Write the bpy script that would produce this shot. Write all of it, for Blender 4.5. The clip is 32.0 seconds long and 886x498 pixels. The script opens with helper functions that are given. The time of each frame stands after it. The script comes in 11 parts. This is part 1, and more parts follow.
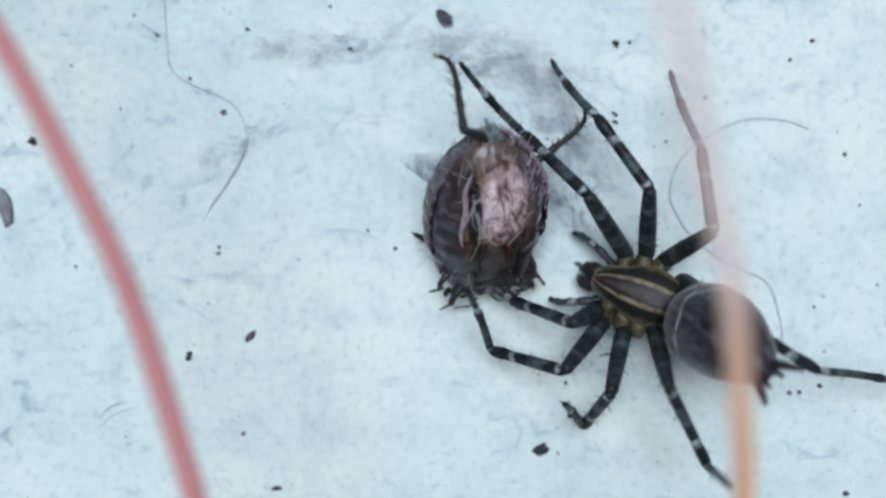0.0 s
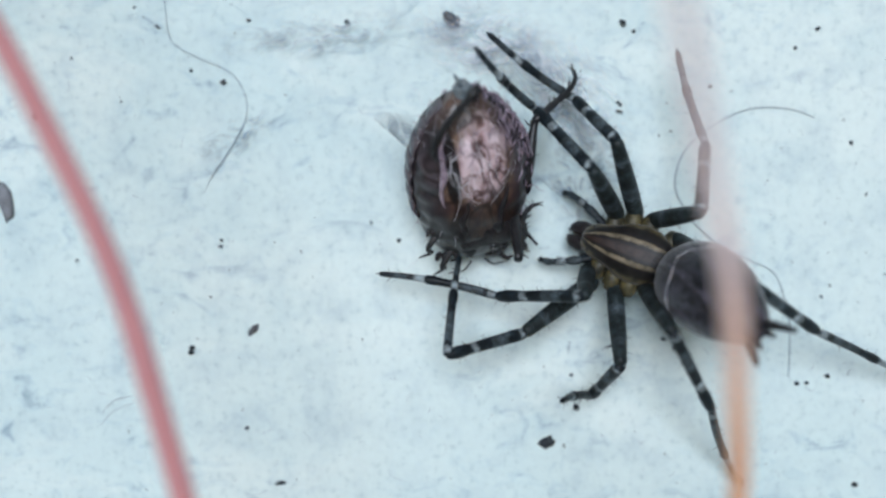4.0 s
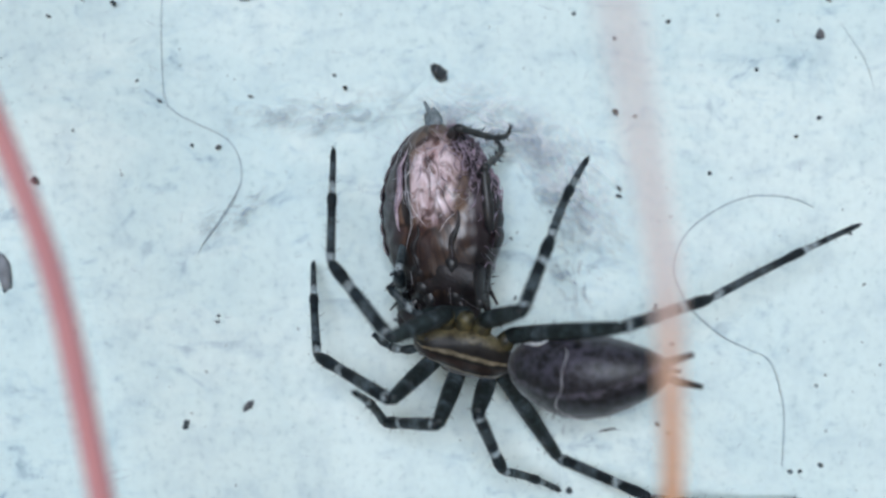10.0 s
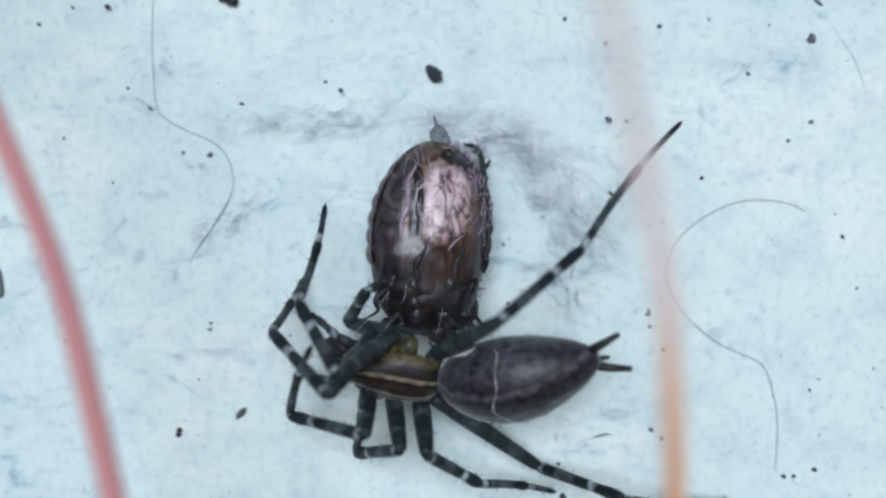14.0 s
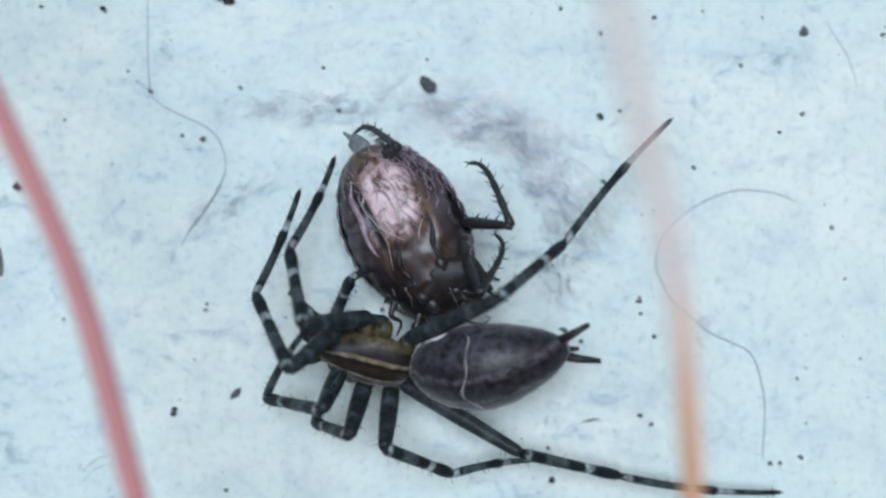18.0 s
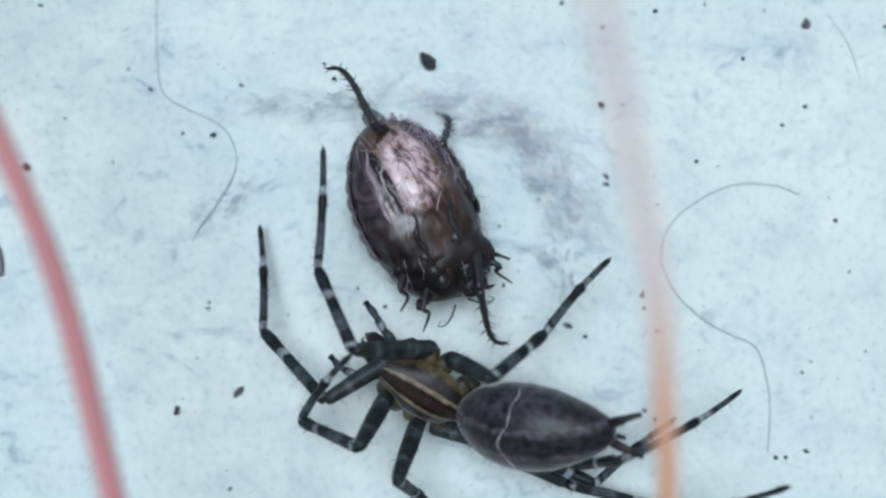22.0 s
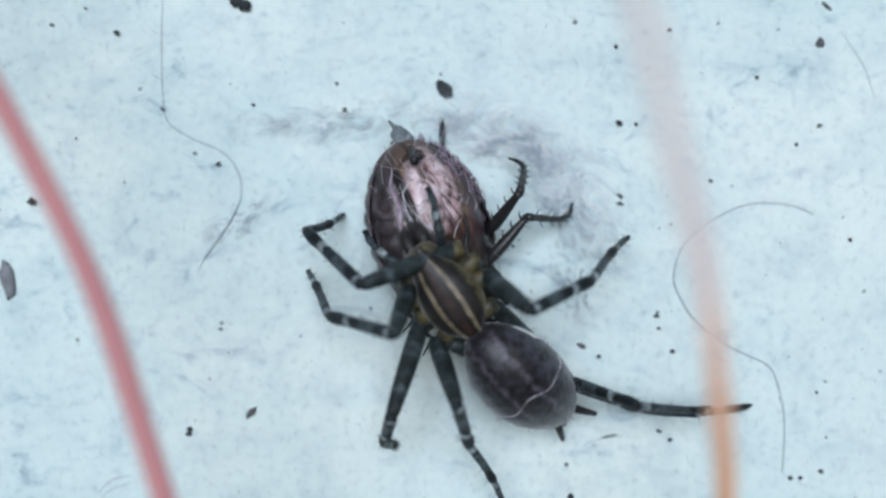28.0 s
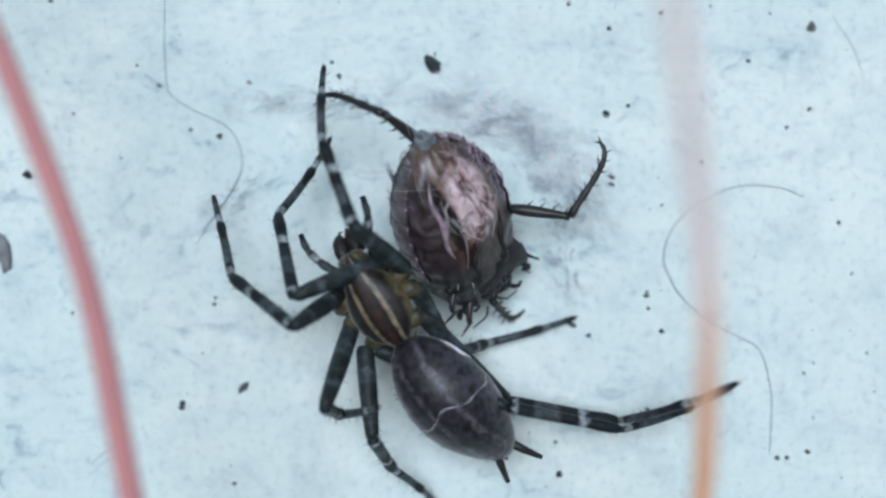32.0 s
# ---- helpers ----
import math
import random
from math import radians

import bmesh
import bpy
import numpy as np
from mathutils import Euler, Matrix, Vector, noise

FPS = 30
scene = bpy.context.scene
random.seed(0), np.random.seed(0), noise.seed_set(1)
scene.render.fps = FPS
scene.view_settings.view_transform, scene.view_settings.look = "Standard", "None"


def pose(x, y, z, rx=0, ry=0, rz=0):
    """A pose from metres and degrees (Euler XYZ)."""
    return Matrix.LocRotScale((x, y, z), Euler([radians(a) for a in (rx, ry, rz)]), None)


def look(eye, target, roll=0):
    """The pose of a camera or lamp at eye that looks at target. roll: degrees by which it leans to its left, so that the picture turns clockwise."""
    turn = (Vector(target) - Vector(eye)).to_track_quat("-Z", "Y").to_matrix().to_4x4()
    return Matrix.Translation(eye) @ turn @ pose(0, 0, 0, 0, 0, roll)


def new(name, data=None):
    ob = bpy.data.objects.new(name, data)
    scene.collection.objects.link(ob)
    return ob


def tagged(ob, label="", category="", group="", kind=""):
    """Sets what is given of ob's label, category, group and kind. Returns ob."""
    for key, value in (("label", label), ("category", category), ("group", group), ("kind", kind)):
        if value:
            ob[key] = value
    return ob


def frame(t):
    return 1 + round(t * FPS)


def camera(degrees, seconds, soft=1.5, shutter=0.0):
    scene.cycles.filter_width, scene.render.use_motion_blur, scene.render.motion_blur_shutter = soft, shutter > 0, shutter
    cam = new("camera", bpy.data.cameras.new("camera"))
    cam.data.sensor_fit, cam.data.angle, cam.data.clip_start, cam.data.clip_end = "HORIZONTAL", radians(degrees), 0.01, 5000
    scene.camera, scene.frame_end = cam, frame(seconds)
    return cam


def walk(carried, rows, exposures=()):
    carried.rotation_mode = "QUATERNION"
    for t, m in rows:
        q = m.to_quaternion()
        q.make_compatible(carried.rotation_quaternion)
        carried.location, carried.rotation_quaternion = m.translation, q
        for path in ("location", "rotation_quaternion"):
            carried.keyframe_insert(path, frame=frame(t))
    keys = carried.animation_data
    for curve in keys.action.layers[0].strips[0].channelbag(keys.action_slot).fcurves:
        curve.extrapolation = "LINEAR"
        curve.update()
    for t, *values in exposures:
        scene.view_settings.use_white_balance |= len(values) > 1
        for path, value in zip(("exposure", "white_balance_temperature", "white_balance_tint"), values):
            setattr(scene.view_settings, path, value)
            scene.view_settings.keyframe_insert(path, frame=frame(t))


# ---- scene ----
def mm(x, y, z, rx=0, ry=0, rz=0):
    """A pose from millimetres and degrees."""
    return pose(x / 1000, y / 1000, z / 1000, rx, ry, rz)


PATH = [
    (0, mm(0.1, -64.94, -2.44, 90, 0.88, 0)), (0.5, mm(0.11, -65.7, -3.12, 90, 0.29, 0)), (1, mm(0.11, -65.58, -2.67, 90, 0.2, 0)),
    (1.5, mm(0.51, -65.78, -2.48, 90, -0.41, 0)), (2, mm(0.04, -64.62, -2.93, 90, 0.68, 0)), (2.5, mm(-0.07, -64.41, -3.59, 90, 1.14, 0)),
    (3, mm(-0.13, -64.06, -3.12, 90, 1.35, 0)), (3.5, mm(-0.08, -64.58, -3, 90, 1.29, 0)), (5.5, mm(-0.36, -63.78, -1.09, 90, 0.56, 0)),
    (6, mm(-0.37, -64.56, -0.34, 90, -0.15, 0)), (6.5, mm(-0.26, -65, -0.8, 90, -0.18, 0)), (7, mm(-0.17, -64.72, -0.75, 90, -0.32, 0)),
    (7.5, mm(-0.03, -65.08, -0.16, 90, -0.24, 0)), (8, mm(-0.35, -64.25, -0.16, 90, 0.09, 0)), (8.5, mm(-0.35, -64.14, -0.32, 90, 0.08, 0)),
    (9, mm(-0.2, -64.2, 0.24, 90, 0.02, 0)), (9.5, mm(-0.06, -64.3, 0.9, 90, 0.14, 0)), (10, mm(0.05, -64.5, 1.38, 90, -0.07, 0)),
    (10.5, mm(0.02, -64.16, 1.48, 90, -0.21, 0)), (11, mm(0.01, -64.32, 1.63, 90, -0.1, 0)), (11.5, mm(0.23, -64.49, 1.31, 90, 0.04, 0)),
    (12, mm(0.46, -65.02, 1.15, 90, -0.39, 0)), (12.5, mm(0.48, -64.81, 0.97, 90, -0.49, 0)), (13, mm(0.25, -64.64, 1.7, 90, 0.49, 0)),
    (13.5, mm(0.36, -63.91, 1.75, 90, 0.41, 0)), (14, mm(0.47, -64.43, 1.71, 90, 0.23, 0)), (14.5, mm(0.48, -64.14, 1.64, 90, 0.33, 0)),
    (16.5, mm(0.54, -65.12, 1.86, 90, 0.09, 0)), (17, mm(0.54, -65.47, 1.73, 90, -0.15, 0)), (17.5, mm(0.63, -64.98, 0.99, 90, -0.03, 0)),
    (18, mm(0.79, -65.26, 0.92, 90, -0.58, 0)), (18.5, mm(0.98, -68.14, 1.59, 90, -1.14, 0)), (19, mm(1.01, -67.73, 1.41, 90, -1, 0)),
    (19.5, mm(0.83, -66.16, 1.57, 90, -0.35, 0)), (20, mm(0.69, -65.15, 1.72, 90, -0.02, 0)), (20.5, mm(0.63, -65.59, 2.03, 90, -0.4, 0)),
    (21, mm(0.59, -65.22, 1.72, 90, -0.14, 0)), (21.5, mm(0.65, -65.11, 1.06, 90, -0.16, 0)), (22, mm(0.65, -65.03, 0.71, 90, -0.12, 0)),
    (22.5, mm(0.55, -64.75, 0.61, 90, -0.01, 0)), (23, mm(0.38, -64.51, 0.96, 90, 0.1, 0)), (23.5, mm(0.11, -64.3, 1.56, 90, 0.15, 0)),
    (24, mm(0.08, -64.41, 1.76, 90, 0.13, 0)), (24.5, mm(0.19, -64.68, 1.4, 90, 0.11, 0)), (25, mm(0.1, -64.58, 1.55, 90, -0.02, 0)),
    (25.5, mm(-0.01, -64.44, 1.74, 90, 0.07, 0)), (27.5, mm(0.01, -64.51, 1.34, 90, 0.13, 0)), (28, mm(-0.05, -64.79, 1.78, 90, -0.04, 0)),
    (28.5, mm(0.03, -64.62, 1.24, 90, -0.23, 0)), (29, mm(0.08, -64.93, 0.92, 90, -0.58, 0)), (29.5, mm(0.35, -66.23, 1.52, 90, -0.34, 0)),
    (30, mm(0.17, -67.04, 1.8, 90, 0.32, 0)), (30.5, mm(0.27, -66.62, 0.96, 90, -0.34, 0)), (31, mm(0.17, -65.55, 0.82, 90, -0.37, 0)),
    (31.5, mm(0.14, -64.88, 0.68, 90, -0.04, 0)), (32, mm(0.37, -65.4, 0.61, 90, -0.67, 0)),
]

cam = camera(40.0, 32.0, soft=2.5)
cam.data.dof.use_dof = True
cam.data.dof.focus_distance = 0.0605
cam.data.dof.aperture_fstop = 21.0
walk(cam, PATH, [(0.0, 0.30, 5510, 9), (9.0, 0.30, 5480, 9), (14.0, 0.30, 5440, 9), (20.0, 0.295, 5430, 9), (32.0, 0.295, 5420, 9)])

# ---- light: open shade under a bright overcast sky ----
world = bpy.data.worlds.new("overcast_sky")
scene.world = world
world.use_nodes = True
sky = world.node_tree.nodes.new("ShaderNodeTexSky")
sky.sky_type = "NISHITA"
sky.sun_disc = False
sky.sun_elevation = radians(7)
sky.sun_rotation = radians(182)
sky.air_density = 1.0
sky.dust_density = 4.0
background = world.node_tree.nodes["Background"]
background.inputs["Strength"].default_value = 0.05
world.node_tree.links.new(sky.outputs["Color"], background.inputs["Color"])
sun_data = bpy.data.lights.new("sun", "SUN")
sun_data.energy = 2.6
sun_data.angle = radians(28)
sun_data.color = (0.93, 0.97, 1.0)
sun = new("sun", sun_data)
sun.matrix_world = look((-0.04, -1.0, 0.12), (0, 0, 0))


# ---- materials ----
def material(name, rough=0.6, spec=0.4, metal=0.0):
    m = bpy.data.materials.new(name)
    m.use_nodes = True
    b = m.node_tree.nodes["Principled BSDF"]
    b.inputs["Roughness"].default_value = rough
    b.inputs["Specular IOR Level"].default_value = spec
    b.inputs["Metallic"].default_value = metal
    return m, m.node_tree, b


def node(tree, kind, **values):
    n = tree.nodes.new(kind)
    for k, v in values.items():
        n.inputs[k.replace("_", " ")].default_value = v
    return n


def noise_of(tree, size_mm, detail=4.0, rough=0.55, coord="Object"):
    c = tree.nodes.new("ShaderNodeTexCoord")
    n = node(tree, "ShaderNodeTexNoise", Scale=1000.0 / size_mm, Detail=detail, Roughness=rough)
    tree.links.new(c.outputs[coord], n.inputs["Vector"])
    return n.outputs["Fac"]


def ramp(tree, fac, stops):
    r = tree.nodes.new("ShaderNodeValToRGB")
    while len(r.color_ramp.elements) < len(stops):
        r.color_ramp.elements.new(0.5)
    for e, (p, c) in zip(r.color_ramp.elements, stops):
        e.position, e.color = p, (*c, 1)
    tree.links.new(fac, r.inputs["Fac"])
    return r.outputs["Color"]


def mix(tree, fac, a, b, blend="MIX"):
    m = tree.nodes.new("ShaderNodeMix")
    m.data_type, m.blend_type = "RGBA", blend
    for sock, v in ((m.inputs[0], fac), (m.inputs[6], a), (m.inputs[7], b)):
        if isinstance(v, (int, float)):
            sock.default_value = v
        elif isinstance(v, tuple):
            sock.default_value = (*v, 1)
        else:
            tree.links.new(v, sock)
    return m.outputs[2]


def bump(tree, b, fac, depth_mm, strength=0.6):
    n = node(tree, "ShaderNodeBump", Strength=strength, Distance=depth_mm / 1000)
    tree.links.new(fac, n.inputs["Height"])
    tree.links.new(n.outputs["Normal"], b.inputs["Normal"])


def mottled(name, a, b_colour, size_mm, rough=0.6, spec=0.4, relief=0.0, fine_mm=None):
    """Two tones mixed by a noise, broken up by a finer one, with a little relief."""
    m, tree, b = material(name, rough, spec)
    coarse = noise_of(tree, size_mm)
    fine = noise_of(tree, fine_mm or size_mm / 5)
    c = mix(tree, ramp(tree, coarse, [(0.35, (0, 0, 0)), (0.65, (1, 1, 1))]), a, b_colour)
    dark = ramp(tree, fine, [(0.3, (0.7, 0.7, 0.7)), (0.6, (1, 1, 1))])
    tree.links.new(mix(tree, 1.0, c, dark, "MULTIPLY"), b.inputs["Base Color"])
    if relief:
        bump(tree, b, fine, relief)
    return m


def axis(tree, name, span_mm, absolute=False):
    """The object's own coordinate along one axis, 0 to 1 over a span in millimetres."""
    c = tree.nodes.new("ShaderNodeTexCoord")
    s = tree.nodes.new("ShaderNodeSeparateXYZ")
    tree.links.new(c.outputs["Object"], s.inputs[0])
    out = s.outputs[name]
    if absolute:
        a = tree.nodes.new("ShaderNodeMath")
        a.operation = "ABSOLUTE"
        tree.links.new(out, a.inputs[0])
        out = a.outputs[0]
    r = tree.nodes.new("ShaderNodeMapRange")
    r.inputs["From Min"].default_value = span_mm[0] / 1000
    r.inputs["From Max"].default_value = span_mm[1] / 1000
    tree.links.new(out, r.inputs["Value"])
    return r.outputs["Result"]


def wall_paint():
    """Chalky pale blue paint: whiter smears, faint grey-blue dust in drifts, fine grain."""
    m, tree, b = material("pale_blue_paint", 0.75, 0.25)
    big = noise_of(tree, 14.0, 3)
    mid = noise_of(tree, 2.6, 5, 0.65)
    fine = noise_of(tree, 0.45, 4, 0.6)
    co = tree.nodes.new("ShaderNodeTexCoord")

    def smear(turn, stretch, size, twist):
        st = tree.nodes.new("ShaderNodeMapping")
        st.inputs["Rotation"].default_value = (0, radians(turn), 0)
        st.inputs["Scale"].default_value = (stretch, 1, 1)
        tree.links.new(co.outputs["Object"], st.inputs["Vector"])
        n = node(tree, "ShaderNodeTexNoise", Scale=1000.0 / size, Detail=6.0, Roughness=0.62, Distortion=twist)
        tree.links.new(st.outputs[0], n.inputs["Vector"])
        return n.outputs["Fac"]

    c = mix(tree, ramp(tree, big, [(0.3, (0, 0, 0)), (0.7, (1, 1, 1))]), WALL_A, WALL_B)
    c = mix(tree, ramp(tree, smear(35, 0.45, 6.5, 0.4), [(0.50, (0, 0, 0)), (0.60, (0.75, 0.75, 0.75))]), c, WALL_C)
    c = mix(tree, 1.0, c, ramp(tree, mid, [(0.30, (0.80, 0.83, 0.87)), (0.42, (0.93, 0.94, 0.955)), (0.53, (1, 1, 1))]), "MULTIPLY")
    c = mix(tree, 1.0, c, ramp(tree, fine, [(0.28, (0.76, 0.80, 0.82)), (0.44, (0.98, 0.98, 0.98)), (0.70, (1.03, 1.03, 1.03))]), "MULTIPLY")
    dust = mix(tree, ramp(tree, big, [(0.42, (1, 1, 1)), (0.60, (0.25, 0.25, 0.25))]), (1.0, 1.0, 1.0),
               ramp(tree, smear(-30, 0.55, 1.5, 1.4), [(0.31, (0.58, 0.63, 0.71)), (0.39, (0.88, 0.91, 0.94)), (0.47, (1, 1, 1))]))
    c = mix(tree, 1.0, c, dust, "MULTIPLY")
    tree.links.new(c, b.inputs["Base Color"])
    bump(tree, b, mid, 0.08, 0.35)
    return m


def silk_film(name, colour, low, high, most, across=(2.0, 0.0, 2.0)):
    """A film of fine silk, thick in wisps and gone towards its rim."""
    m, tree, b = material(name, 0.6, 0.3)
    co = tree.nodes.new("ShaderNodeTexCoord")
    sub = tree.nodes.new("ShaderNodeVectorMath")
    sub.operation = "SUBTRACT"
    sub.inputs[1].default_value = (0.5, 0.5, 0.5)
    tree.links.new(co.outputs["Generated"], sub.inputs[0])
    flat = tree.nodes.new("ShaderNodeVectorMath")
    flat.operation = "MULTIPLY"
    flat.inputs[1].default_value = across
    tree.links.new(sub.outputs[0], flat.inputs[0])
    far = tree.nodes.new("ShaderNodeVectorMath")
    far.operation = "LENGTH"
    tree.links.new(flat.outputs[0], far.inputs[0])
    st = tree.nodes.new("ShaderNodeMapping")
    st.inputs["Scale"].default_value = (0.4, 1, 1)
    tree.links.new(co.outputs["Object"], st.inputs["Vector"])
    wisp = node(tree, "ShaderNodeTexNoise", Scale=900.0, Detail=7.0, Roughness=0.68, Distortion=1.8)
    tree.links.new(st.outputs[0], wisp.inputs["Vector"])
    a = ramp(tree, wisp.outputs["Fac"], [(low, (0, 0, 0)), (high, (most, most, most))])
    rim = ramp(tree, far.outputs["Value"], [(0.25, (1, 1, 1)), (1.0, (0, 0, 0))])
    tree.links.new(mix(tree, 1.0, a, rim, "MULTIPLY"), b.inputs["Alpha"])
    n = noise_of(tree, 0.8)
    tree.links.new(mix(tree, n, colour, tuple(v * 0.86 for v in colour)), b.inputs["Base Color"])
    return m


def carapace_chitin():
    """Maroon middle band between two cream lines, black sides and a wide yellow margin."""
    m, tree, b = material("carapace_chitin", 0.5, 0.4)
    y = axis(tree, "Y", (0.0, 1.52), True)
    off = tree.nodes.new("ShaderNodeTexCoord")
    sep = tree.nodes.new("ShaderNodeSeparateXYZ")
    tree.links.new(off.outputs["Object"], sep.inputs[0])
    mid = tree.nodes.new("ShaderNodeMath")
    mid.operation = "MULTIPLY_ADD"
    mid.inputs[1].default_value = 1000 / 3.1
    mid.inputs[2].default_value = -1.9 / 3.1
    tree.links.new(sep.outputs["X"], mid.inputs[0])
    sq = tree.nodes.new("ShaderNodeMath")
    sq.operation = "POWER"
    sq.inputs[1].default_value = 2.0
    tree.links.new(mid.outputs[0], sq.inputs[0])
    oval = tree.nodes.new("ShaderNodeMath")
    oval.operation = "SUBTRACT"
    oval.inputs[0].default_value = 1.08
    tree.links.new(sq.outputs[0], oval.inputs[1])
    lyre = tree.nodes.new("ShaderNodeMath")
    lyre.operation = "DIVIDE"
    tree.links.new(y, lyre.inputs[0])
    tree.links.new(oval.outputs[0], lyre.inputs[1])
    n = noise_of(tree, 0.55, 5, 0.65)
    wob = tree.nodes.new("ShaderNodeMath")
    wob.operation = "MULTIPLY_ADD"
    wob.inputs[1].default_value = 0.16
    tree.links.new(n, wob.inputs[0])
    tree.links.new(lyre.outputs[0], wob.inputs[2])
    c = ramp(tree, wob.outputs[0], [(0.08, (0.030, 0.017, 0.013)), (0.20, (0.024, 0.013, 0.010)), (0.25, (0.007, 0.005, 0.005)), (0.335, (0.008, 0.006, 0.005)), (0.385, (0.17, 0.14, 0.09)), (0.47, (0.19, 0.155, 0.10)),
                                    (0.53, (0.008, 0.006, 0.006)), (0.79, (0.012, 0.010, 0.008)), (0.90, (0.078, 0.064, 0.032)), (1.0, (0.095, 0.078, 0.038))])
    tree.links.new(mix(tree, 1.0, c, ramp(tree, n, [(0.34, (0.35, 0.35, 0.35)), (0.5, (0.95, 0.95, 0.95)), (0.65, (1.35, 1.35, 1.4))]), "MULTIPLY"), b.inputs["Base Color"])
    bump(tree, b, n, 0.05)
    b.inputs["Sheen Weight"].default_value = 0.2
    b.inputs["Sheen Roughness"].default_value = 0.35
    return m


def abdomen_skin():
    """Grey-lilac, with a darker middle band edged by pale flecks, and scattered black dots."""
    m, tree, b = material("abdomen_skin", 0.45, 0.45)
    y = axis(tree, "Y", (0.0, 2.2), True)
    n = noise_of(tree, 0.6, 5, 0.7)
    add = tree.nodes.new("ShaderNodeMath")
    add.operation = "MULTIPLY_ADD"
    add.inputs[1].default_value = 0.26
    tree.links.new(n, add.inputs[0])
    tree.links.new(y, add.inputs[2])
    c = ramp(tree, add.outputs[0], [(0.0, (0.027, 0.025, 0.034)), (0.30, (0.012, 0.011, 0.014)), (0.43, (0.072, 0.066, 0.080)),
                                    (0.53, (0.011, 0.010, 0.012)), (0.74, (0.032, 0.030, 0.039)), (1.0, (0.040, 0.038, 0.049))])
    f = noise_of(tree, 0.36, 4, 0.65)
    c = mix(tree, 1.0, c, ramp(tree, f, [(0.36, (0.10, 0.10, 0.10)), (0.44, (0.6, 0.6, 0.6)), (0.50, (1.0, 0.97, 1.0)), (0.66, (1.7, 1.6, 1.7))]), "MULTIPLY")
    co = tree.nodes.new("ShaderNodeTexCoord")
    cells = node(tree, "ShaderNodeTexVoronoi", Scale=1050.0, Randomness=0.85)
    tree.links.new(co.outputs["Object"], cells.inputs["Vector"])
    c = mix(tree, 1.0, c, ramp(tree, cells.outputs["Distance"], [(0.14, (0.28, 0.26, 0.28)), (0.30, (1, 1, 1))]), "MULTIPLY")
    tree.links.new(c, b.inputs["Base Color"])
    bump(tree, b, f, 0.07)
    b.inputs["Sheen Weight"].default_value = 0.22
    b.inputs["Sheen Roughness"].default_value = 0.4
    return m


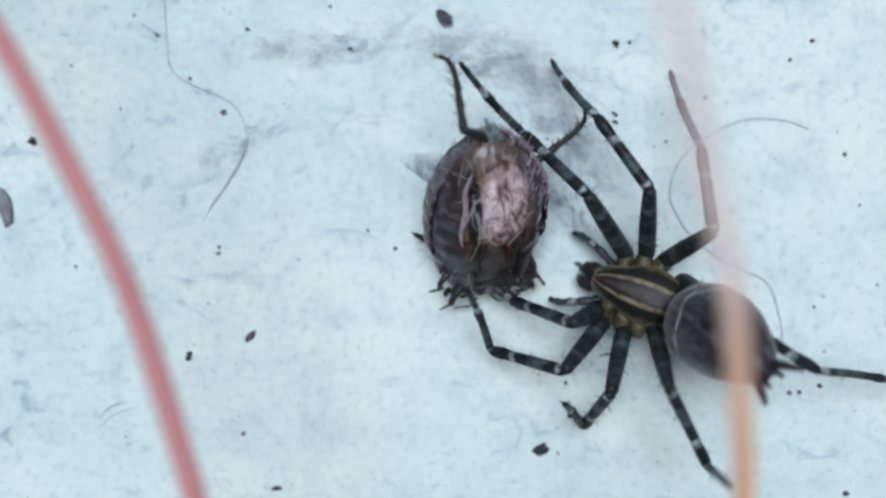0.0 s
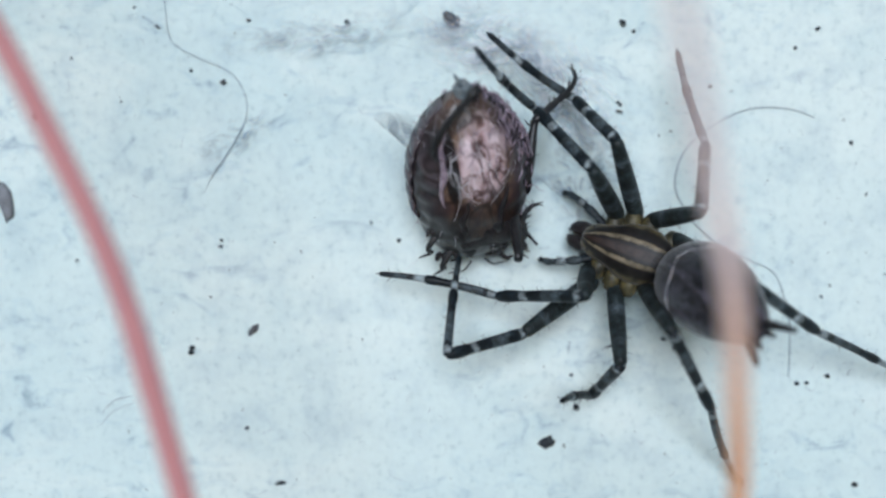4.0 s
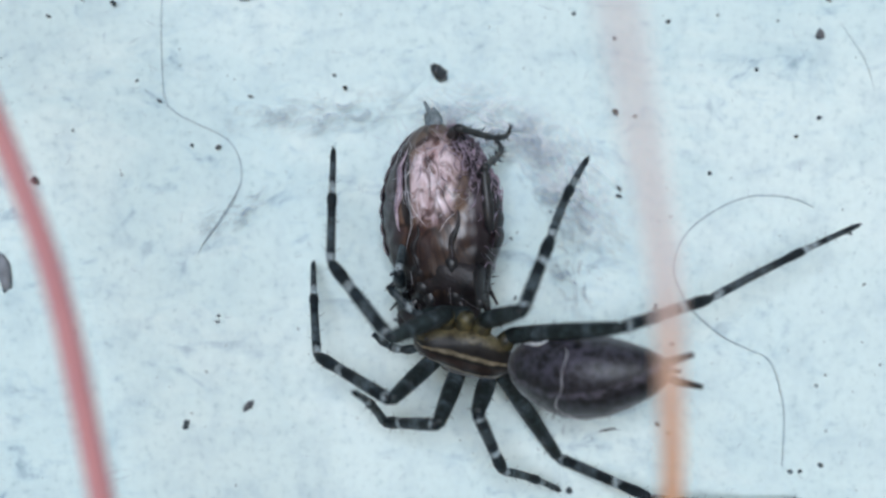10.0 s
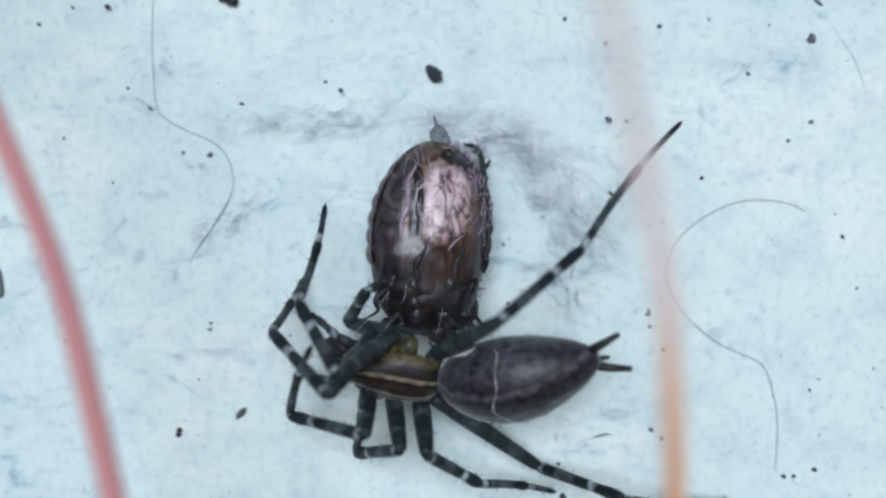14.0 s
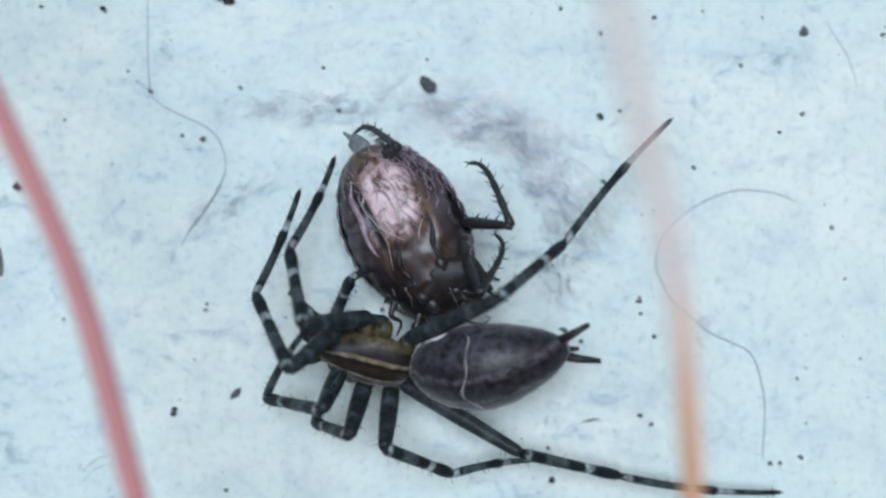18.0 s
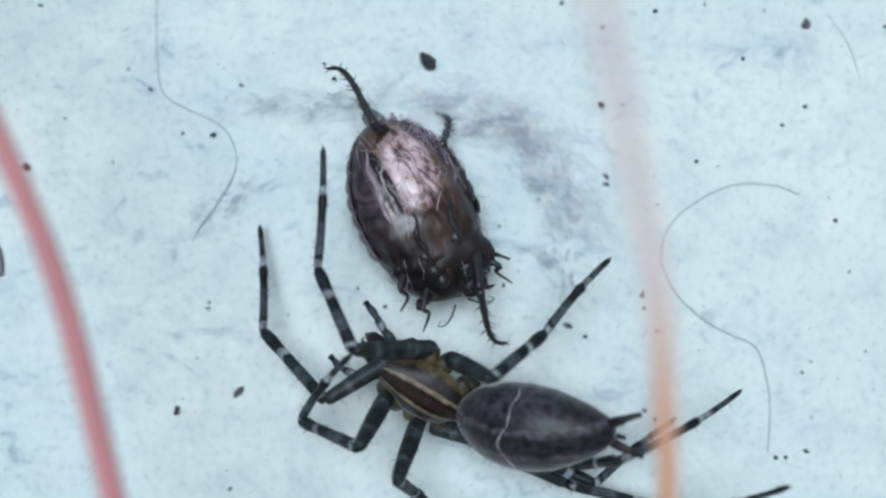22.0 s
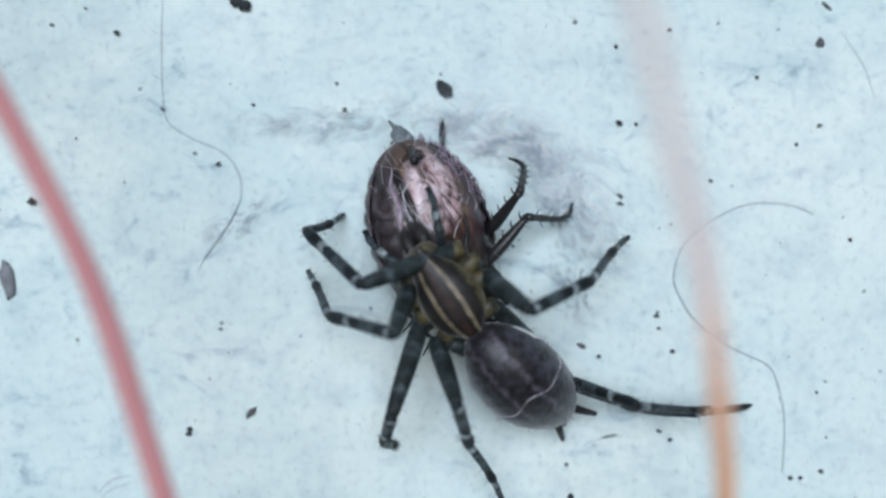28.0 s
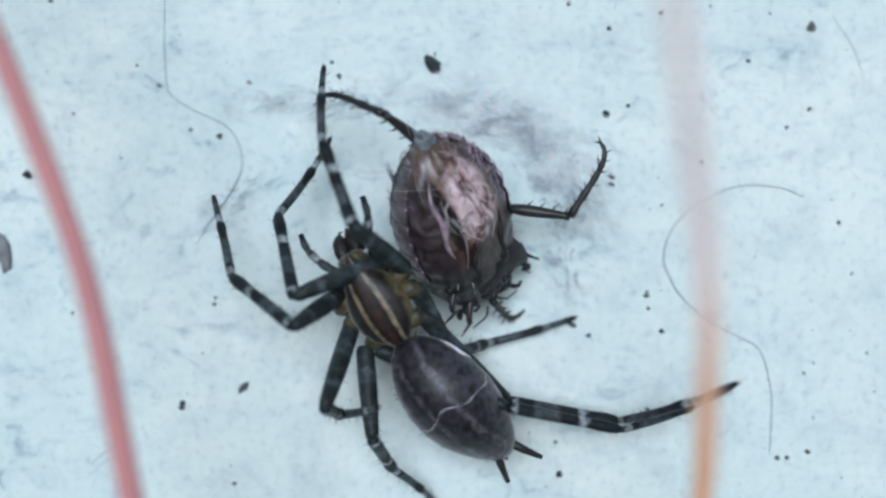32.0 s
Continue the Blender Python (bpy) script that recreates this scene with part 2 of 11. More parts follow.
def belly_skin():
    """A pale pink oval in the tail half, amber round it and streaked with black ahead of it, grey-brown and glossy on the flanks."""
    m, tree, b = material("belly_skin", 0.40, 0.5)
    co = tree.nodes.new("ShaderNodeTexCoord")

    def stretched(scale, size, detail=4.0, rough=0.6, twist=0.0):
        st = tree.nodes.new("ShaderNodeMapping")
        st.inputs["Scale"].default_value = scale
        tree.links.new(co.outputs["Object"], st.inputs["Vector"])
        n = node(tree, "ShaderNodeTexNoise", Scale=1000.0 / size, Detail=detail, Roughness=rough, Distortion=twist)
        tree.links.new(st.outputs[0], n.inputs["Vector"])
        return n.outputs["Fac"]

    def oval(centre, radii, warp, share):
        sub = tree.nodes.new("ShaderNodeVectorMath")
        sub.operation = "SUBTRACT"
        sub.inputs[1].default_value = [v / 1000 for v in centre]
        tree.links.new(co.outputs["Object"], sub.inputs[0])
        mul = tree.nodes.new("ShaderNodeVectorMath")
        mul.operation = "MULTIPLY"
        mul.inputs[1].default_value = [1000 / v for v in radii]
        tree.links.new(sub.outputs[0], mul.inputs[0])
        ln = tree.nodes.new("ShaderNodeVectorMath")
        ln.operation = "LENGTH"
        tree.links.new(mul.outputs[0], ln.inputs[0])
        add = tree.nodes.new("ShaderNodeMath")
        add.operation = "MULTIPLY_ADD"
        add.inputs[1].default_value = share
        tree.links.new(warp, add.inputs[0])
        tree.links.new(ln.outputs["Value"], add.inputs[2])
        half = tree.nodes.new("ShaderNodeMath")
        half.operation = "MULTIPLY_ADD"
        half.inputs[1].default_value = 0.5
        half.inputs[2].default_value = -share * 0.25
        tree.links.new(add.outputs[0], half.inputs[0])
        return half.outputs[0]

    warp = stretched((1, 1, 1), 1.3)
    streak = stretched((0.22, 1.0, 1.0), 0.55, 5.0, 0.65, 0.5)
    blot = stretched((0.7, 1, 1), 0.8, 3.0, 0.5, 1.2)
    flank = mix(tree, ramp(tree, warp, [(0.35, (0, 0, 0)), (0.65, (1, 1, 1))]), (0.018, 0.013, 0.016), (0.080, 0.062, 0.070))
    amber = mix(tree, ramp(tree, streak, [(0.36, (0, 0, 0)), (0.47, (1, 1, 1))]), (0.012, 0.008, 0.008), (0.185, 0.115, 0.072))
    amber = mix(tree, ramp(tree, blot, [(0.38, (0, 0, 0)), (0.60, (1, 1, 1))]), amber, (0.085, 0.052, 0.050))
    pink = mix(tree, ramp(tree, streak, [(0.36, (0, 0, 0)), (0.62, (1, 1, 1))]), (0.42, 0.27, 0.27), (0.76, 0.63, 0.66))
    pink = mix(tree, ramp(tree, blot, [(0.36, (1, 1, 1)), (0.47, (0, 0, 0))]), pink, (0.15, 0.080, 0.075))
    body = mix(tree, ramp(tree, oval((-0.4, 0.2, 2.0), (5.0, 2.05, 2.6), warp, 0.5), [(0.40, (0, 0, 0)), (0.52, (1, 1, 1))]), amber, flank)
    rump = ramp(tree, axis(tree, "X", (-4.7, -3.4)), [(0.0, (0.75, 0.75, 0.75)), (0.45, (0.4, 0.4, 0.4)), (1.0, (0, 0, 0))])
    body = mix(tree, rump, body, mix(tree, blot, (0.04, 0.025, 0.022), (0.20, 0.125, 0.08)))
    body = mix(tree, ramp(tree, oval((-2.0, 0.35, 1.9), (2.3, 1.42, 3.5), warp, 0.95), [(0.36, (0, 0, 0)), (0.51, (1, 1, 1))]), pink, body)
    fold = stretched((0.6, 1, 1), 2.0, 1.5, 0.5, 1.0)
    # shade inside the skin folds, painted as dark lines along the fold noise
    crease_shade = ramp(tree, fold, [(0.445, (1, 1, 1)), (0.485, (0.22, 0.15, 0.15)), (0.50, (0.16, 0.11, 0.11)), (0.53, (1, 1, 1))])
    body = mix(tree, 0.85, body, crease_shade, "MULTIPLY")
    # near-black shade painted along the groove that skin() presses in
    groove_shaded = mix(tree, ramp(tree, oval((-1.8, -1.12, 1.6), (2.1, 0.36, 2.5), warp, 0.7), [(0.42, (0, 0, 0)), (0.54, (1, 1, 1))]), (0.012, 0.008, 0.009), body)
    dark = ramp(tree, axis(tree, "X", (-0.6, 3.0)), [(0.0, (1, 1, 1)), (0.27, (0.54, 0.46, 0.46)), (0.52, (0.30, 0.26, 0.27)), (1.0, (0.14, 0.13, 0.13))])
    tree.links.new(mix(tree, 1.0, groove_shaded, dark, "MULTIPLY"), b.inputs["Base Color"])
    bump(tree, b, mix(tree, 0.75, streak, fold), 0.22, 0.8)
    b.inputs["Coat Weight"].default_value = 0.3
    b.inputs["Coat Roughness"].default_value = 0.28
    return m


def leg_chitin(name, length, bands, base):
    """Dark leg with paler rings and stretches at set shares of its length."""
    m, tree, b = material(name, 0.5, 0.25)
    x = axis(tree, "X", (0.0, length))
    stops = [(0.0, base)]
    for at, half, tone in bands:
        stops += [(max(at - half - 0.025, 0.004), base), (max(at - half, 0.006), tone), (at + half, tone), (min(at + half + 0.025, 0.998), base)]
    n = noise_of(tree, 0.45, 5, 0.65)
    warp = tree.nodes.new("ShaderNodeMath")
    warp.operation = "MULTIPLY_ADD"
    warp.inputs[1].default_value = 0.15
    tree.links.new(n, warp.inputs[0])
    tree.links.new(x, warp.inputs[2])
    back = tree.nodes.new("ShaderNodeMath")
    back.operation = "SUBTRACT"
    back.inputs[1].default_value = 0.075
    tree.links.new(warp.outputs[0], back.inputs[0])
    c = ramp(tree, back.outputs[0], stops)
    tree.links.new(mix(tree, 1.0, c, ramp(tree, n, [(0.3, (0.4, 0.4, 0.4)), (0.48, (0.9, 0.9, 0.9)), (0.68, (2.0, 2.05, 2.1))]), "MULTIPLY"), b.inputs["Base Color"])
    bump(tree, b, n, 0.04)
    return m


def dry_stalk():
    """Straw orange at the foot, bleached pink above."""
    m, tree, b = material("dry_stalk_skin", 0.6, 0.3)
    c = ramp(tree, axis(tree, "X", (-8.0, 14.0)), [(0.0, (0.89, 0.46, 0.24)), (0.48, (0.92, 0.52, 0.32)), (0.62, (0.97, 0.64, 0.50)), (0.76, (1.0, 0.78, 0.74)), (1.0, (1.0, 0.81, 0.79))])
    n = noise_of(tree, 2.0)
    tree.links.new(mix(tree, 1.0, c, ramp(tree, n, [(0.3, (0.93, 0.92, 0.91)), (0.5, (1, 1, 1))]), "MULTIPLY"), b.inputs["Base Color"])
    bump(tree, b, n, 0.01)
    return m


def red_stalk():
    m, tree, b = material("red_stalk_skin", 0.55, 0.35)
    n = noise_of(tree, 5.0)
    c = mix(tree, n, (0.60, 0.275, 0.265), (0.46, 0.19, 0.20))
    tree.links.new(c, b.inputs["Base Color"])
    bump(tree, b, n, 0.03)
    return m


WALL_A, WALL_B, WALL_C = (0.605, 0.721, 0.712), (0.698, 0.787, 0.758), (0.738, 0.815, 0.778)
M_WALL = wall_paint()
M_GROUND = mottled("bare_earth", (0.16, 0.13, 0.09), (0.1, 0.11, 0.06), 60.0, 0.9, 0.2)
M_RED = red_stalk()
M_PALE = dry_stalk()
M_CARAPACE = carapace_chitin()
M_ABDOMEN = abdomen_skin()
M_COXA = mottled("olive_yellow_chitin", (0.115, 0.096, 0.040), (0.018, 0.018, 0.014), 0.6, 0.5, 0.4, 0.03)
M_BLACK = mottled("black_chitin", (0.018, 0.017, 0.018), (0.035, 0.032, 0.03), 0.4, 0.3, 0.5)
M_SPINNERET = mottled("dark_spinneret", (0.012, 0.012, 0.014), (0.026, 0.024, 0.025), 0.4, 0.5, 0.4)
M_TERGITE = mottled("brown_glossy_shell", (0.030, 0.022, 0.024), (0.011, 0.011, 0.012), 1.2, 0.55, 0.4, 0.08)
M_PLEURITE = mottled("grey_brown_side_plate", (0.12, 0.098, 0.108), (0.055, 0.044, 0.052), 0.7, 0.22, 0.5, 0.02)
M_LILAC = mottled("lilac_grey_fold", (0.42, 0.33, 0.38), (0.22, 0.16, 0.20), 0.6, 0.3, 0.55, 0.05)
M_BELLY = belly_skin()
M_PREYDARK = mottled("dark_brown_chitin", (0.024, 0.018, 0.019), (0.012, 0.010, 0.011), 0.6, 0.5, 0.4, 0.05)
M_PREYLEG = mottled("black_brown_leg", (0.011, 0.011, 0.012), (0.026, 0.024, 0.025), 0.5, 0.45, 0.5, 0.02)
M_SILK = mottled("grey_white_silk", (0.62, 0.58, 0.62), (0.78, 0.75, 0.77), 0.5, 0.5, 0.4)
M_LILACSILK = mottled("lilac_matted_silk", (0.478, 0.377, 0.464), (0.160, 0.116, 0.145), 0.4, 0.5, 0.4)
M_WHITEBAND = mottled("plain_white", (0.80, 0.80, 0.79), (0.72, 0.72, 0.72), 0.5, 0.6, 0.3)
M_KNOT = mottled("slate_silk", (0.13, 0.16, 0.17), (0.24, 0.27, 0.29), 0.4, 0.6, 0.3, 0.03)
M_WEB = mottled("lilac_grey_silk", (0.535, 0.655, 0.725), (0.60, 0.72, 0.77), 0.6, 0.6, 0.3)
M_FLAPFILM = silk_film("slate_silk_film", (0.20, 0.24, 0.28), 0.25, 0.55, 0.85, (1.7, 1.3, 0.0))
M_GREYFILM = silk_film("lilac_grey_silk_film", (0.31, 0.36, 0.42), 0.49, 0.66, 0.85)
M_WHITEFILM = silk_film("white_silk_film", (0.76, 0.76, 0.80), 0.40, 0.64, 0.75)
M_DIRT = mottled("dark_debris", (0.026, 0.031, 0.036), (0.060, 0.068, 0.074), 0.2, 0.8, 0.2)
M_GREYDIRT = mottled("grey_debris", (0.16, 0.16, 0.17), (0.09, 0.09, 0.1), 0.2, 0.8, 0.2)
M_PALEDIRT = mottled("pale_grey_flake", (0.27, 0.28, 0.30), (0.18, 0.185, 0.2), 0.5, 0.8, 0.2)
M_FIBRE = mottled("grey_fibre", (0.26, 0.30, 0.34), (0.40, 0.45, 0.49), 0.5, 0.7, 0.2)


# ---- mesh helpers, in millimetres ----
def ring(bm, centre, u, v, ru, rv, n):
    return [bm.verts.new((Vector(centre) + u * (ru * math.cos(2 * math.pi * i / n)) + v * (rv * math.sin(2 * math.pi * i / n))) / 1000) for i in range(n)]


def bridge(bm, a, b):
    n = len(a)
    for i in range(n):
        bm.faces.new((a[i], a[(i + 1) % n], b[(i + 1) % n], b[i]))


def loft(bm, stations, n=16):
    """A closed body along x: stations of x, y, z, half width, half height."""
    last = None
    for x, y, z, w, h in stations:
        r = ring(bm, (x, y, z), Vector((0, 1, 0)), Vector((0, 0, 1)), w, h, n)
        if last:
            bridge(bm, last, r)
        else:
            bm.faces.new(r[::-1])
        last = r
    bm.faces.new(last)
    return bm


def tube(bm, points, radii, n=6):
    """A tapered tube through points."""
    pts = [Vector(p) for p in points]
    up = Vector((0.31, 0.17, 0.93))
    last = None
    for i, p in enumerate(pts):
        d = (pts[min(i + 1, len(pts) - 1)] - pts[max(i - 1, 0)]).normalized()
        u = d.cross(up if abs(d.dot(up)) < 0.95 else Vector((1, 0, 0))).normalized()
        v = d.cross(u)
        r = ring(bm, p, u, v, radii[i], radii[i], n)
        if last:
            bridge(bm, last, r)
        else:
            bm.faces.new(r[::-1])
        last = r
    bm.faces.new(last)
    return bm


def lump(bm, centre, size, rng, n=2, rough=0.25):
    """An uneven grain."""
    made = bmesh.ops.create_icosphere(bm, subdivisions=n, radius=1.0)["verts"]
    k = rng.uniform(0, 50)
    for vert in made:
        f = 1 + rough * noise.noise(vert.co * 1.7 + Vector((k, 0, 0))) * 2
        vert.co = Vector((vert.co.x * size[0] * f + centre[0], vert.co.y * size[1] * f + centre[1], vert.co.z * size[2] * f + centre[2])) / 1000
    return bm


def spline(points, steps=8):
    """Catmull-Rom through points."""
    pts = [Vector(p) for p in points]
    pts = [pts[0] * 2 - pts[1]] + pts + [pts[-1] * 2 - pts[-2]]
    out = []
    for i in range(1, len(pts) - 2):
        a, b, c, d = pts[i - 1:i + 3]
        for s in range(steps):
            t = s / steps
            out.append(0.5 * (2 * b + (c - a) * t + (2 * a - 5 * b + 4 * c - d) * t * t + (3 * b - a - 3 * c + d) * t ** 3))
    return out + [pts[-2]]


def mesh_of(name, bm, mat, smooth=True):
    bmesh.ops.recalc_face_normals(bm, faces=bm.faces[:])
    me = bpy.data.meshes.new(name)
    bm.to_mesh(me)
    bm.free()
    me.materials.append(mat)
    if smooth:
        me.polygons.foreach_set("use_smooth", [True] * len(me.polygons))
    return me


def part(name, bm, mat, parent, label="", smooth=True):
    ob = new(name, mesh_of(name, bm, mat, smooth))
    ob.parent = parent
    return tagged(ob, label)


def thing(name, bm, mat, label, category, group="", kind="", smooth=True):
    return tagged(new(name, mesh_of(name, bm, mat, smooth)), label, category, group, kind)


# ---- wall and ground ----
def slab(name, lo, hi, mat, label, category):
    bm = bmesh.new()
    bmesh.ops.create_cube(bm, size=1.0)
    for vert in bm.verts:
        vert.co = Vector([(a + b) / 2 + c * (b - a) for a, b, c in zip(lo, hi, vert.co)])
    return thing(name, bm, mat, label, category, kind="structure", smooth=False)


slab("wall_north", (-1.6, 0.0, -0.35), (1.6, 0.12, 1.5), M_WALL, "pale blue painted wall mottled with dust and old silk", "wall")
bm = bmesh.new()
bmesh.ops.create_grid(bm, x_segments=8, y_segments=8, size=400.0)
for vert in bm.verts:
    vert.co.z = -0.351
thing("ground", bm, M_GROUND, "bare earth in front of the wall", "ground", kind="structure", smooth=False)


# ---- the two stalks in front of the web ----
def stalk(name, mat, label, lo, hi, span, bow, radius, taper, nodes, lean=0.0):
    """A stalk rooted in the ground, leaning by its own bow; its foot stands clear of the wall."""
    rng = random.Random(len(label))
    bm = bmesh.new()
    pts, radii = [], []
    stations = [lo + (-60.0 - lo) * i / 20 for i in range(20)] + [-60.0 + (hi + 60.0) * i / 70 for i in range(71)]
    for x in stations:
        k = max(-14.0, min(x, 26.0))
        y = bow * k * (k - span) + (x - k) * bow * (2 * k - span) + 0.05 * math.sin(x * 0.6)
        low = max(0.0, -14.0 - x)
        z = lean * (low * low / 24.0 if low < 12.0 else low - 6.0)
        pts.append((x, y, z + 0.04 * math.sin(x * 0.43)))
        radii.append(radius * (1.0 - taper * max(0.0, x + 40.0) / (hi + 40.0)) * (1 + 0.04 * rng.uniform(-1, 1)))
    radii[0] *= 0.6
    radii[-1] *= 0.4
    tube(bm, pts, radii, 12)
    ob = thing(name, bm, mat, label, "plant stalk", "stalks before the wall")
    for at in nodes:
        i = min(range(len(stations)), key=lambda n: abs(stations[n] - at))
        b = bmesh.new()
        tube(b, [pts[i - 1], pts[i], pts[i + 1]], [radii[i] * 1.04, radii[i] * 1.22, radii[i] * 1.04], 12)
        part("stalk_node", b, mat, ob)
    return ob


stalk_red = stalk("grass_stalk", M_RED, "thin reddish-pink grass stalk leaning before the wall", -430.0, 48.0, 9.3, 0.0086, 0.48, 0.2, (-120.0, -24.0, 33.0))
stalk_pale = stalk("grass_stalk", M_PALE, "thin dry straw-orange grass stalk close to the lens", -290.0, 34.0, 14.0, 0.0050, 0.50, 0.62, (-140.0, -26.0, 30.0), 0.905)


# ---- the spider ----
def setae(bm, points, radii, rng, count, length, lean=0.5):
    """Fine bristles standing off a tube."""
    for _ in range(count):
        k = rng.uniform(0.04, 0.97) * (len(points) - 1)
        i = min(int(k), len(points) - 2)
        p = Vector(points[i]).lerp(Vector(points[i + 1]), k - i)
        d = (Vector(points[i + 1]) - Vector(points[i])).normalized()
        r = radii[i] + (radii[i + 1] - radii[i]) * (k - i)
        side = Vector((rng.gauss(0, 1), rng.gauss(0, 1), rng.gauss(0, 1)))
        side = (side - d * side.dot(d)).normalized()
        ln = length * rng.uniform(0.5, 1.3)
        tip = p + side * (r + ln * 0.8) + d * ln * lean
        tube(bm, [p + side * r * 0.8, (p + side * r * 0.8).lerp(tip, 0.5), tip], [0.016, 0.012, 0.004], 3)


LEG_LENGTHS = {"1": (5.18, 5.09, 6.02), "2": (4.99, 4.47, 5.65), "3": (4.55, 4.13, 5.02), "4": (6.91, 5.74, 8.60)}
OLIVE, DARK, PALE = (0.018, 0.024, 0.0245), (0.0085, 0.0125, 0.0155), (0.20, 0.225, 0.23)
GREY = (0.042, 0.052, 0.057)
LEG_MATS = {}
M_PALP = leg_chitin("grey_banded_palp", 7.0, [(0.70, 0.03, GREY), (0.80, 0.015, PALE), (0.90, 0.03, GREY)], DARK)
for k, (a, b, c) in LEG_LENGTHS.items():
    LEG_MATS[k] = (leg_chitin("olive_femur", a, [(0.34, 0.06, GREY), (0.74, 0.03, GREY)], OLIVE),
                   leg_chitin("dark_banded_tibia", b, [(0.06, 0.008, PALE), (0.34, 0.10, GREY), (0.66, 0.028, PALE)], DARK),
                   leg_chitin("dark_banded_foot", c, [(0.04, 0.022, PALE), (0.26, 0.12, GREY), (0.66, 0.035, PALE), (0.82, 0.05, GREY)], DARK))


def segment(name, length, r0, r1, swell, mat, parent, rng, hairs, bend=0.0, foot=False, knob=0.0):
    bm = bmesh.new()
    pts, radii = [], []
    for i in range(25):
        t = i / 24
        pts.append((length * t, 0, bend * length * t * (1 - t) * 4))
        r = (r0 + (r1 - r0) * t) * (1 + swell * math.sin(math.pi * t))
        r *= 1 + knob * math.exp(-((t - 0.86) / 0.10) ** 2)
        if foot:
            r *= 1 + 0.28 * math.exp(-((t - 0.56) / 0.05) ** 2) - 0.12 * (t > 0.62)
        radii.append(r)
    radii[0] *= 0.8
    radii[-1] *= 0.75
    tube(bm, pts, radii, 10)
    setae(bm, pts, radii, rng, hairs, 0.30)
    if foot:
        for s in (-1, 1):
            tube(bm, [pts[-1], (length + 0.12, 0.05 * s, 0.02), (length + 0.2, 0.08 * s, -0.06)], [0.035, 0.025, 0.006], 4)
    return part(name, bm, mat, parent)


def build_spider():
    rng = random.Random(5)
    sp = tagged(new("spider"), "brown banded funnel-web spider wrapping prey on the wall", "spider")
    bm = bmesh.new()
    loft(bm, [(-0.15, 0, 0, 0.28, 0.25), (0.15, 0, 0.05, 0.66, 0.5), (0.6, 0, 0.08, 1.06, 0.72), (1.2, 0, 0.1, 1.42, 0.85), (2.0, 0, 0.12, 1.54, 0.92),
              (2.7, 0, 0.13, 1.40, 0.95), (3.3, 0, 0.14, 1.10, 0.95), (3.9, 0, 0.15, 0.94, 0.93), (4.4, 0, 0.12, 0.84, 0.82), (4.8, 0, 0.05, 0.64, 0.6), (4.95, 0, 0.0, 0.35, 0.3)], 28)
    for v in bm.verts:
        x, y = v.co.x * 1000, v.co.y * 1000
        if v.co.z > 0:
            v.co.z -= 0.00022 * math.exp(-((x - 1.5) / 0.5) ** 2 - (y / 0.16) ** 2)
            v.co.z += 0.00007 * math.cos(math.atan2(y, x - 1.6) * 8) * min(1.0, abs(y))
    part("cephalothorax", bm, M_CARAPACE, sp, "dark brown carapace with two tan bands")
    for x, y, z, r in ((4.76, 0.2, 0.42, 0.13), (4.76, -0.2, 0.42, 0.13), (4.68, 0.5, 0.4, 0.13), (4.68, -0.5, 0.4, 0.13),
                       (4.46, 0.22, 0.76, 0.12), (4.46, -0.22, 0.76, 0.12), (4.34, 0.55, 0.66, 0.12), (4.34, -0.55, 0.66, 0.12)):
        bm = bmesh.new()
        lump(bm, (x, y, z), (r, r, r), rng, 2, 0.0)
        part("eye", bm, M_BLACK, sp)
    for s in (-1, 1):
        bm = bmesh.new()
        loft(bm, [(4.7, 0.38 * s, -0.3, 0.34, 0.36), (5.2, 0.40 * s, -0.45, 0.40, 0.42), (5.7, 0.36 * s, -0.62, 0.34, 0.36), (5.95, 0.3 * s, -0.72, 0.16, 0.18)], 12)
        jaw = part("chelicera", bm, M_PREYDARK, sp)
        bm = bmesh.new()
        tube(bm, [(5.85, 0.32 * s, -0.72), (6.05, 0.18 * s, -0.9), (5.98, 0.02 * s, -1.05)], [0.09, 0.06, 0.01], 6)
        part("fang", bm, M_BLACK, jaw)
        bm = bmesh.new()
        pts = spline([(4.1, 0.8 * s, -0.4), (4.8, 1.25 * s, 0.0), (5.5, 1.55 * s, 0.05), (6.2, 1.8 * s, -0.2), (6.9, 1.85 * s, -0.6)], 5)
        radii = [0.24 - 0.08 * i / (len(pts) - 1) + 0.03 * math.sin(i * 1.25) for i in range(len(pts))]
        tube(bm, pts, radii, 8)
        setae(bm, pts, radii, rng, 30, 0.2)
        part("pedipalp", bm, M_PALP, sp, "grey banded feeler")
        for x, y in COXAE:
            bm = bmesh.new()
            tube(bm, [(2.2 + (x - 2.2) * 0.7, 0.6 * s, -0.35), (x, (y - 0.45) * s, -0.25), (x, (y - 0.1) * s, -0.3), (x, (y + 0.2) * s, -0.4)], [0.36, 0.47, 0.46, 0.32], 10)
            part("coxa", bm, M_COXA, sp, "olive-yellow leg base")
    bm = bmesh.new()
    prof = [(0.05, 0.35), (-0.3, 0.9), (-0.9, 1.42), (-1.8, 1.86), (-2.9, 2.1), (-4.0, 2.14), (-5.1, 1.97), (-6.1, 1.62), (-7.0, 1.2), (-7.6, 0.78), (-8.0, 0.35)]
    loft(bm, [(x, 0, 0.12 + 0.5 * math.sin(-x * 0.39), r, r * 0.92) for x, r in prof], 30)
    ab = part("abdomen", bm, M_ABDOMEN, sp, "grey-brown hairy abdomen with dark flecks")
    bm = bmesh.new()
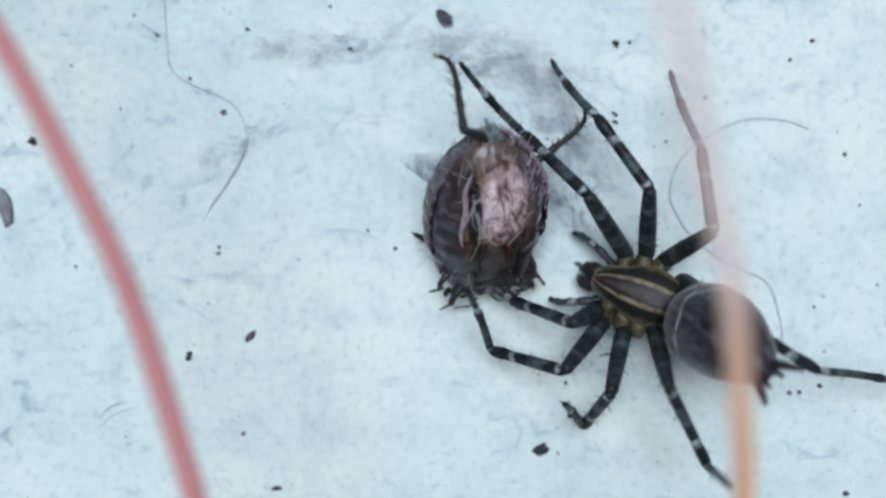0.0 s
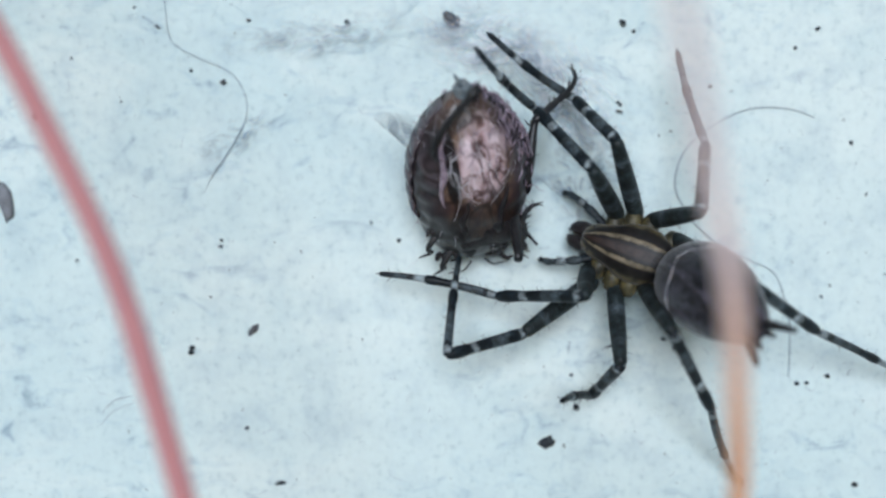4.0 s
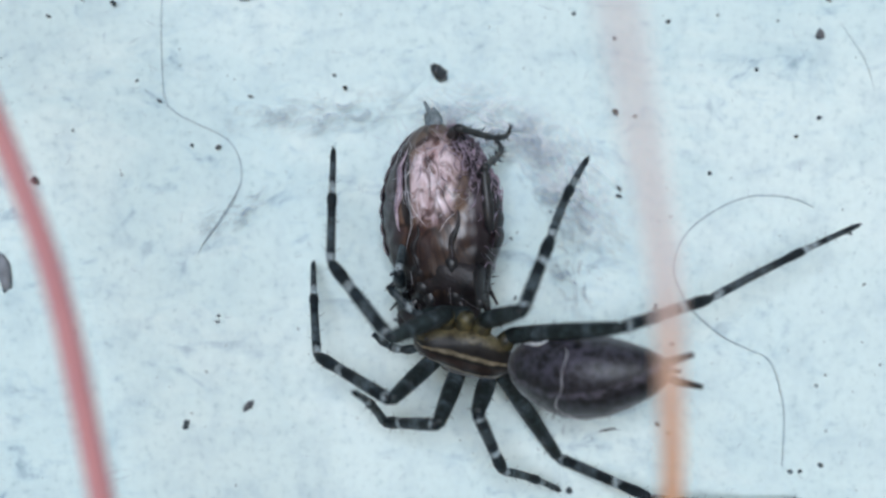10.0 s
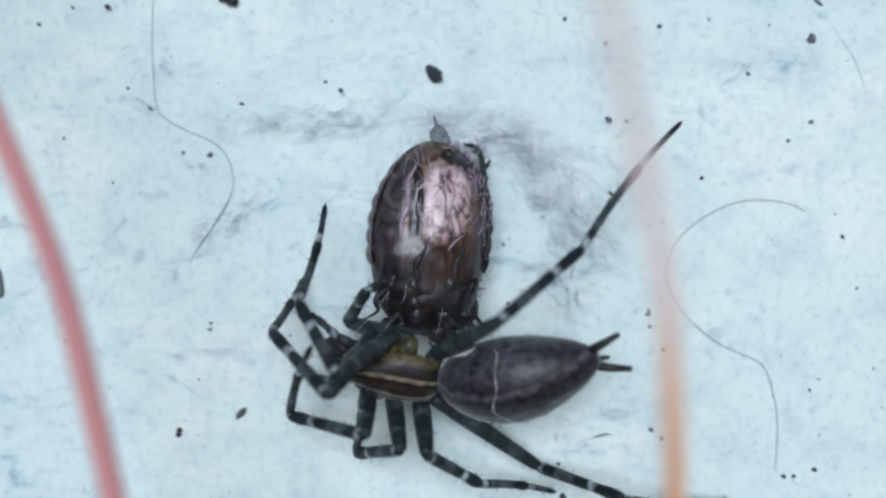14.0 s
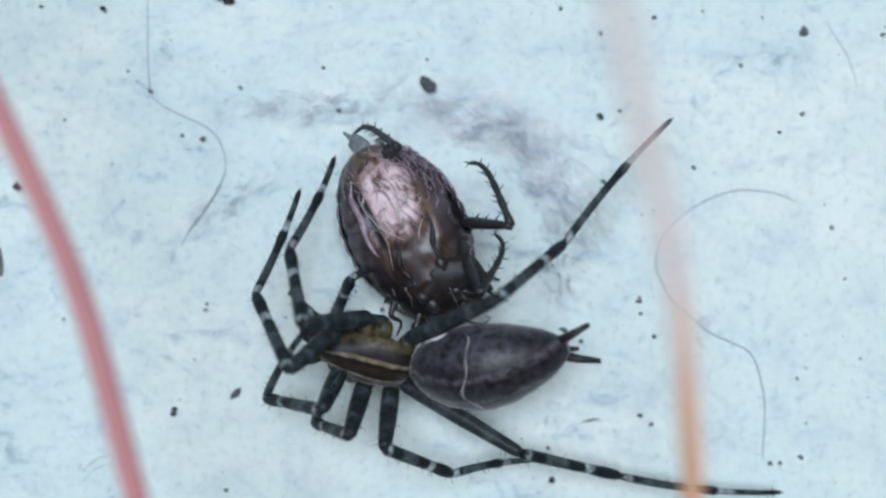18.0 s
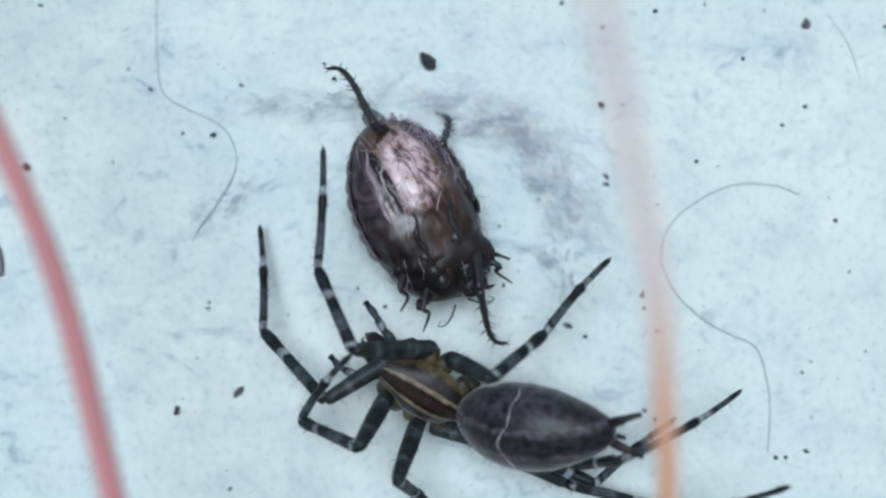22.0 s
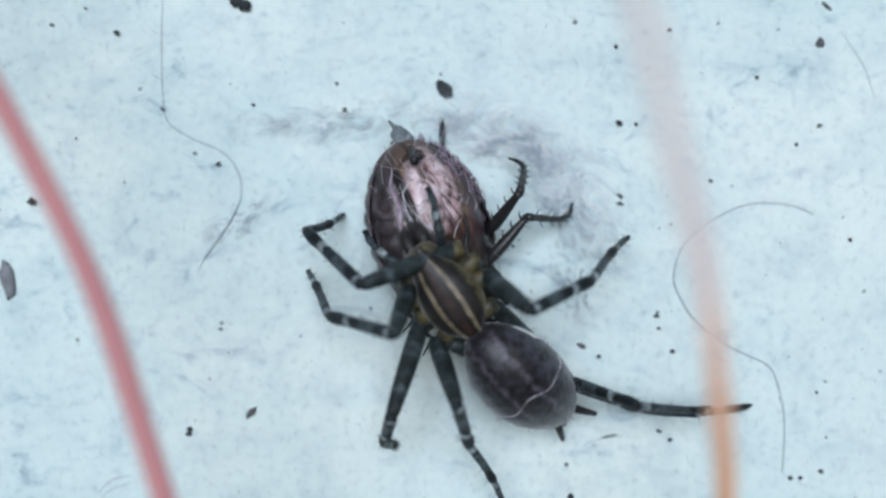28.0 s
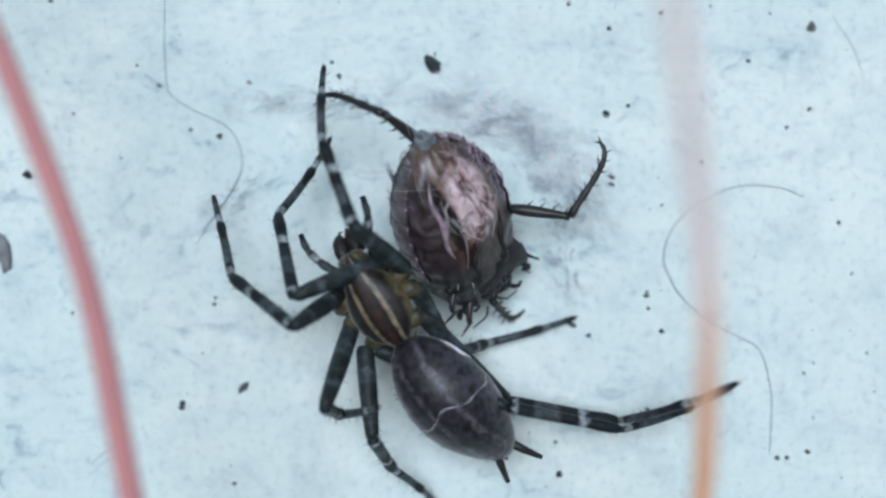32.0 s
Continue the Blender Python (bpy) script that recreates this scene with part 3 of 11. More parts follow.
    setae(bm, [(x, 0, 0.12 + 0.5 * math.sin(-x * 0.39)) for x, r in prof], [r * 0.95 for x, r in prof], rng, 420, 0.28, -0.9)
    tagged(part("hairs", bm, M_SPINNERET, ab, "fine dark abdomen hairs"), kind="stuff")
    for y, z, ln, r, out in ((0.38, 0.1, 1.8, 0.25, 0.55), (-0.38, 0.1, 1.8, 0.25, 0.55), (0.2, -0.2, 0.9, 0.18, 0.15), (-0.2, -0.2, 0.9, 0.18, 0.15)):
        bm = bmesh.new()
        s = 1 if y > 0 else -1
        tube(bm, [(-7.5, y, z), (-7.5 - ln * 0.45, y + s * out * 0.6, z + 0.05), (-7.5 - ln, y + s * out * 1.3, z - 0.02)], [r, r * 0.85, r * 0.5], 8)
        part("spinneret", bm, M_SPINNERET, ab)
    bm = bmesh.new()
    loop = [(-3.5 - 0.3 * math.sin(a * 3) - 0.12 * math.sin(a * 7), 2.15 * math.cos(a), 0.6 + 1.98 * math.sin(a)) for a in [radians(d) for d in range(-50, 181, 7)]]
    tube(bm, loop, [0.016 + 0.008 * math.sin(i * 1.3) for i in range(len(loop))], 5)
    part("silk_thread", bm, M_SILK, ab, "pale silk line across the abdomen")
    # white tapered strip along one side of the abdomen's front
    bm = bmesh.new()
    band = []
    for i in range(13):
        x = -0.35 - 2.3 * i / 12
        r = 0.45 + 1.68 * math.sin(min(1.0, -x / 2.9) * math.pi / 2)
        w = radians(188 + 8 * math.sin(i * 0.5))
        band.append((x, r * math.cos(w), 0.12 + 0.5 * math.sin(-x * 0.39) + r * 0.94 * math.sin(w)))
    tube(bm, band, [0.02 + 0.09 * math.sin(math.pi * i / 12) for i in range(13)], 8)
    part("white_band", bm, M_WHITEBAND, ab, "white band at the front of the abdomen")
    legs = []
    for s in (-1, 1):
        for k in "1234":
            a, b, c = LEG_LENGTHS[k]
            mf, mt, mm_ = LEG_MATS[k]
            w = 1.07 if k != "4" else 1.0
            femur = segment("femur", a, 0.40 * w, 0.30 * w, 0.18, mf, sp, rng, 30)
            tibia = segment("tibia", b, 0.30 * w, 0.22 * w, 0.04, mt, femur, rng, 34, knob=0.26)
            foot = segment("metatarsus", c, 0.21 * w, 0.15 * w, 0.04, mm_, femur, rng, 30, bend=0.03, foot=True)
            legs.append((femur, tibia, foot))
    return sp, ab, legs


COXAE = ((3.75, 1.55), (2.85, 1.9), (1.95, 1.9), (0.65, 1.4))
spider, abdomen, legs = build_spider()


# ---- the prey: a cockroach half wrapped in silk ----
def shell(x, phi, grow=1.0):
    """A point on the prey's body: x along it, phi from the belly round."""
    k = max(0.0, 1 - (x / 4.9) ** 2) ** (0.42 if x > -1 else 0.42 + 0.14 * min(1.0, (-1 - x) / 1.5))
    return Vector((x, 2.97 * k * math.sin(phi) * grow, (1.9 if math.cos(phi) > 0 else 2.7) * k * math.cos(phi) * grow))


def plate(bm, x0, x1, p0, p1, g0, g1, thick=0.12, nx=5, n_phi=12):
    """A curved plate on the body between two stations and two angles, proud of it and solid."""
    layers = []
    for off in (0.0, -thick):
        grid = []
        for i in range(nx + 1):
            t = i / nx
            x = x0 + (x1 - x0) * t
            g = g0 + (g1 - g0) * t
            grid.append([bm.verts.new((shell(x, p0 + (p1 - p0) * j / n_phi, g + 0.04 * math.sin(math.pi * t)) + shell(x, p0 + (p1 - p0) * j / n_phi).normalized() * off) / 1000) for j in range(n_phi + 1)])
        layers.append(grid)
    top, low = layers
    for i in range(nx):
        for j in range(n_phi):
            bm.faces.new((top[i][j], top[i + 1][j], top[i + 1][j + 1], top[i][j + 1]))
            bm.faces.new((low[i][j], low[i][j + 1], low[i + 1][j + 1], low[i + 1][j]))
    for i in range(nx):
        for j in (0, n_phi):
            bm.faces.new((top[i][j], top[i + 1][j], low[i + 1][j], low[i][j]))
    for j in range(n_phi):
        for i in (0, nx):
            bm.faces.new((top[i][j], top[i][j + 1], low[i][j + 1], low[i][j]))
    return bm


def skin(x, phi, lift=0.0):
    """A point on the prey's slack skin, lifted off it by some millimetres."""
    p = shell(x, phi)
    e = math.hypot((x + 1.95) / 2.5, (p.y - 0.3) / 1.5) if abs(phi) < math.pi / 2 else 2.0
    g = 1.0 + 0.07 * math.exp(-(e / 0.85) ** 4) - 0.03 * math.exp(-((e - 1.15) / 0.16) ** 2)
    if abs(phi) < math.pi / 2:
        g -= 0.09 * math.exp(-((p.y + 1.25 + 0.12 * math.sin(x * 2)) / 0.2) ** 2 - ((x + 1.8) / 1.9) ** 4)
    fold = 1 - abs(noise.noise(Vector((x * 0.5, phi * 2.6, 1.3)))) * 2.2
    fold2 = 1 - abs(noise.noise(Vector((x * 1.3 + phi, phi * 5.0, 7.7)))) * 2.2
    g += 0.040 * fold + 0.014 * fold2 + 0.05 * noise.noise(Vector((x * 0.45, math.cos(phi) * 1.2, math.sin(phi) * 1.2 + 5)))
    g += 0.012 * math.cos(x * 2 * math.pi / 0.9) * min(1.0, abs(phi) / 1.2)
    p = shell(x, phi, g * 0.97)
    return p + Vector((0, math.sin(phi), math.cos(phi))) * lift


def build_prey():
    rng = random.Random(11)
    pr = tagged(new("cockroach"), "brown cockroach prey on its back, half wrapped in silk", "insect")
    bm = bmesh.new()
    last = None
    for i in range(73):
        x = -4.87 + 9.7 * i / 72
        r = [bm.verts.new(skin(x, 2 * math.pi * (j + 0.5) / 84 - math.pi) / 1000) for j in range(84)]
        if last:
            bridge(bm, last, r)
        else:
            bm.faces.new(r[::-1])
        last = r
    bm.faces.new(last)
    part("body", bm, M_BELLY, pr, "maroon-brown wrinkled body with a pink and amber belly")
    edges = [-4.5, -3.7, -2.9, -2.0, -1.1, -0.2, 0.7, 1.6]
    for i in range(len(edges) - 1):
        x0, x1 = edges[i], edges[i + 1]
        bm = bmesh.new()
        plate(bm, x0 - 0.12, x1, math.pi * 0.58, math.pi * 1.42, 1.04, 1.025, 0.1, 4, 20)
        part("tergite", bm, M_TERGITE, pr, "dark glossy back plate")
        for s in (-1, 1):
            bm = bmesh.new()
            plate(bm, x0 - 0.06, x1, s * math.pi * 0.42, s * math.pi * 0.62, 1.045, 1.03, 0.1, 4, 8)
            part("side_plate", bm, M_PLEURITE if s < 0 else M_TERGITE, pr)
    for x0, x1, p0, p1, r, mat in ((-3.6, 0.4, -0.66, -0.58, 0.17, M_LILAC), (-0.4, 2.7, 0.55, 0.30, 0.15, M_TERGITE), (0.2, 2.8, -0.20, -0.36, 0.17, M_PREYDARK)):
        bm = bmesh.new()
        n = 22
        pts = [skin(x0 + (x1 - x0) * i / n, p0 + (p1 - p0) * i / n + 0.04 * math.sin(i * 0.45 + x0), 0.0) for i in range(n + 1)]
        tube(bm, pts, [r * (0.15 + 0.85 * math.sin(math.pi * i / n)) * (1 + 0.15 * math.sin(i * 0.9 + x0)) for i in range(n + 1)], 8)
        part("skin_fold", bm, mat, pr, "slack fold of skin along the belly")
    bm = bmesh.new()
    loft(bm, [(1.9, 0.3, -0.1, 1.7, 1.5), (2.2, 0.35, 0.0, 1.9, 1.75), (2.6, 0.4, 0.0, 2.0, 1.85), (3.0, 0.45, 0.0, 1.95, 1.8), (3.4, 0.5, 0.0, 1.8, 1.7), (3.8, 0.6, 0.0, 1.6, 1.55), (4.2, 0.65, 0.0, 1.35, 1.3), (4.6, 0.7, 0.0, 0.95, 0.9), (4.85, 0.7, 0, 0.5, 0.5)], 40)
    for v in bm.verts:
        v.co *= 1 + 0.26 * noise.noise(v.co * 650) + 0.10 * noise.noise(v.co * 1700)
    part("thorax", bm, M_PREYDARK, pr, "dark brown thorax")
    bm = bmesh.new()
    lump(bm, (4.6, 0.9, 0.1), (0.6, 0.75, 0.6), rng, 3, 0.25)
    head = part("head", bm, M_PREYDARK, pr)
    for s in (-1, 1):
        bm = bmesh.new()
        pts = spline([(5.2, 0.35 * s, 0.4), (5.6, 0.75 * s, 0.5), (5.9, 1.2 * s, 0.2), (5.8, 1.6 * s, 0.3), (5.6, 1.4 * s, 0.5)], 6)
        tube(bm, pts, [0.06 - 0.04 * i / (len(pts) - 1) for i in range(len(pts))], 5)
        part("antenna", bm, M_PREYLEG, head)
    pairs = []
    for _ in range(3):
        bm = bmesh.new()
        pts = [(3.2 * i / 10, 0, 0.12 * math.sin(math.pi * i / 10)) for i in range(11)]
        radii = [0.15, 0.24, 0.29, 0.31, 0.30, 0.29, 0.27, 0.25, 0.22, 0.19, 0.23]
        tube(bm, pts, radii, 9)
        setae(bm, pts, radii, rng, 14, 0.3)
        for k in range(3, 11, 2):
            p = Vector(pts[k])
            tube(bm, [p, p + Vector((0.14, 0.34, 0.05)), p + Vector((0.34, 0.52, 0.06))], [0.07, 0.045, 0.01], 4)
        femur = part("femur", bm, M_PREYLEG, pr, "black-brown spiny leg")
        bm = bmesh.new()
        pts = spline([(0, 0, 0), (1.3, 0, 0.05), (2.4, 0, 0.05), (3.2, 0.1, 0.1), (3.7, 0.35, 0.05), (3.9, 0.7, 0.0)], 4)
        radii = [(0.21 - 0.12 * (i / (len(pts) - 1))) * (1 + 0.12 * math.sin(i * 1.9)) for i in range(len(pts))]
        tube(bm, pts, radii, 8)
        for k in range(2, 17):
            p, side = pts[k], 1 if k % 3 else -1
            ln = rng.uniform(0.75, 1.2) * (1 if k < 12 else 0.6)
            tube(bm, [p, p + Vector((0.13, 0.26 * side * ln, 0.05)), p + Vector((0.3, 0.42 * side * ln, 0.07))], [0.055, 0.035, 0.008], 4)
        for side in (-1, 1):
            tube(bm, [pts[-1], pts[-1] + Vector((0.05 + 0.1 * side, 0.16, 0)), pts[-1] + Vector((0.02 + 0.16 * side, 0.3, -0.04))], [0.06, 0.04, 0.008], 4)
        tibia = part("tibia", bm, M_PREYLEG, femur)
        pairs.append((femur, tibia))
    for x, y in ((2.2, 0.9), (2.3, -0.8), (3.0, 0.85), (3.1, -0.7), (3.75, 0.8), (3.7, -0.5)):
        bm = bmesh.new()
        lump(bm, (x, y, 1.35 - 0.25 * (x - 2.2)), (0.55, 0.42, 0.42), rng, 2, 0.25)
        part("coxa", bm, M_PREYLEG, pr)
    for x, y, sx in ((3.2, 1.5, 0.6), (3.6, -1.1, 0.4), (2.4, -1.7, 0.2)):
        bm = bmesh.new()
        s = 1 if y > 0 else -1
        pts = spline([(x, y, 0.6), (x + 0.6 + sx, y + 0.9 * s, 1.0), (x + 1.4, y + 0.7 * s, 0.7), (x + 1.7 + sx, y + 1.3 * s, 0.3)], 4)
        tube(bm, pts, [0.2 - 0.16 * i / (len(pts) - 1) for i in range(len(pts))], 7)
        part("leg", bm, M_PREYLEG, pr, "short folded front leg")
    bm = bmesh.new()
    lump(bm, (-4.95, 0.1, 0.1), (0.56, 0.42, 0.38), rng, 3, 0.3)
    tube(bm, [(-5.2, 0.0, 0.1), (-5.65, -0.15, 0.1), (-6.0, -0.3, 0.05)], [0.2, 0.12, 0.06], 6)
    part("silk_knot", bm, M_KNOT, pr, "slate-grey knot of silk at the tail")
    for k in range(7):
        bm = bmesh.new()
        x, y = 2.3 + 0.35 * k, rng.uniform(0.6, 1.9) * (1 if k % 3 else -1)
        p = Vector((x, y, rng.uniform(0.2, 1.0)))
        pts = [p]
        for _ in range(4):
            p = p + Vector((rng.uniform(-0.2, 0.55), rng.uniform(-0.1, 0.45) * (1 if y > 0 else -1), rng.gauss(0, 0.25)))
            pts.append(p)
        pts = spline(pts, 3)
        tube(bm, pts, [(0.24 - 0.17 * i / (len(pts) - 1)) * rng.uniform(0.75, 1.25) for i in range(len(pts))], 7)
        part("crumpled_leg", bm, M_PREYDARK, pr, "crumpled dark leg stuck down with silk")
    bm = bmesh.new()
    for k in range(40):
        x, phi = rng.gauss(-1.8, 1.0), rng.gauss(0.02, 0.30)
        d = rng.gauss(0.25 if k % 3 else -0.9, 0.35) if rng.random() < 0.75 else rng.uniform(-1.5, 1.5)
        ln, c = rng.uniform(0.7, 2.6), rng.gauss(0, 0.9)
        line = []
        for i in range(11):
            u = i / 10 - 0.5
            xx = x + ln * u * math.cos(d + c * u)
            pp = phi + ln * u * math.sin(d + c * u) / 2.6
            line.append(skin(max(-4.5, min(2.6, xx)), max(-1.1, min(1.1, pp)), 0.015))
        w = rng.choice((0.005, 0.007, 0.010, 0.014, 0.02))
        tube(bm, line, [w * (0.3 + 0.7 * math.sin(math.pi * (i + 0.4) / 10.8)) for i in range(11)], 3)
    tagged(part("silk_wrapping", bm, M_SILK, pr, "pinkish-white silk threads over the prey"), kind="stuff")
    bm = bmesh.new()
    for _ in range(700):
        x, phi = rng.gauss(-2.7, 1.1), rng.gauss(2.1, 0.75)
        p = skin(max(-4.6, x), phi, 0.1 + 0.16 * rng.random())
        up = Vector((0, math.sin(phi), math.cos(phi)))
        d = Vector((rng.gauss(0, 1), rng.gauss(0, 1), rng.gauss(0, 1)))
        d = (d - up * d.dot(up)).normalized()
        c = d.cross(up) * rng.gauss(0, 0.3)
        ln = rng.uniform(0.3, 0.9)
        tube(bm, [p - d * ln / 2, p + c * 0.5 + up * 0.05, p + d * ln / 2], [0.012, 0.03, 0.010], 4)
    tagged(part("silk_mat", bm, M_LILACSILK, pr, "lilac-grey matted silk on one side"), kind="stuff")
    bm = bmesh.new()
    for _ in range(46):
        a = rng.choice((-4.5, -4.3, -4.0, -3.0, 2.4, 3.4)) + rng.gauss(0, 0.3)
        p = skin(max(-4.8, a), rng.uniform(-1.6, 2.2), 0.0)
        d = Vector((-1.0 if a < 0 else 0.6, rng.gauss(0.2, 0.9), rng.gauss(-0.3, 0.15)))
        q = p + d.normalized() * rng.choice((0.7, 1.2, 2.0, 3.4, 4.6)) * rng.uniform(0.7, 1.1)
        q.z = max(q.z, -2.9)
        tube(bm, [p, (p + q) / 2 + Vector((rng.gauss(0, 0.15), rng.gauss(0, 0.15), 0.05)), q], [0.010, 0.008, 0.004], 3)
    tagged(part("silk_tuft", bm, M_SILK, pr, "loose pale silk ends round the prey"), kind="stuff")
    bm = bmesh.new()
    for k in range(18):
        p = Vector((rng.uniform(0.0, 3.2), 2.3 - 0.2 * rng.random(), rng.uniform(-0.8, 1.0)))
        if k % 4 == 0:
            p.y *= -0.9
        way = Vector((rng.gauss(0.1, 0.5), math.copysign(1.0, p.y), rng.gauss(0, 0.4)))
        line = [p]
        for _ in range(5):
            way = (way + Vector((rng.gauss(0, 0.6), rng.gauss(0, 0.5), rng.gauss(0, 0.3)))).normalized()
            p = p + way * rng.uniform(0.12, 0.4)
            line.append(p)
        line = spline(line, 3)
        w = rng.choice((0.010, 0.016, 0.026))
        tube(bm, line, [w * (1 - 0.7 * i / (len(line) - 1)) for i in range(len(line))], 4)
    tagged(part("silk_tangle", bm, M_LILACSILK, pr, "dark matted silk and bristles at the side"), kind="stuff")
    bm = bmesh.new()
    grid = []
    for i in range(11):
        u = i / 10
        half = 1.15 * (1 - u) ** 0.7 + 0.12
        grid.append([bm.verts.new(Vector((half * (j / 5 - 1) - 0.95 * u, -2.0 * u, 0.12 * math.sin(u * 5 + j * 0.7))) / 1000) for j in range(11)])
    for i in range(10):
        for j in range(10):
            bm.faces.new((grid[i][j], grid[i + 1][j], grid[i + 1][j + 1], grid[i][j + 1]))
    flap = part("silk_flap", bm, M_FLAPFILM, pr, "thin grey flap of silk at the flank")
    return pr, pairs, flap


prey, prey_legs, prey_flap = build_prey()


# ---- debris and silk on the wall ----
def grain(size, tilt, mat, seed, label, lobes=1):
    rng = random.Random(seed)
    bm = bmesh.new()
    t = radians(tilt)
    for i in range(lobes):
        o = (i - (lobes - 1) / 2) * size[0] * 1.1
        lump(bm, (o, 0, 0), (size[0] * (1 if i == 0 else 0.8), 0.2 + 0.1 * size[1], size[1] * (1 if i == 0 else 0.85)), rng, 2, 0.3)
    bmesh.ops.rotate(bm, verts=bm.verts[:], cent=(0, 0, 0), matrix=Matrix.Rotation(t, 3, "Y"))
    return thing("debris_speck", bm, mat, label, "debris", "specks on the silk")


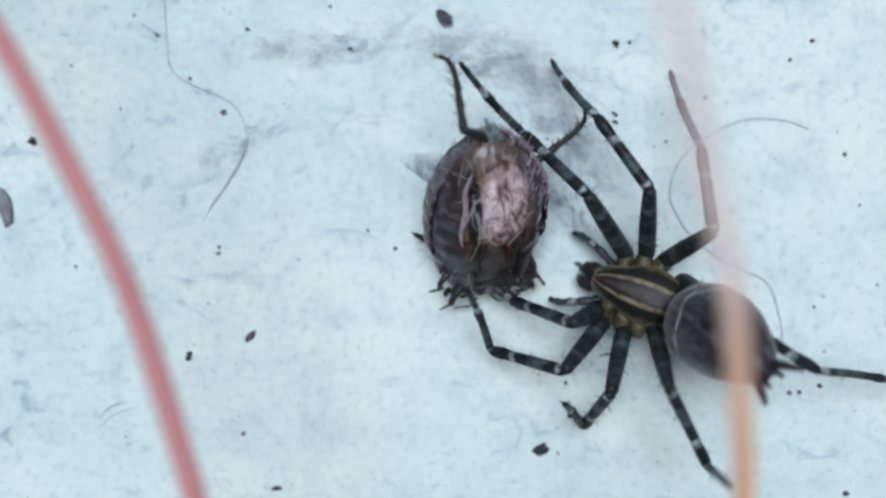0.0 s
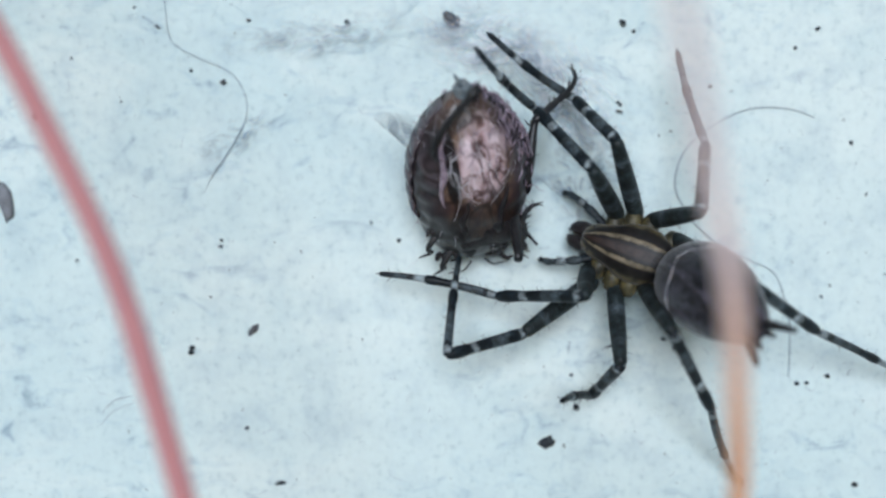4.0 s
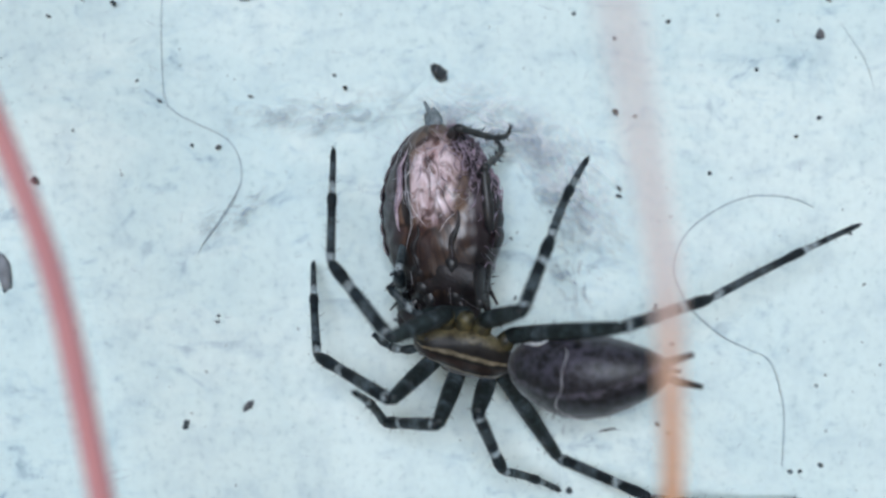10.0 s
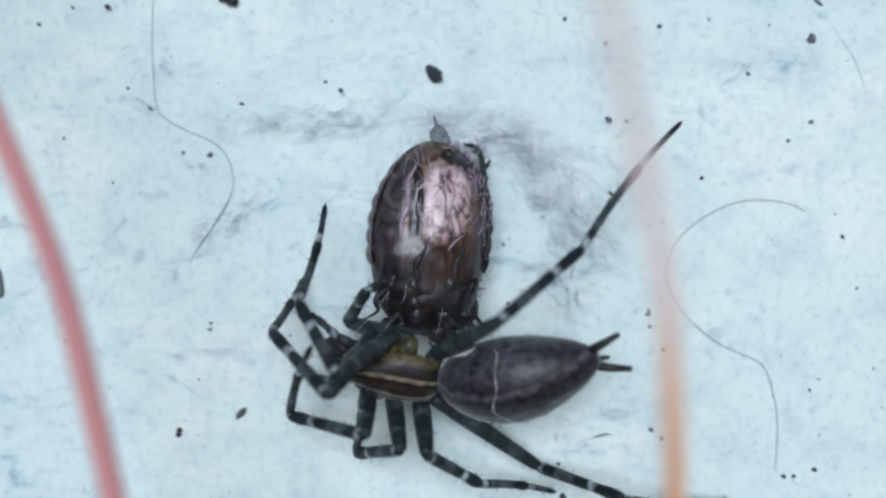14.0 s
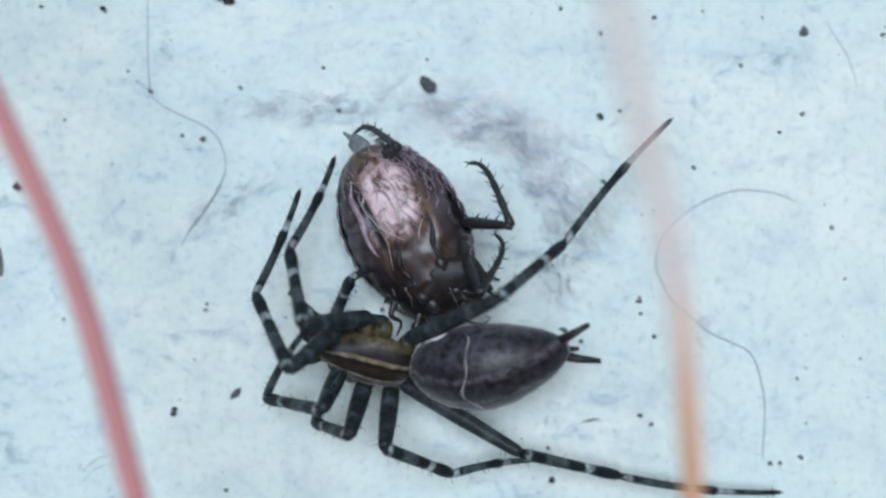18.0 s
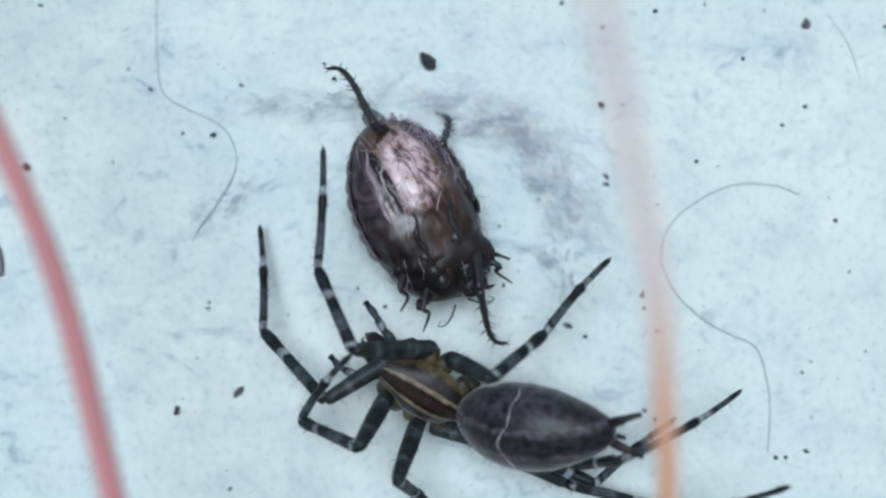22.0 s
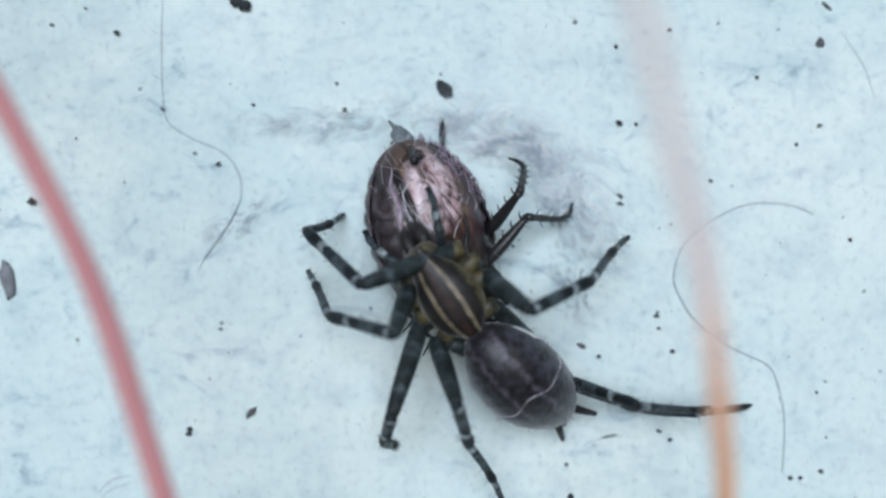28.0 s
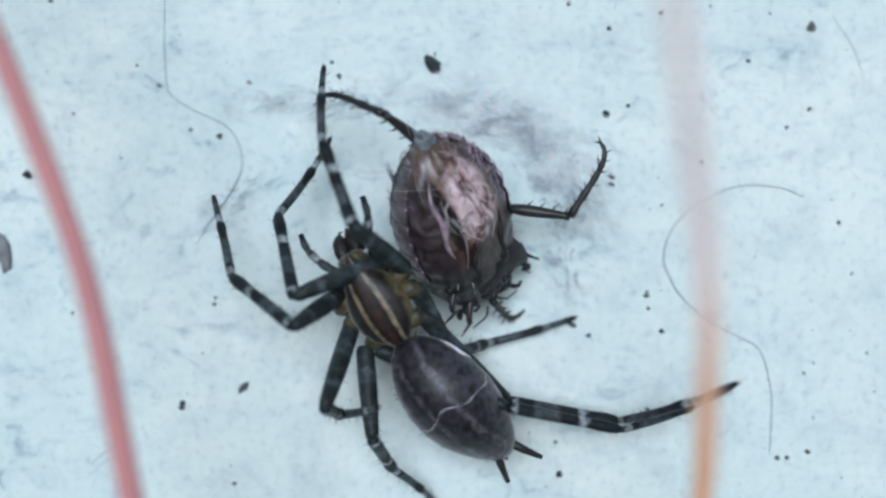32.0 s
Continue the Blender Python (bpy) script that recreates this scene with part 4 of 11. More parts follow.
specks = [grain((0.50, 0.32), 38, M_DIRT, 1, "black oval dropping caught in the silk"),
          grain((0.46, 0.33), 32, M_DIRT, 2, "large dark two-lobed dropping caught in the silk", 2),
          grain((0.20, 0.12), 35, M_DIRT, 3, "small dark crumb on the silk"),
          grain((0.14, 0.12), 0, M_DIRT, 4, "tiny black crumb on the silk"),
          grain((0.17, 0.09), -35, M_GREYDIRT, 5, "small grey crumb on the silk"),
          grain((0.18, 0.22), 10, M_DIRT, 6, "small black crumb on the silk"),
          grain((0.11, 0.11), 0, M_DIRT, 7, "tiny dark crumb on the silk")]
for i, (x, z, a, b, tilt, mat, label) in enumerate((
        (-13.24, 6.85, 0.09, 0.08, 0, M_DIRT, "small dark crumb stuck to the wall"),
        (-10.14, 9.44, 0.13, 0.07, 20, M_GREYDIRT, "small dark crumb stuck to the wall"),
        (11.35, -1.58, 0.09, 0.08, 0, M_DIRT, "small dark crumb stuck to the wall"),
        (11.42, -2.43, 0.1, 0.08, 0, M_DIRT, "small dark crumb stuck to the wall"),
        (6.53, -9.67, 0.1, 0.08, 0, M_DIRT, "small dark crumb stuck to the wall"),
        (-14.96, 9.2, 0.16, 0.07, 35, M_GREYDIRT, "small dark crumb stuck to the wall"),
        (-20.84, 13.68, 0.11, 0.09, 0, M_DIRT, "small dark crumb stuck to the wall"),
        (-11.87, -2.48, 0.11, 0.09, 0, M_GREYDIRT, "small dark crumb stuck to the wall"),
        (10.22, 8.43, 0.11, 0.09, 0, M_DIRT, "small dark crumb stuck to the wall"),
        (18.73, 7.36, 0.1, 0.08, 0, M_DIRT, "small dark crumb stuck to the wall"),
        (-5.72, 10.57, 0.1, 0.09, 0, M_DIRT, "small dark crumb stuck to the wall"),
        (-11.82, -2.16, 0.09, 0.08, 0, M_DIRT, "small dark crumb stuck to the wall"),
        (8.77, -8.17, 0.42, 0.05, -12, M_GREYDIRT, "thin dark splinter stuck to the wall"),
        (20.01, 12.76, 0.28, 0.22, 60, M_GREYDIRT, "grey-black crumb stuck to the wall"),
        (19.95, 8.35, 0.12, 0.1, 0, M_DIRT, "small dark crumb stuck to the wall"),
        (-10.24, -6.93, 0.34, 0.17, -50, M_GREYDIRT, "grey flat flake stuck to the wall"),
        (-13.57, -8.06, 0.16, 0.13, 0, M_DIRT, "small dark crumb stuck to the wall"),
        (6.75, -11.43, 0.16, 0.15, 0, M_DIRT, "black round crumb stuck to the wall"),
        (9.15, 12.55, 0.12, 0.1, 0, M_DIRT, "small dark crumb stuck to the wall"),
        (11.43, -7.89, 0.15, 0.1, 20, M_DIRT, "small dark crumb stuck to the wall"),
        (9.32, 4.22, 0.12, 0.09, 0, M_DIRT, "small dark crumb stuck to the wall"),
        (9.29, 4.67, 0.1, 0.07, 0, M_DIRT, "small dark crumb stuck to the wall"),
        (5.17, -13.2, 0.4, 0.3, -10, M_DIRT, "black lumpy dropping stuck to the wall"),
        (-23.18, 0.07, 0.42, 0.95, -15, M_PALEDIRT, "pale grey flake stuck to the wall"),
        (14.17, 5.41, 0.11, 0.1, 0, M_DIRT, "small dark crumb stuck to the wall"),
        (18.42, -10.37, 0.12, 0.1, 0, M_DIRT, "small dark crumb stuck to the wall"),
        (18.96, -10.37, 0.1, 0.09, 0, M_DIRT, "small dark crumb stuck to the wall"),
        (20.06, -10.04, 0.14, 0.1, 20, M_DIRT, "small dark crumb stuck to the wall"),
        (16.64, 10.91, 0.12, 0.08, 30, M_DIRT, "small dark crumb stuck to the wall"),
        (21.58, 2.28, 0.12, 0.08, 60, M_DIRT, "small dark crumb stuck to the wall"),
        (-10.68, -12.11, 0.12, 0.1, 0, M_GREYDIRT, "small dark crumb stuck to the wall"),
        (-8.95, -15.06, 0.26, 0.13, -10, M_DIRT, "small dark crumb stuck to the wall"),
        (21.38, -15.8, 0.16, 0.12, 0, M_DIRT, "small dark crumb stuck to the wall"),
        (-2.43, -2.37, 0.12, 0.1, 0, M_DIRT, "small dark crumb stuck to the wall"),
        (6.95, 13.85, 0.1, 0.1, 0, M_DIRT, "small dark crumb stuck to the wall"),
        (11.95, 13.43, 0.13, 0.09, 20, M_DIRT, "small dark crumb stuck to the wall"),
        (20.34, 14.71, 0.35, 0.07, 40, M_GREYDIRT, "thin grey splinter stuck to the wall"),
        (17.54, 15.29, 0.3, 0.14, -30, M_DIRT, "dark oval crumb stuck to the wall"),
        (24.24, 12.64, 0.12, 0.1, 0, M_DIRT, "small dark crumb stuck to the wall"),
        (11.3, -1.78, 0.14, 0.07, 0, M_DIRT, "small dark crumb stuck to the wall"),
        (12.15, -3.65, 0.13, 0.11, 0, M_DIRT, "small dark crumb stuck to the wall"),
        (12.01, -8.36, 0.13, 0.09, -20, M_DIRT, "small dark crumb stuck to the wall"),
        (7.31, -3.36, 0.22, 0.12, 20, M_GREYDIRT, "small dark crumb stuck to the wall"),
        (8.23, -3.93, 0.12, 0.12, 0, M_DIRT, "small dark crumb stuck to the wall"),
        (9.41, 4.56, 0.1, 0.09, 0, M_DIRT, "small dark crumb stuck to the wall"),
        (9.41, 4.17, 0.13, 0.08, 20, M_DIRT, "small dark crumb stuck to the wall"),
        (6.75, -11.34, 0.15, 0.13, 0, M_DIRT, "small dark crumb stuck to the wall"),
        (-13.51, -7.81, 0.14, 0.12, 0, M_DIRT, "small dark crumb stuck to the wall"),
        )):
    grain((a, b), tilt, mat, 40 + i, label).matrix_basis = mm(x, -0.08, z)


def hair(points, radius, label):
    bm = bmesh.new()
    pts = spline([(x, -0.12, z) for x, z in points], 8)
    tube(bm, pts, [radius * (1 - 0.5 * abs(2 * i / (len(pts) - 1) - 1)) for i in range(len(pts))], 5)
    return thing("fibre", bm, M_FIBRE, label, "fibre", "loose hairs on the wall")


strand = hair(((-15.05, 15.4), (-15.12, 13.2), (-15.08, 11.0), (-14.9, 9.14), (-14.35, 8.45), (-13.3, 7.88), (-11.95, 7.27), (-11.2, 6.5), (-10.84, 5.3), (-11.13, 4.1), (-11.95, 2.75), (-12.68, 1.82), (-13.22, 0.78)), 0.023, "long curling grey hair stuck to the wall")
hair(((19.7, 3.62), (18.6, 4.08), (17.2, 4.25), (16.0, 4.12), (14.8, 3.64), (13.5, 2.78), (12.6, 1.75), (12.2, 0.3), (12.55, -0.75), (13.2, -1.8), (14.8, -3.2), (16.1, -3.85), (17.4, -4.58), (17.98, -6.4), (18.12, -7.8), (18.0, -10.1)), 0.034, "long looping grey hair stuck to the wall")
strand_end = hair(((-10.88, 4.7), (-11.42, 3.62), (-12.2, 2.42), (-12.9, 1.45)), 0.034, "end of a curling grey hair")
hair(((-18.37, -11.15), (-17.61, -10.5), (-16.64, -10.28)), 0.022, "short curved grey hair")
hair(((8.14, -8.37), (8.74, -8.17), (9.49, -8.18)), 0.03, "short dark hair stuck to the wall")
hair(((4.34, 0.91), (5.24, 0.61), (5.69, 0.16)), 0.02, "short dark hair stuck to the wall")
hair(((6.46, -7.91), (6.37, -8.51)), 0.03, "short dark splinter hair")
hair(((21.11, 13.35), (22.3, 11.56), (22.89, 9.78)), 0.014, "thin faint grey hair")
hair(((-18.42, -11.79), (-17.68, -11.05), (-16.49, -10.6)), 0.018, "short curved grey hair")


def dust():
    """Grains and short fibres too many to count, thicker in drifts."""
    rng = random.Random(21)
    verts, faces = [], []

    def blob(x, z, a, b, t):
        k = len(verts)
        n = 6
        for i in range(n):
            w = 2 * math.pi * i / n
            u, v = a * math.cos(w) * rng.uniform(0.7, 1.2), b * math.sin(w) * rng.uniform(0.7, 1.2)
            verts.append(((x + u * math.cos(t) - v * math.sin(t)) / 1000, 0.00002, (z + u * math.sin(t) + v * math.cos(t)) / 1000))
        verts.append((x / 1000, -0.6 * min(a, b) / 1000 - 0.00002, z / 1000))
        for i in range(n):
            faces.append((k + i, k + (i + 1) % n, k + n))

    for _ in range(1100):
        x, z = rng.uniform(-36, 36), rng.uniform(-26, 26)
        d = noise.noise(Vector((x * 0.16, z * 0.16, 3.1)))
        if rng.random() > 0.45 + d:
            continue
        s = min(0.026 * math.exp(abs(rng.gauss(0, 0.7))), 0.10)
        blob(x, z, s * rng.uniform(1, 2.0), s, rng.uniform(0, 3.1))
    me = bpy.data.meshes.new("dust")
    me.from_pydata(verts, [], faces)
    me.materials.append(M_DIRT)
    tagged(new("dust", me), "fine dark dust grains stuck to the wall", "dust", kind="stuff")
    bm = bmesh.new()
    for _ in range(700):
        x, z = rng.uniform(-36, 36), rng.uniform(-26, 26)
        if noise.noise(Vector((x * 0.12, z * 0.12, 9.7))) < rng.uniform(-0.35, 0.25):
            continue
        t, ln, c = rng.uniform(0, 6.28), rng.uniform(0.2, 0.9), rng.gauss(0, 1.2)
        p = Vector((x, -0.03, z))
        pts = [p]
        for i in range(3):
            t += c * 0.5
            p = p + Vector((math.cos(t), -0.01, math.sin(t))) * ln / 3
            pts.append(p)
        tube(bm, pts, [0.006, 0.012, 0.012, 0.004], 3)
    thing("lint", bm, M_FIBRE, "short grey lint fibres stuck to the wall", "lint", kind="stuff")


def web_drift(label, spine, spread, count, length, seed):
    """A drift of fine silk along a line."""
    rng = random.Random(seed)
    bm = bmesh.new()
    pts = spline([(x, 0, z) for x, z in spine], 10)
    for _ in range(count // 3):
        k = rng.randrange(len(pts) - 1)
        d = (pts[k + 1] - pts[k]).normalized()
        p = pts[k] + Vector((rng.gauss(0, spread), -abs(rng.gauss(0.06, 0.08)) - 0.02, rng.gauss(0, spread)))
        t = math.atan2(d.z, d.x) + rng.gauss(0, 0.6)
        c = rng.gauss(0, 0.5)
        line = [p]
        ln = length * rng.uniform(0.4, 1.2)
        for _ in range(4):
            t += c * 0.4
            p = p + Vector((math.cos(t), 0, math.sin(t))) * ln / 4
            line.append(p)
        tube(bm, line, [0.003, 0.006, 0.008, 0.006, 0.002], 3)
    thing("silk_drift", bm, M_WEB, label, "spider silk", "silk on the wall", kind="stuff")


dust()
web_drift("lilac-grey silk drift above the prey", ((-1.51, 7.71), (0.28, 8.15), (2.36, 8), (4.44, 7.41), (6.23, 5.62), (7.71, 3.54)), 0.6, 300, 2, 1)
web_drift("faint silk drift beside the prey", ((-7.46, 7.71), (-5.68, 8.3), (-3.3, 8.6), (-1.51, 8.9)), 0.45, 110, 1.8, 2)
web_drift("faint silk drift along the wall", ((-13.41, 8.9), (-10.44, 10.09), (-8.06, 9.2), (-5.68, 8.6)), 0.5, 60, 1.8, 3)
web_drift("grey silk tuft at a loose hair", ((-11.63, 2.95), (-10.44, 3.1), (-9.25, 3.25)), 0.35, 50, 1, 4)
web_drift("torn silk strands beside the web", ((3.48, 6.9), (5.9, 5.09), (7.12, 2.98), (6.52, -0.05), (5.62, -1.86)), 0.6, 160, 1.6, 5)
web_drift("thin silk spread under the web", ((3.26, 8.16), (5.05, 6.96), (6.84, 4.57), (9.23, 2.77)), 0.7, 120, 1.6, 6)


def glide(rows, t):
    """The pose between rows at t, easing out of one and into the next."""
    if t <= rows[0][0]:
        return rows[0][1]
    for (a, m), (b, n) in zip(rows, rows[1:]):
        if t <= b:
            u = (t - a) / (b - a)
            u += 0.6 * (u * u * (3 - 2 * u) - u)
            q = m.to_quaternion().slerp(n.to_quaternion(), u)
            return Matrix.LocRotScale(m.translation.lerp(n.translation, u), q, None)
    return rows[-1][1]


TICKS = [i / 10 for i in range(321)]


def carry(ob, rows):
    """Key a thing at every tick between its rows."""
    walk(ob, [(t, glide(rows, t)) for t in TICKS])


def aim(along, up):
    """A turn whose x axis points along, with z as near to up as may be."""
    x = along.normalized()
    y = up.cross(x).normalized()
    return Matrix((x, y, x.cross(y))).transposed()


def stride(leg, lengths, body, femurs, tibias, feet, swing=((0, 0.0), (32, 0.0))):
    """Key a leg: the foot keeps its hold on the wall between rows, the joints stay closed while the body moves,
    and the hip swings fore and aft under the carapace."""
    keys = []
    for (t, f), (_, g), (_, h) in zip(femurs, tibias, feet):
        m = glide(body, t)
        ways, at = [], [(m @ f).translation]
        for k, n in zip((f, f @ g, f @ h), lengths):
            ways.append(((m @ k).to_3x3() @ Vector((1, 0, 0))).normalized())
            at.append(at[-1] + ways[-1] * n / 1000)
        keys.append((t, ways, at[3]))
    hip = femurs[0][1].translation
    up, made = None, ([], [], [])
    for t in TICKS:
        for (a, p, start), (b, q, end) in zip(keys, keys[1:]):
            if t <= b:
                break
        if (end - start).length < 0.004 and max(x.angle(y) for x, y in zip(p, q)) > 0.8:
            a = max(a, b - 0.25)
        u = max(0.0, (t - a) / (b - a))
        u += 0.6 * (u * u * (3 - 2 * u) - u)
        m = glide(body, t)
        foot, root = start.lerp(end, u), hip + Vector((float(np.interp(t, *zip(*swing))) / 1000, 0, 0))
        at = [m @ hip]
        for x, y, n in zip(p, q, lengths):
            at.append(at[-1] + x.slerp(y, u, x.lerp(y, u)).normalized() * n / 1000)
        for _ in range(10):
            at[3] = foot
            for i in (2, 1):
                at[i] = at[i + 1] + (at[i] - at[i + 1]).normalized() * lengths[i] / 1000
            at[0] = m @ root
            for i in (1, 2, 3):
                at[i] = at[i - 1] + (at[i] - at[i - 1]).normalized() * lengths[i - 1] / 1000
        turn = m.to_3x3().inverted()
        d = [turn @ (y - x) for x, y in zip(at, at[1:])]
        femur = aim(d[0], up or Vector((0.13, 0.1, 1)))
        up = femur.col[2].copy()
        back = femur.inverted()
        tibia, tip = aim(back @ d[1], Vector((0, 0.1, 1))), aim(back @ d[2], Vector((0, 0.1, 1)))
        made[0].append((t, Matrix.Translation(root) @ femur.to_4x4()))
        made[1].append((t, Matrix.Translation((lengths[0] / 1000, 0, 0)) @ tibia.to_4x4()))
        made[2].append((t, Matrix.Translation(Vector((lengths[0] / 1000, 0, 0)) + back @ d[1]) @ tip.to_4x4()))
    for ob, rows in zip(leg, made):
        walk(ob, rows)


def veil(label, x, z, length, width, tilt, mat, seed, off=0.25):
    """A slack film of silk stretched just off the wall."""
    bm = bmesh.new()
    nx, nz = 36, 16
    grid = []
    for i in range(nx + 1):
        u = 2 * i / nx - 1
        row = []
        for j in range(nz + 1):
            v = 2 * j / nz - 1
            bulge = 0.25 * noise.noise(Vector((u * 2.2, v * 1.6, seed))) - 0.1 * (1 - u * u)
            row.append(bm.verts.new(Vector((u * length / 2, bulge, v * width / 2 + 0.09 * width * math.sin(u * 2.4 + seed))) / 1000))
        grid.append(row)
    for i in range(nx):
        for j in range(nz):
            bm.faces.new((grid[i][j], grid[i + 1][j], grid[i + 1][j + 1], grid[i][j + 1]))
    film = thing("silk_veil", bm, mat, label, "spider silk", "silk on the wall", kind="stuff")
    film.matrix_basis = mm(x, -off - 0.35, z, 0, -tilt, 0)


veil("whitish silk film above the prey", 2.2, 8.0, 8.5, 4.2, -12, M_WHITEFILM, 1.0)
veil("lilac-grey silk film above the prey", 2.6, 7.9, 9.0, 3.4, -14, M_GREYFILM, 2.0, 0.4)
veil("whitish silk film beside the prey", 6.6, 5.2, 9.5, 4.4, -50, M_WHITEFILM, 3.0)
veil("lilac-grey silk film beside the prey", 6.4, 4.6, 10.5, 3.6, -52, M_GREYFILM, 4.0, 0.4)
veil("faint grey silk film along the wall", -6.5, 8.6, 11.0, 2.4, 6, M_GREYFILM, 5.0)
veil("faint grey silk film at a loose hair", -10.8, 3.4, 5.0, 1.8, 30, M_GREYFILM, 6.0)
veil("torn grey silk film below the web", 7.0, 0.3, 6.0, 3.0, -75, M_GREYFILM, 7.0)


def motions():
    body = [
        (0, mm(12.16, -4, -5.65, -82, -19.4, 157.2)), (1, mm(12.48, -4, -5.92, -81.4, -20.7, 156.8)), (1.4, mm(9.27, -4, -4.17, -86.7, -7, 154.6)),
        (1.5, mm(10.1, -4, -2.7, -87.2, -9, 155)), (1.7, mm(12.21, -4, -3.98, -88.8, -14.3, 156.4)), (2, mm(12.21, -4, -3.98, -88.8, -14.3, 156.4)), (3, mm(11.64, -4, -4.29, -80.4, -22.4, 156.1)),
        (5.5, mm(10.85, -4.5, -3.59, -83.7, -14.7, 156.7)), (5.62, mm(10.85, -4.5, -3.59, -83.7, -14.7, 156.7)), (5.8, mm(5.14, -5, -2, -120, 11.2, 180)),
        (6, mm(2.85, -5, -2.37, -135, -10.2, 180)), (6.6, mm(3.34, -5, -4.3, -135, -13.3, 180)), (7, mm(3.34, -5, -4.3, -135, -13.3, 180)),
        (7.5, mm(3.43, -5, -5.6, -135, -13.7, 180)), (8, mm(3.52, -5, -4.54, -135, -14.1, 180)), (9, mm(3.53, -5, -3.86, -135, -11.3, 180)), (10, mm(3.4, -5, -4.25, -135, -18.4, 180)),
        (11, mm(3.9, -5, -4.12, -135, -15.4, 180)), (12, mm(3.04, -5, -5.22, -130, -14.7, 180)), (12.65, mm(3.04, -5, -4.5, -130, -13, 180)),
        (13, mm(3.28, -5, -3.83, -130, -8.1, 180)), (13.5, mm(3.28, -5, -3.83, -130, -8.1, 180)), (14, mm(0.34, -5, -4.89, -128, -14.3, 180)), (16.5, mm(-0.42, -5, -4.81, -125, -15, 180)),
        (17, mm(-0.39, -5, -4.84, -125, -13, 180)), (17.5, mm(0.05, -5, -4.2, -125, -15, 180)), (18, mm(-0.66, -5, -5.09, -125, -17.2, 180)), (18.15, mm(-0.66, -5, -5.09, -125, -17.2, 180)),
        (18.5, mm(-1.64, -5, -5.17, -125, -19.9, 180)), (19, mm(-0.72, -5, -6.17, -128, -29, 180)), (20, mm(-0.4, -5, -4.53, -128, -17.2, 180)),
        (20.42, mm(-0.4, -5, -4.53, -128, -17.2, 180)), (20.5, mm(1.2, -5, -8.9, -125, -10, 180)), (20.68, mm(1.62, -5, -7.75, -115, -30.8, 180)),
        (21, mm(1.62, -5, -7.75, -115, -30.8, 180)), (22, mm(1.53, -5, -7.34, -115, -33.6, 180)), (23, mm(0.53, -5, -5.92, -128, -41.4, 180)),
        (24, mm(0.51, -5, -5.66, -128, -35.9, 180)), (25, mm(0.54, -5, -5.48, -128, -38.3, 180)), (27.5, mm(0.57, -5.5, -6.03, -128, -29.4, 180)),
        (27.65, mm(0.57, -5.5, -6.03, -128, -29.4, 180)), (27.92, mm(1.44, -7.5, -2.18, -102, -56.3, 180)), (28, mm(1.44, -7.5, -2.18, -102, -56.3, 180)),
        (29, mm(0.55, -7.5, -2.79, -105, -46.9, 180)), (29.42, mm(0.55, -7.5, -2.79, -105, -46.9, 180)), (29.6, mm(-0.06, -7.5, -2.49, -105, -43.5, 180)),
        (29.9, mm(-2.53, -6, -3.39, -120, -46.7, 180)), (30, mm(-2.53, -6, -3.39, -120, -46.7, 180)), (30.12, mm(-2.53, -6, -3.39, -120, -46.7, 180)),
        (30.5, mm(-3.2, -6, -2.83, -110, -36.1, 180)), (30.75, mm(-1, -7, -3.65, -105, -47.2, 180)), (31, mm(-1, -7, -3.65, -105, -47.2, 180)),
        (31.25, mm(-1, -7, -3.65, -105, -47.2, 180)), (31.75, mm(-1.59, -7, -3.86, -105, -58.7, 180)), (32, mm(-1.59, -7, -3.86, -105, -58.7, 180)),]
    carry(spider, body)
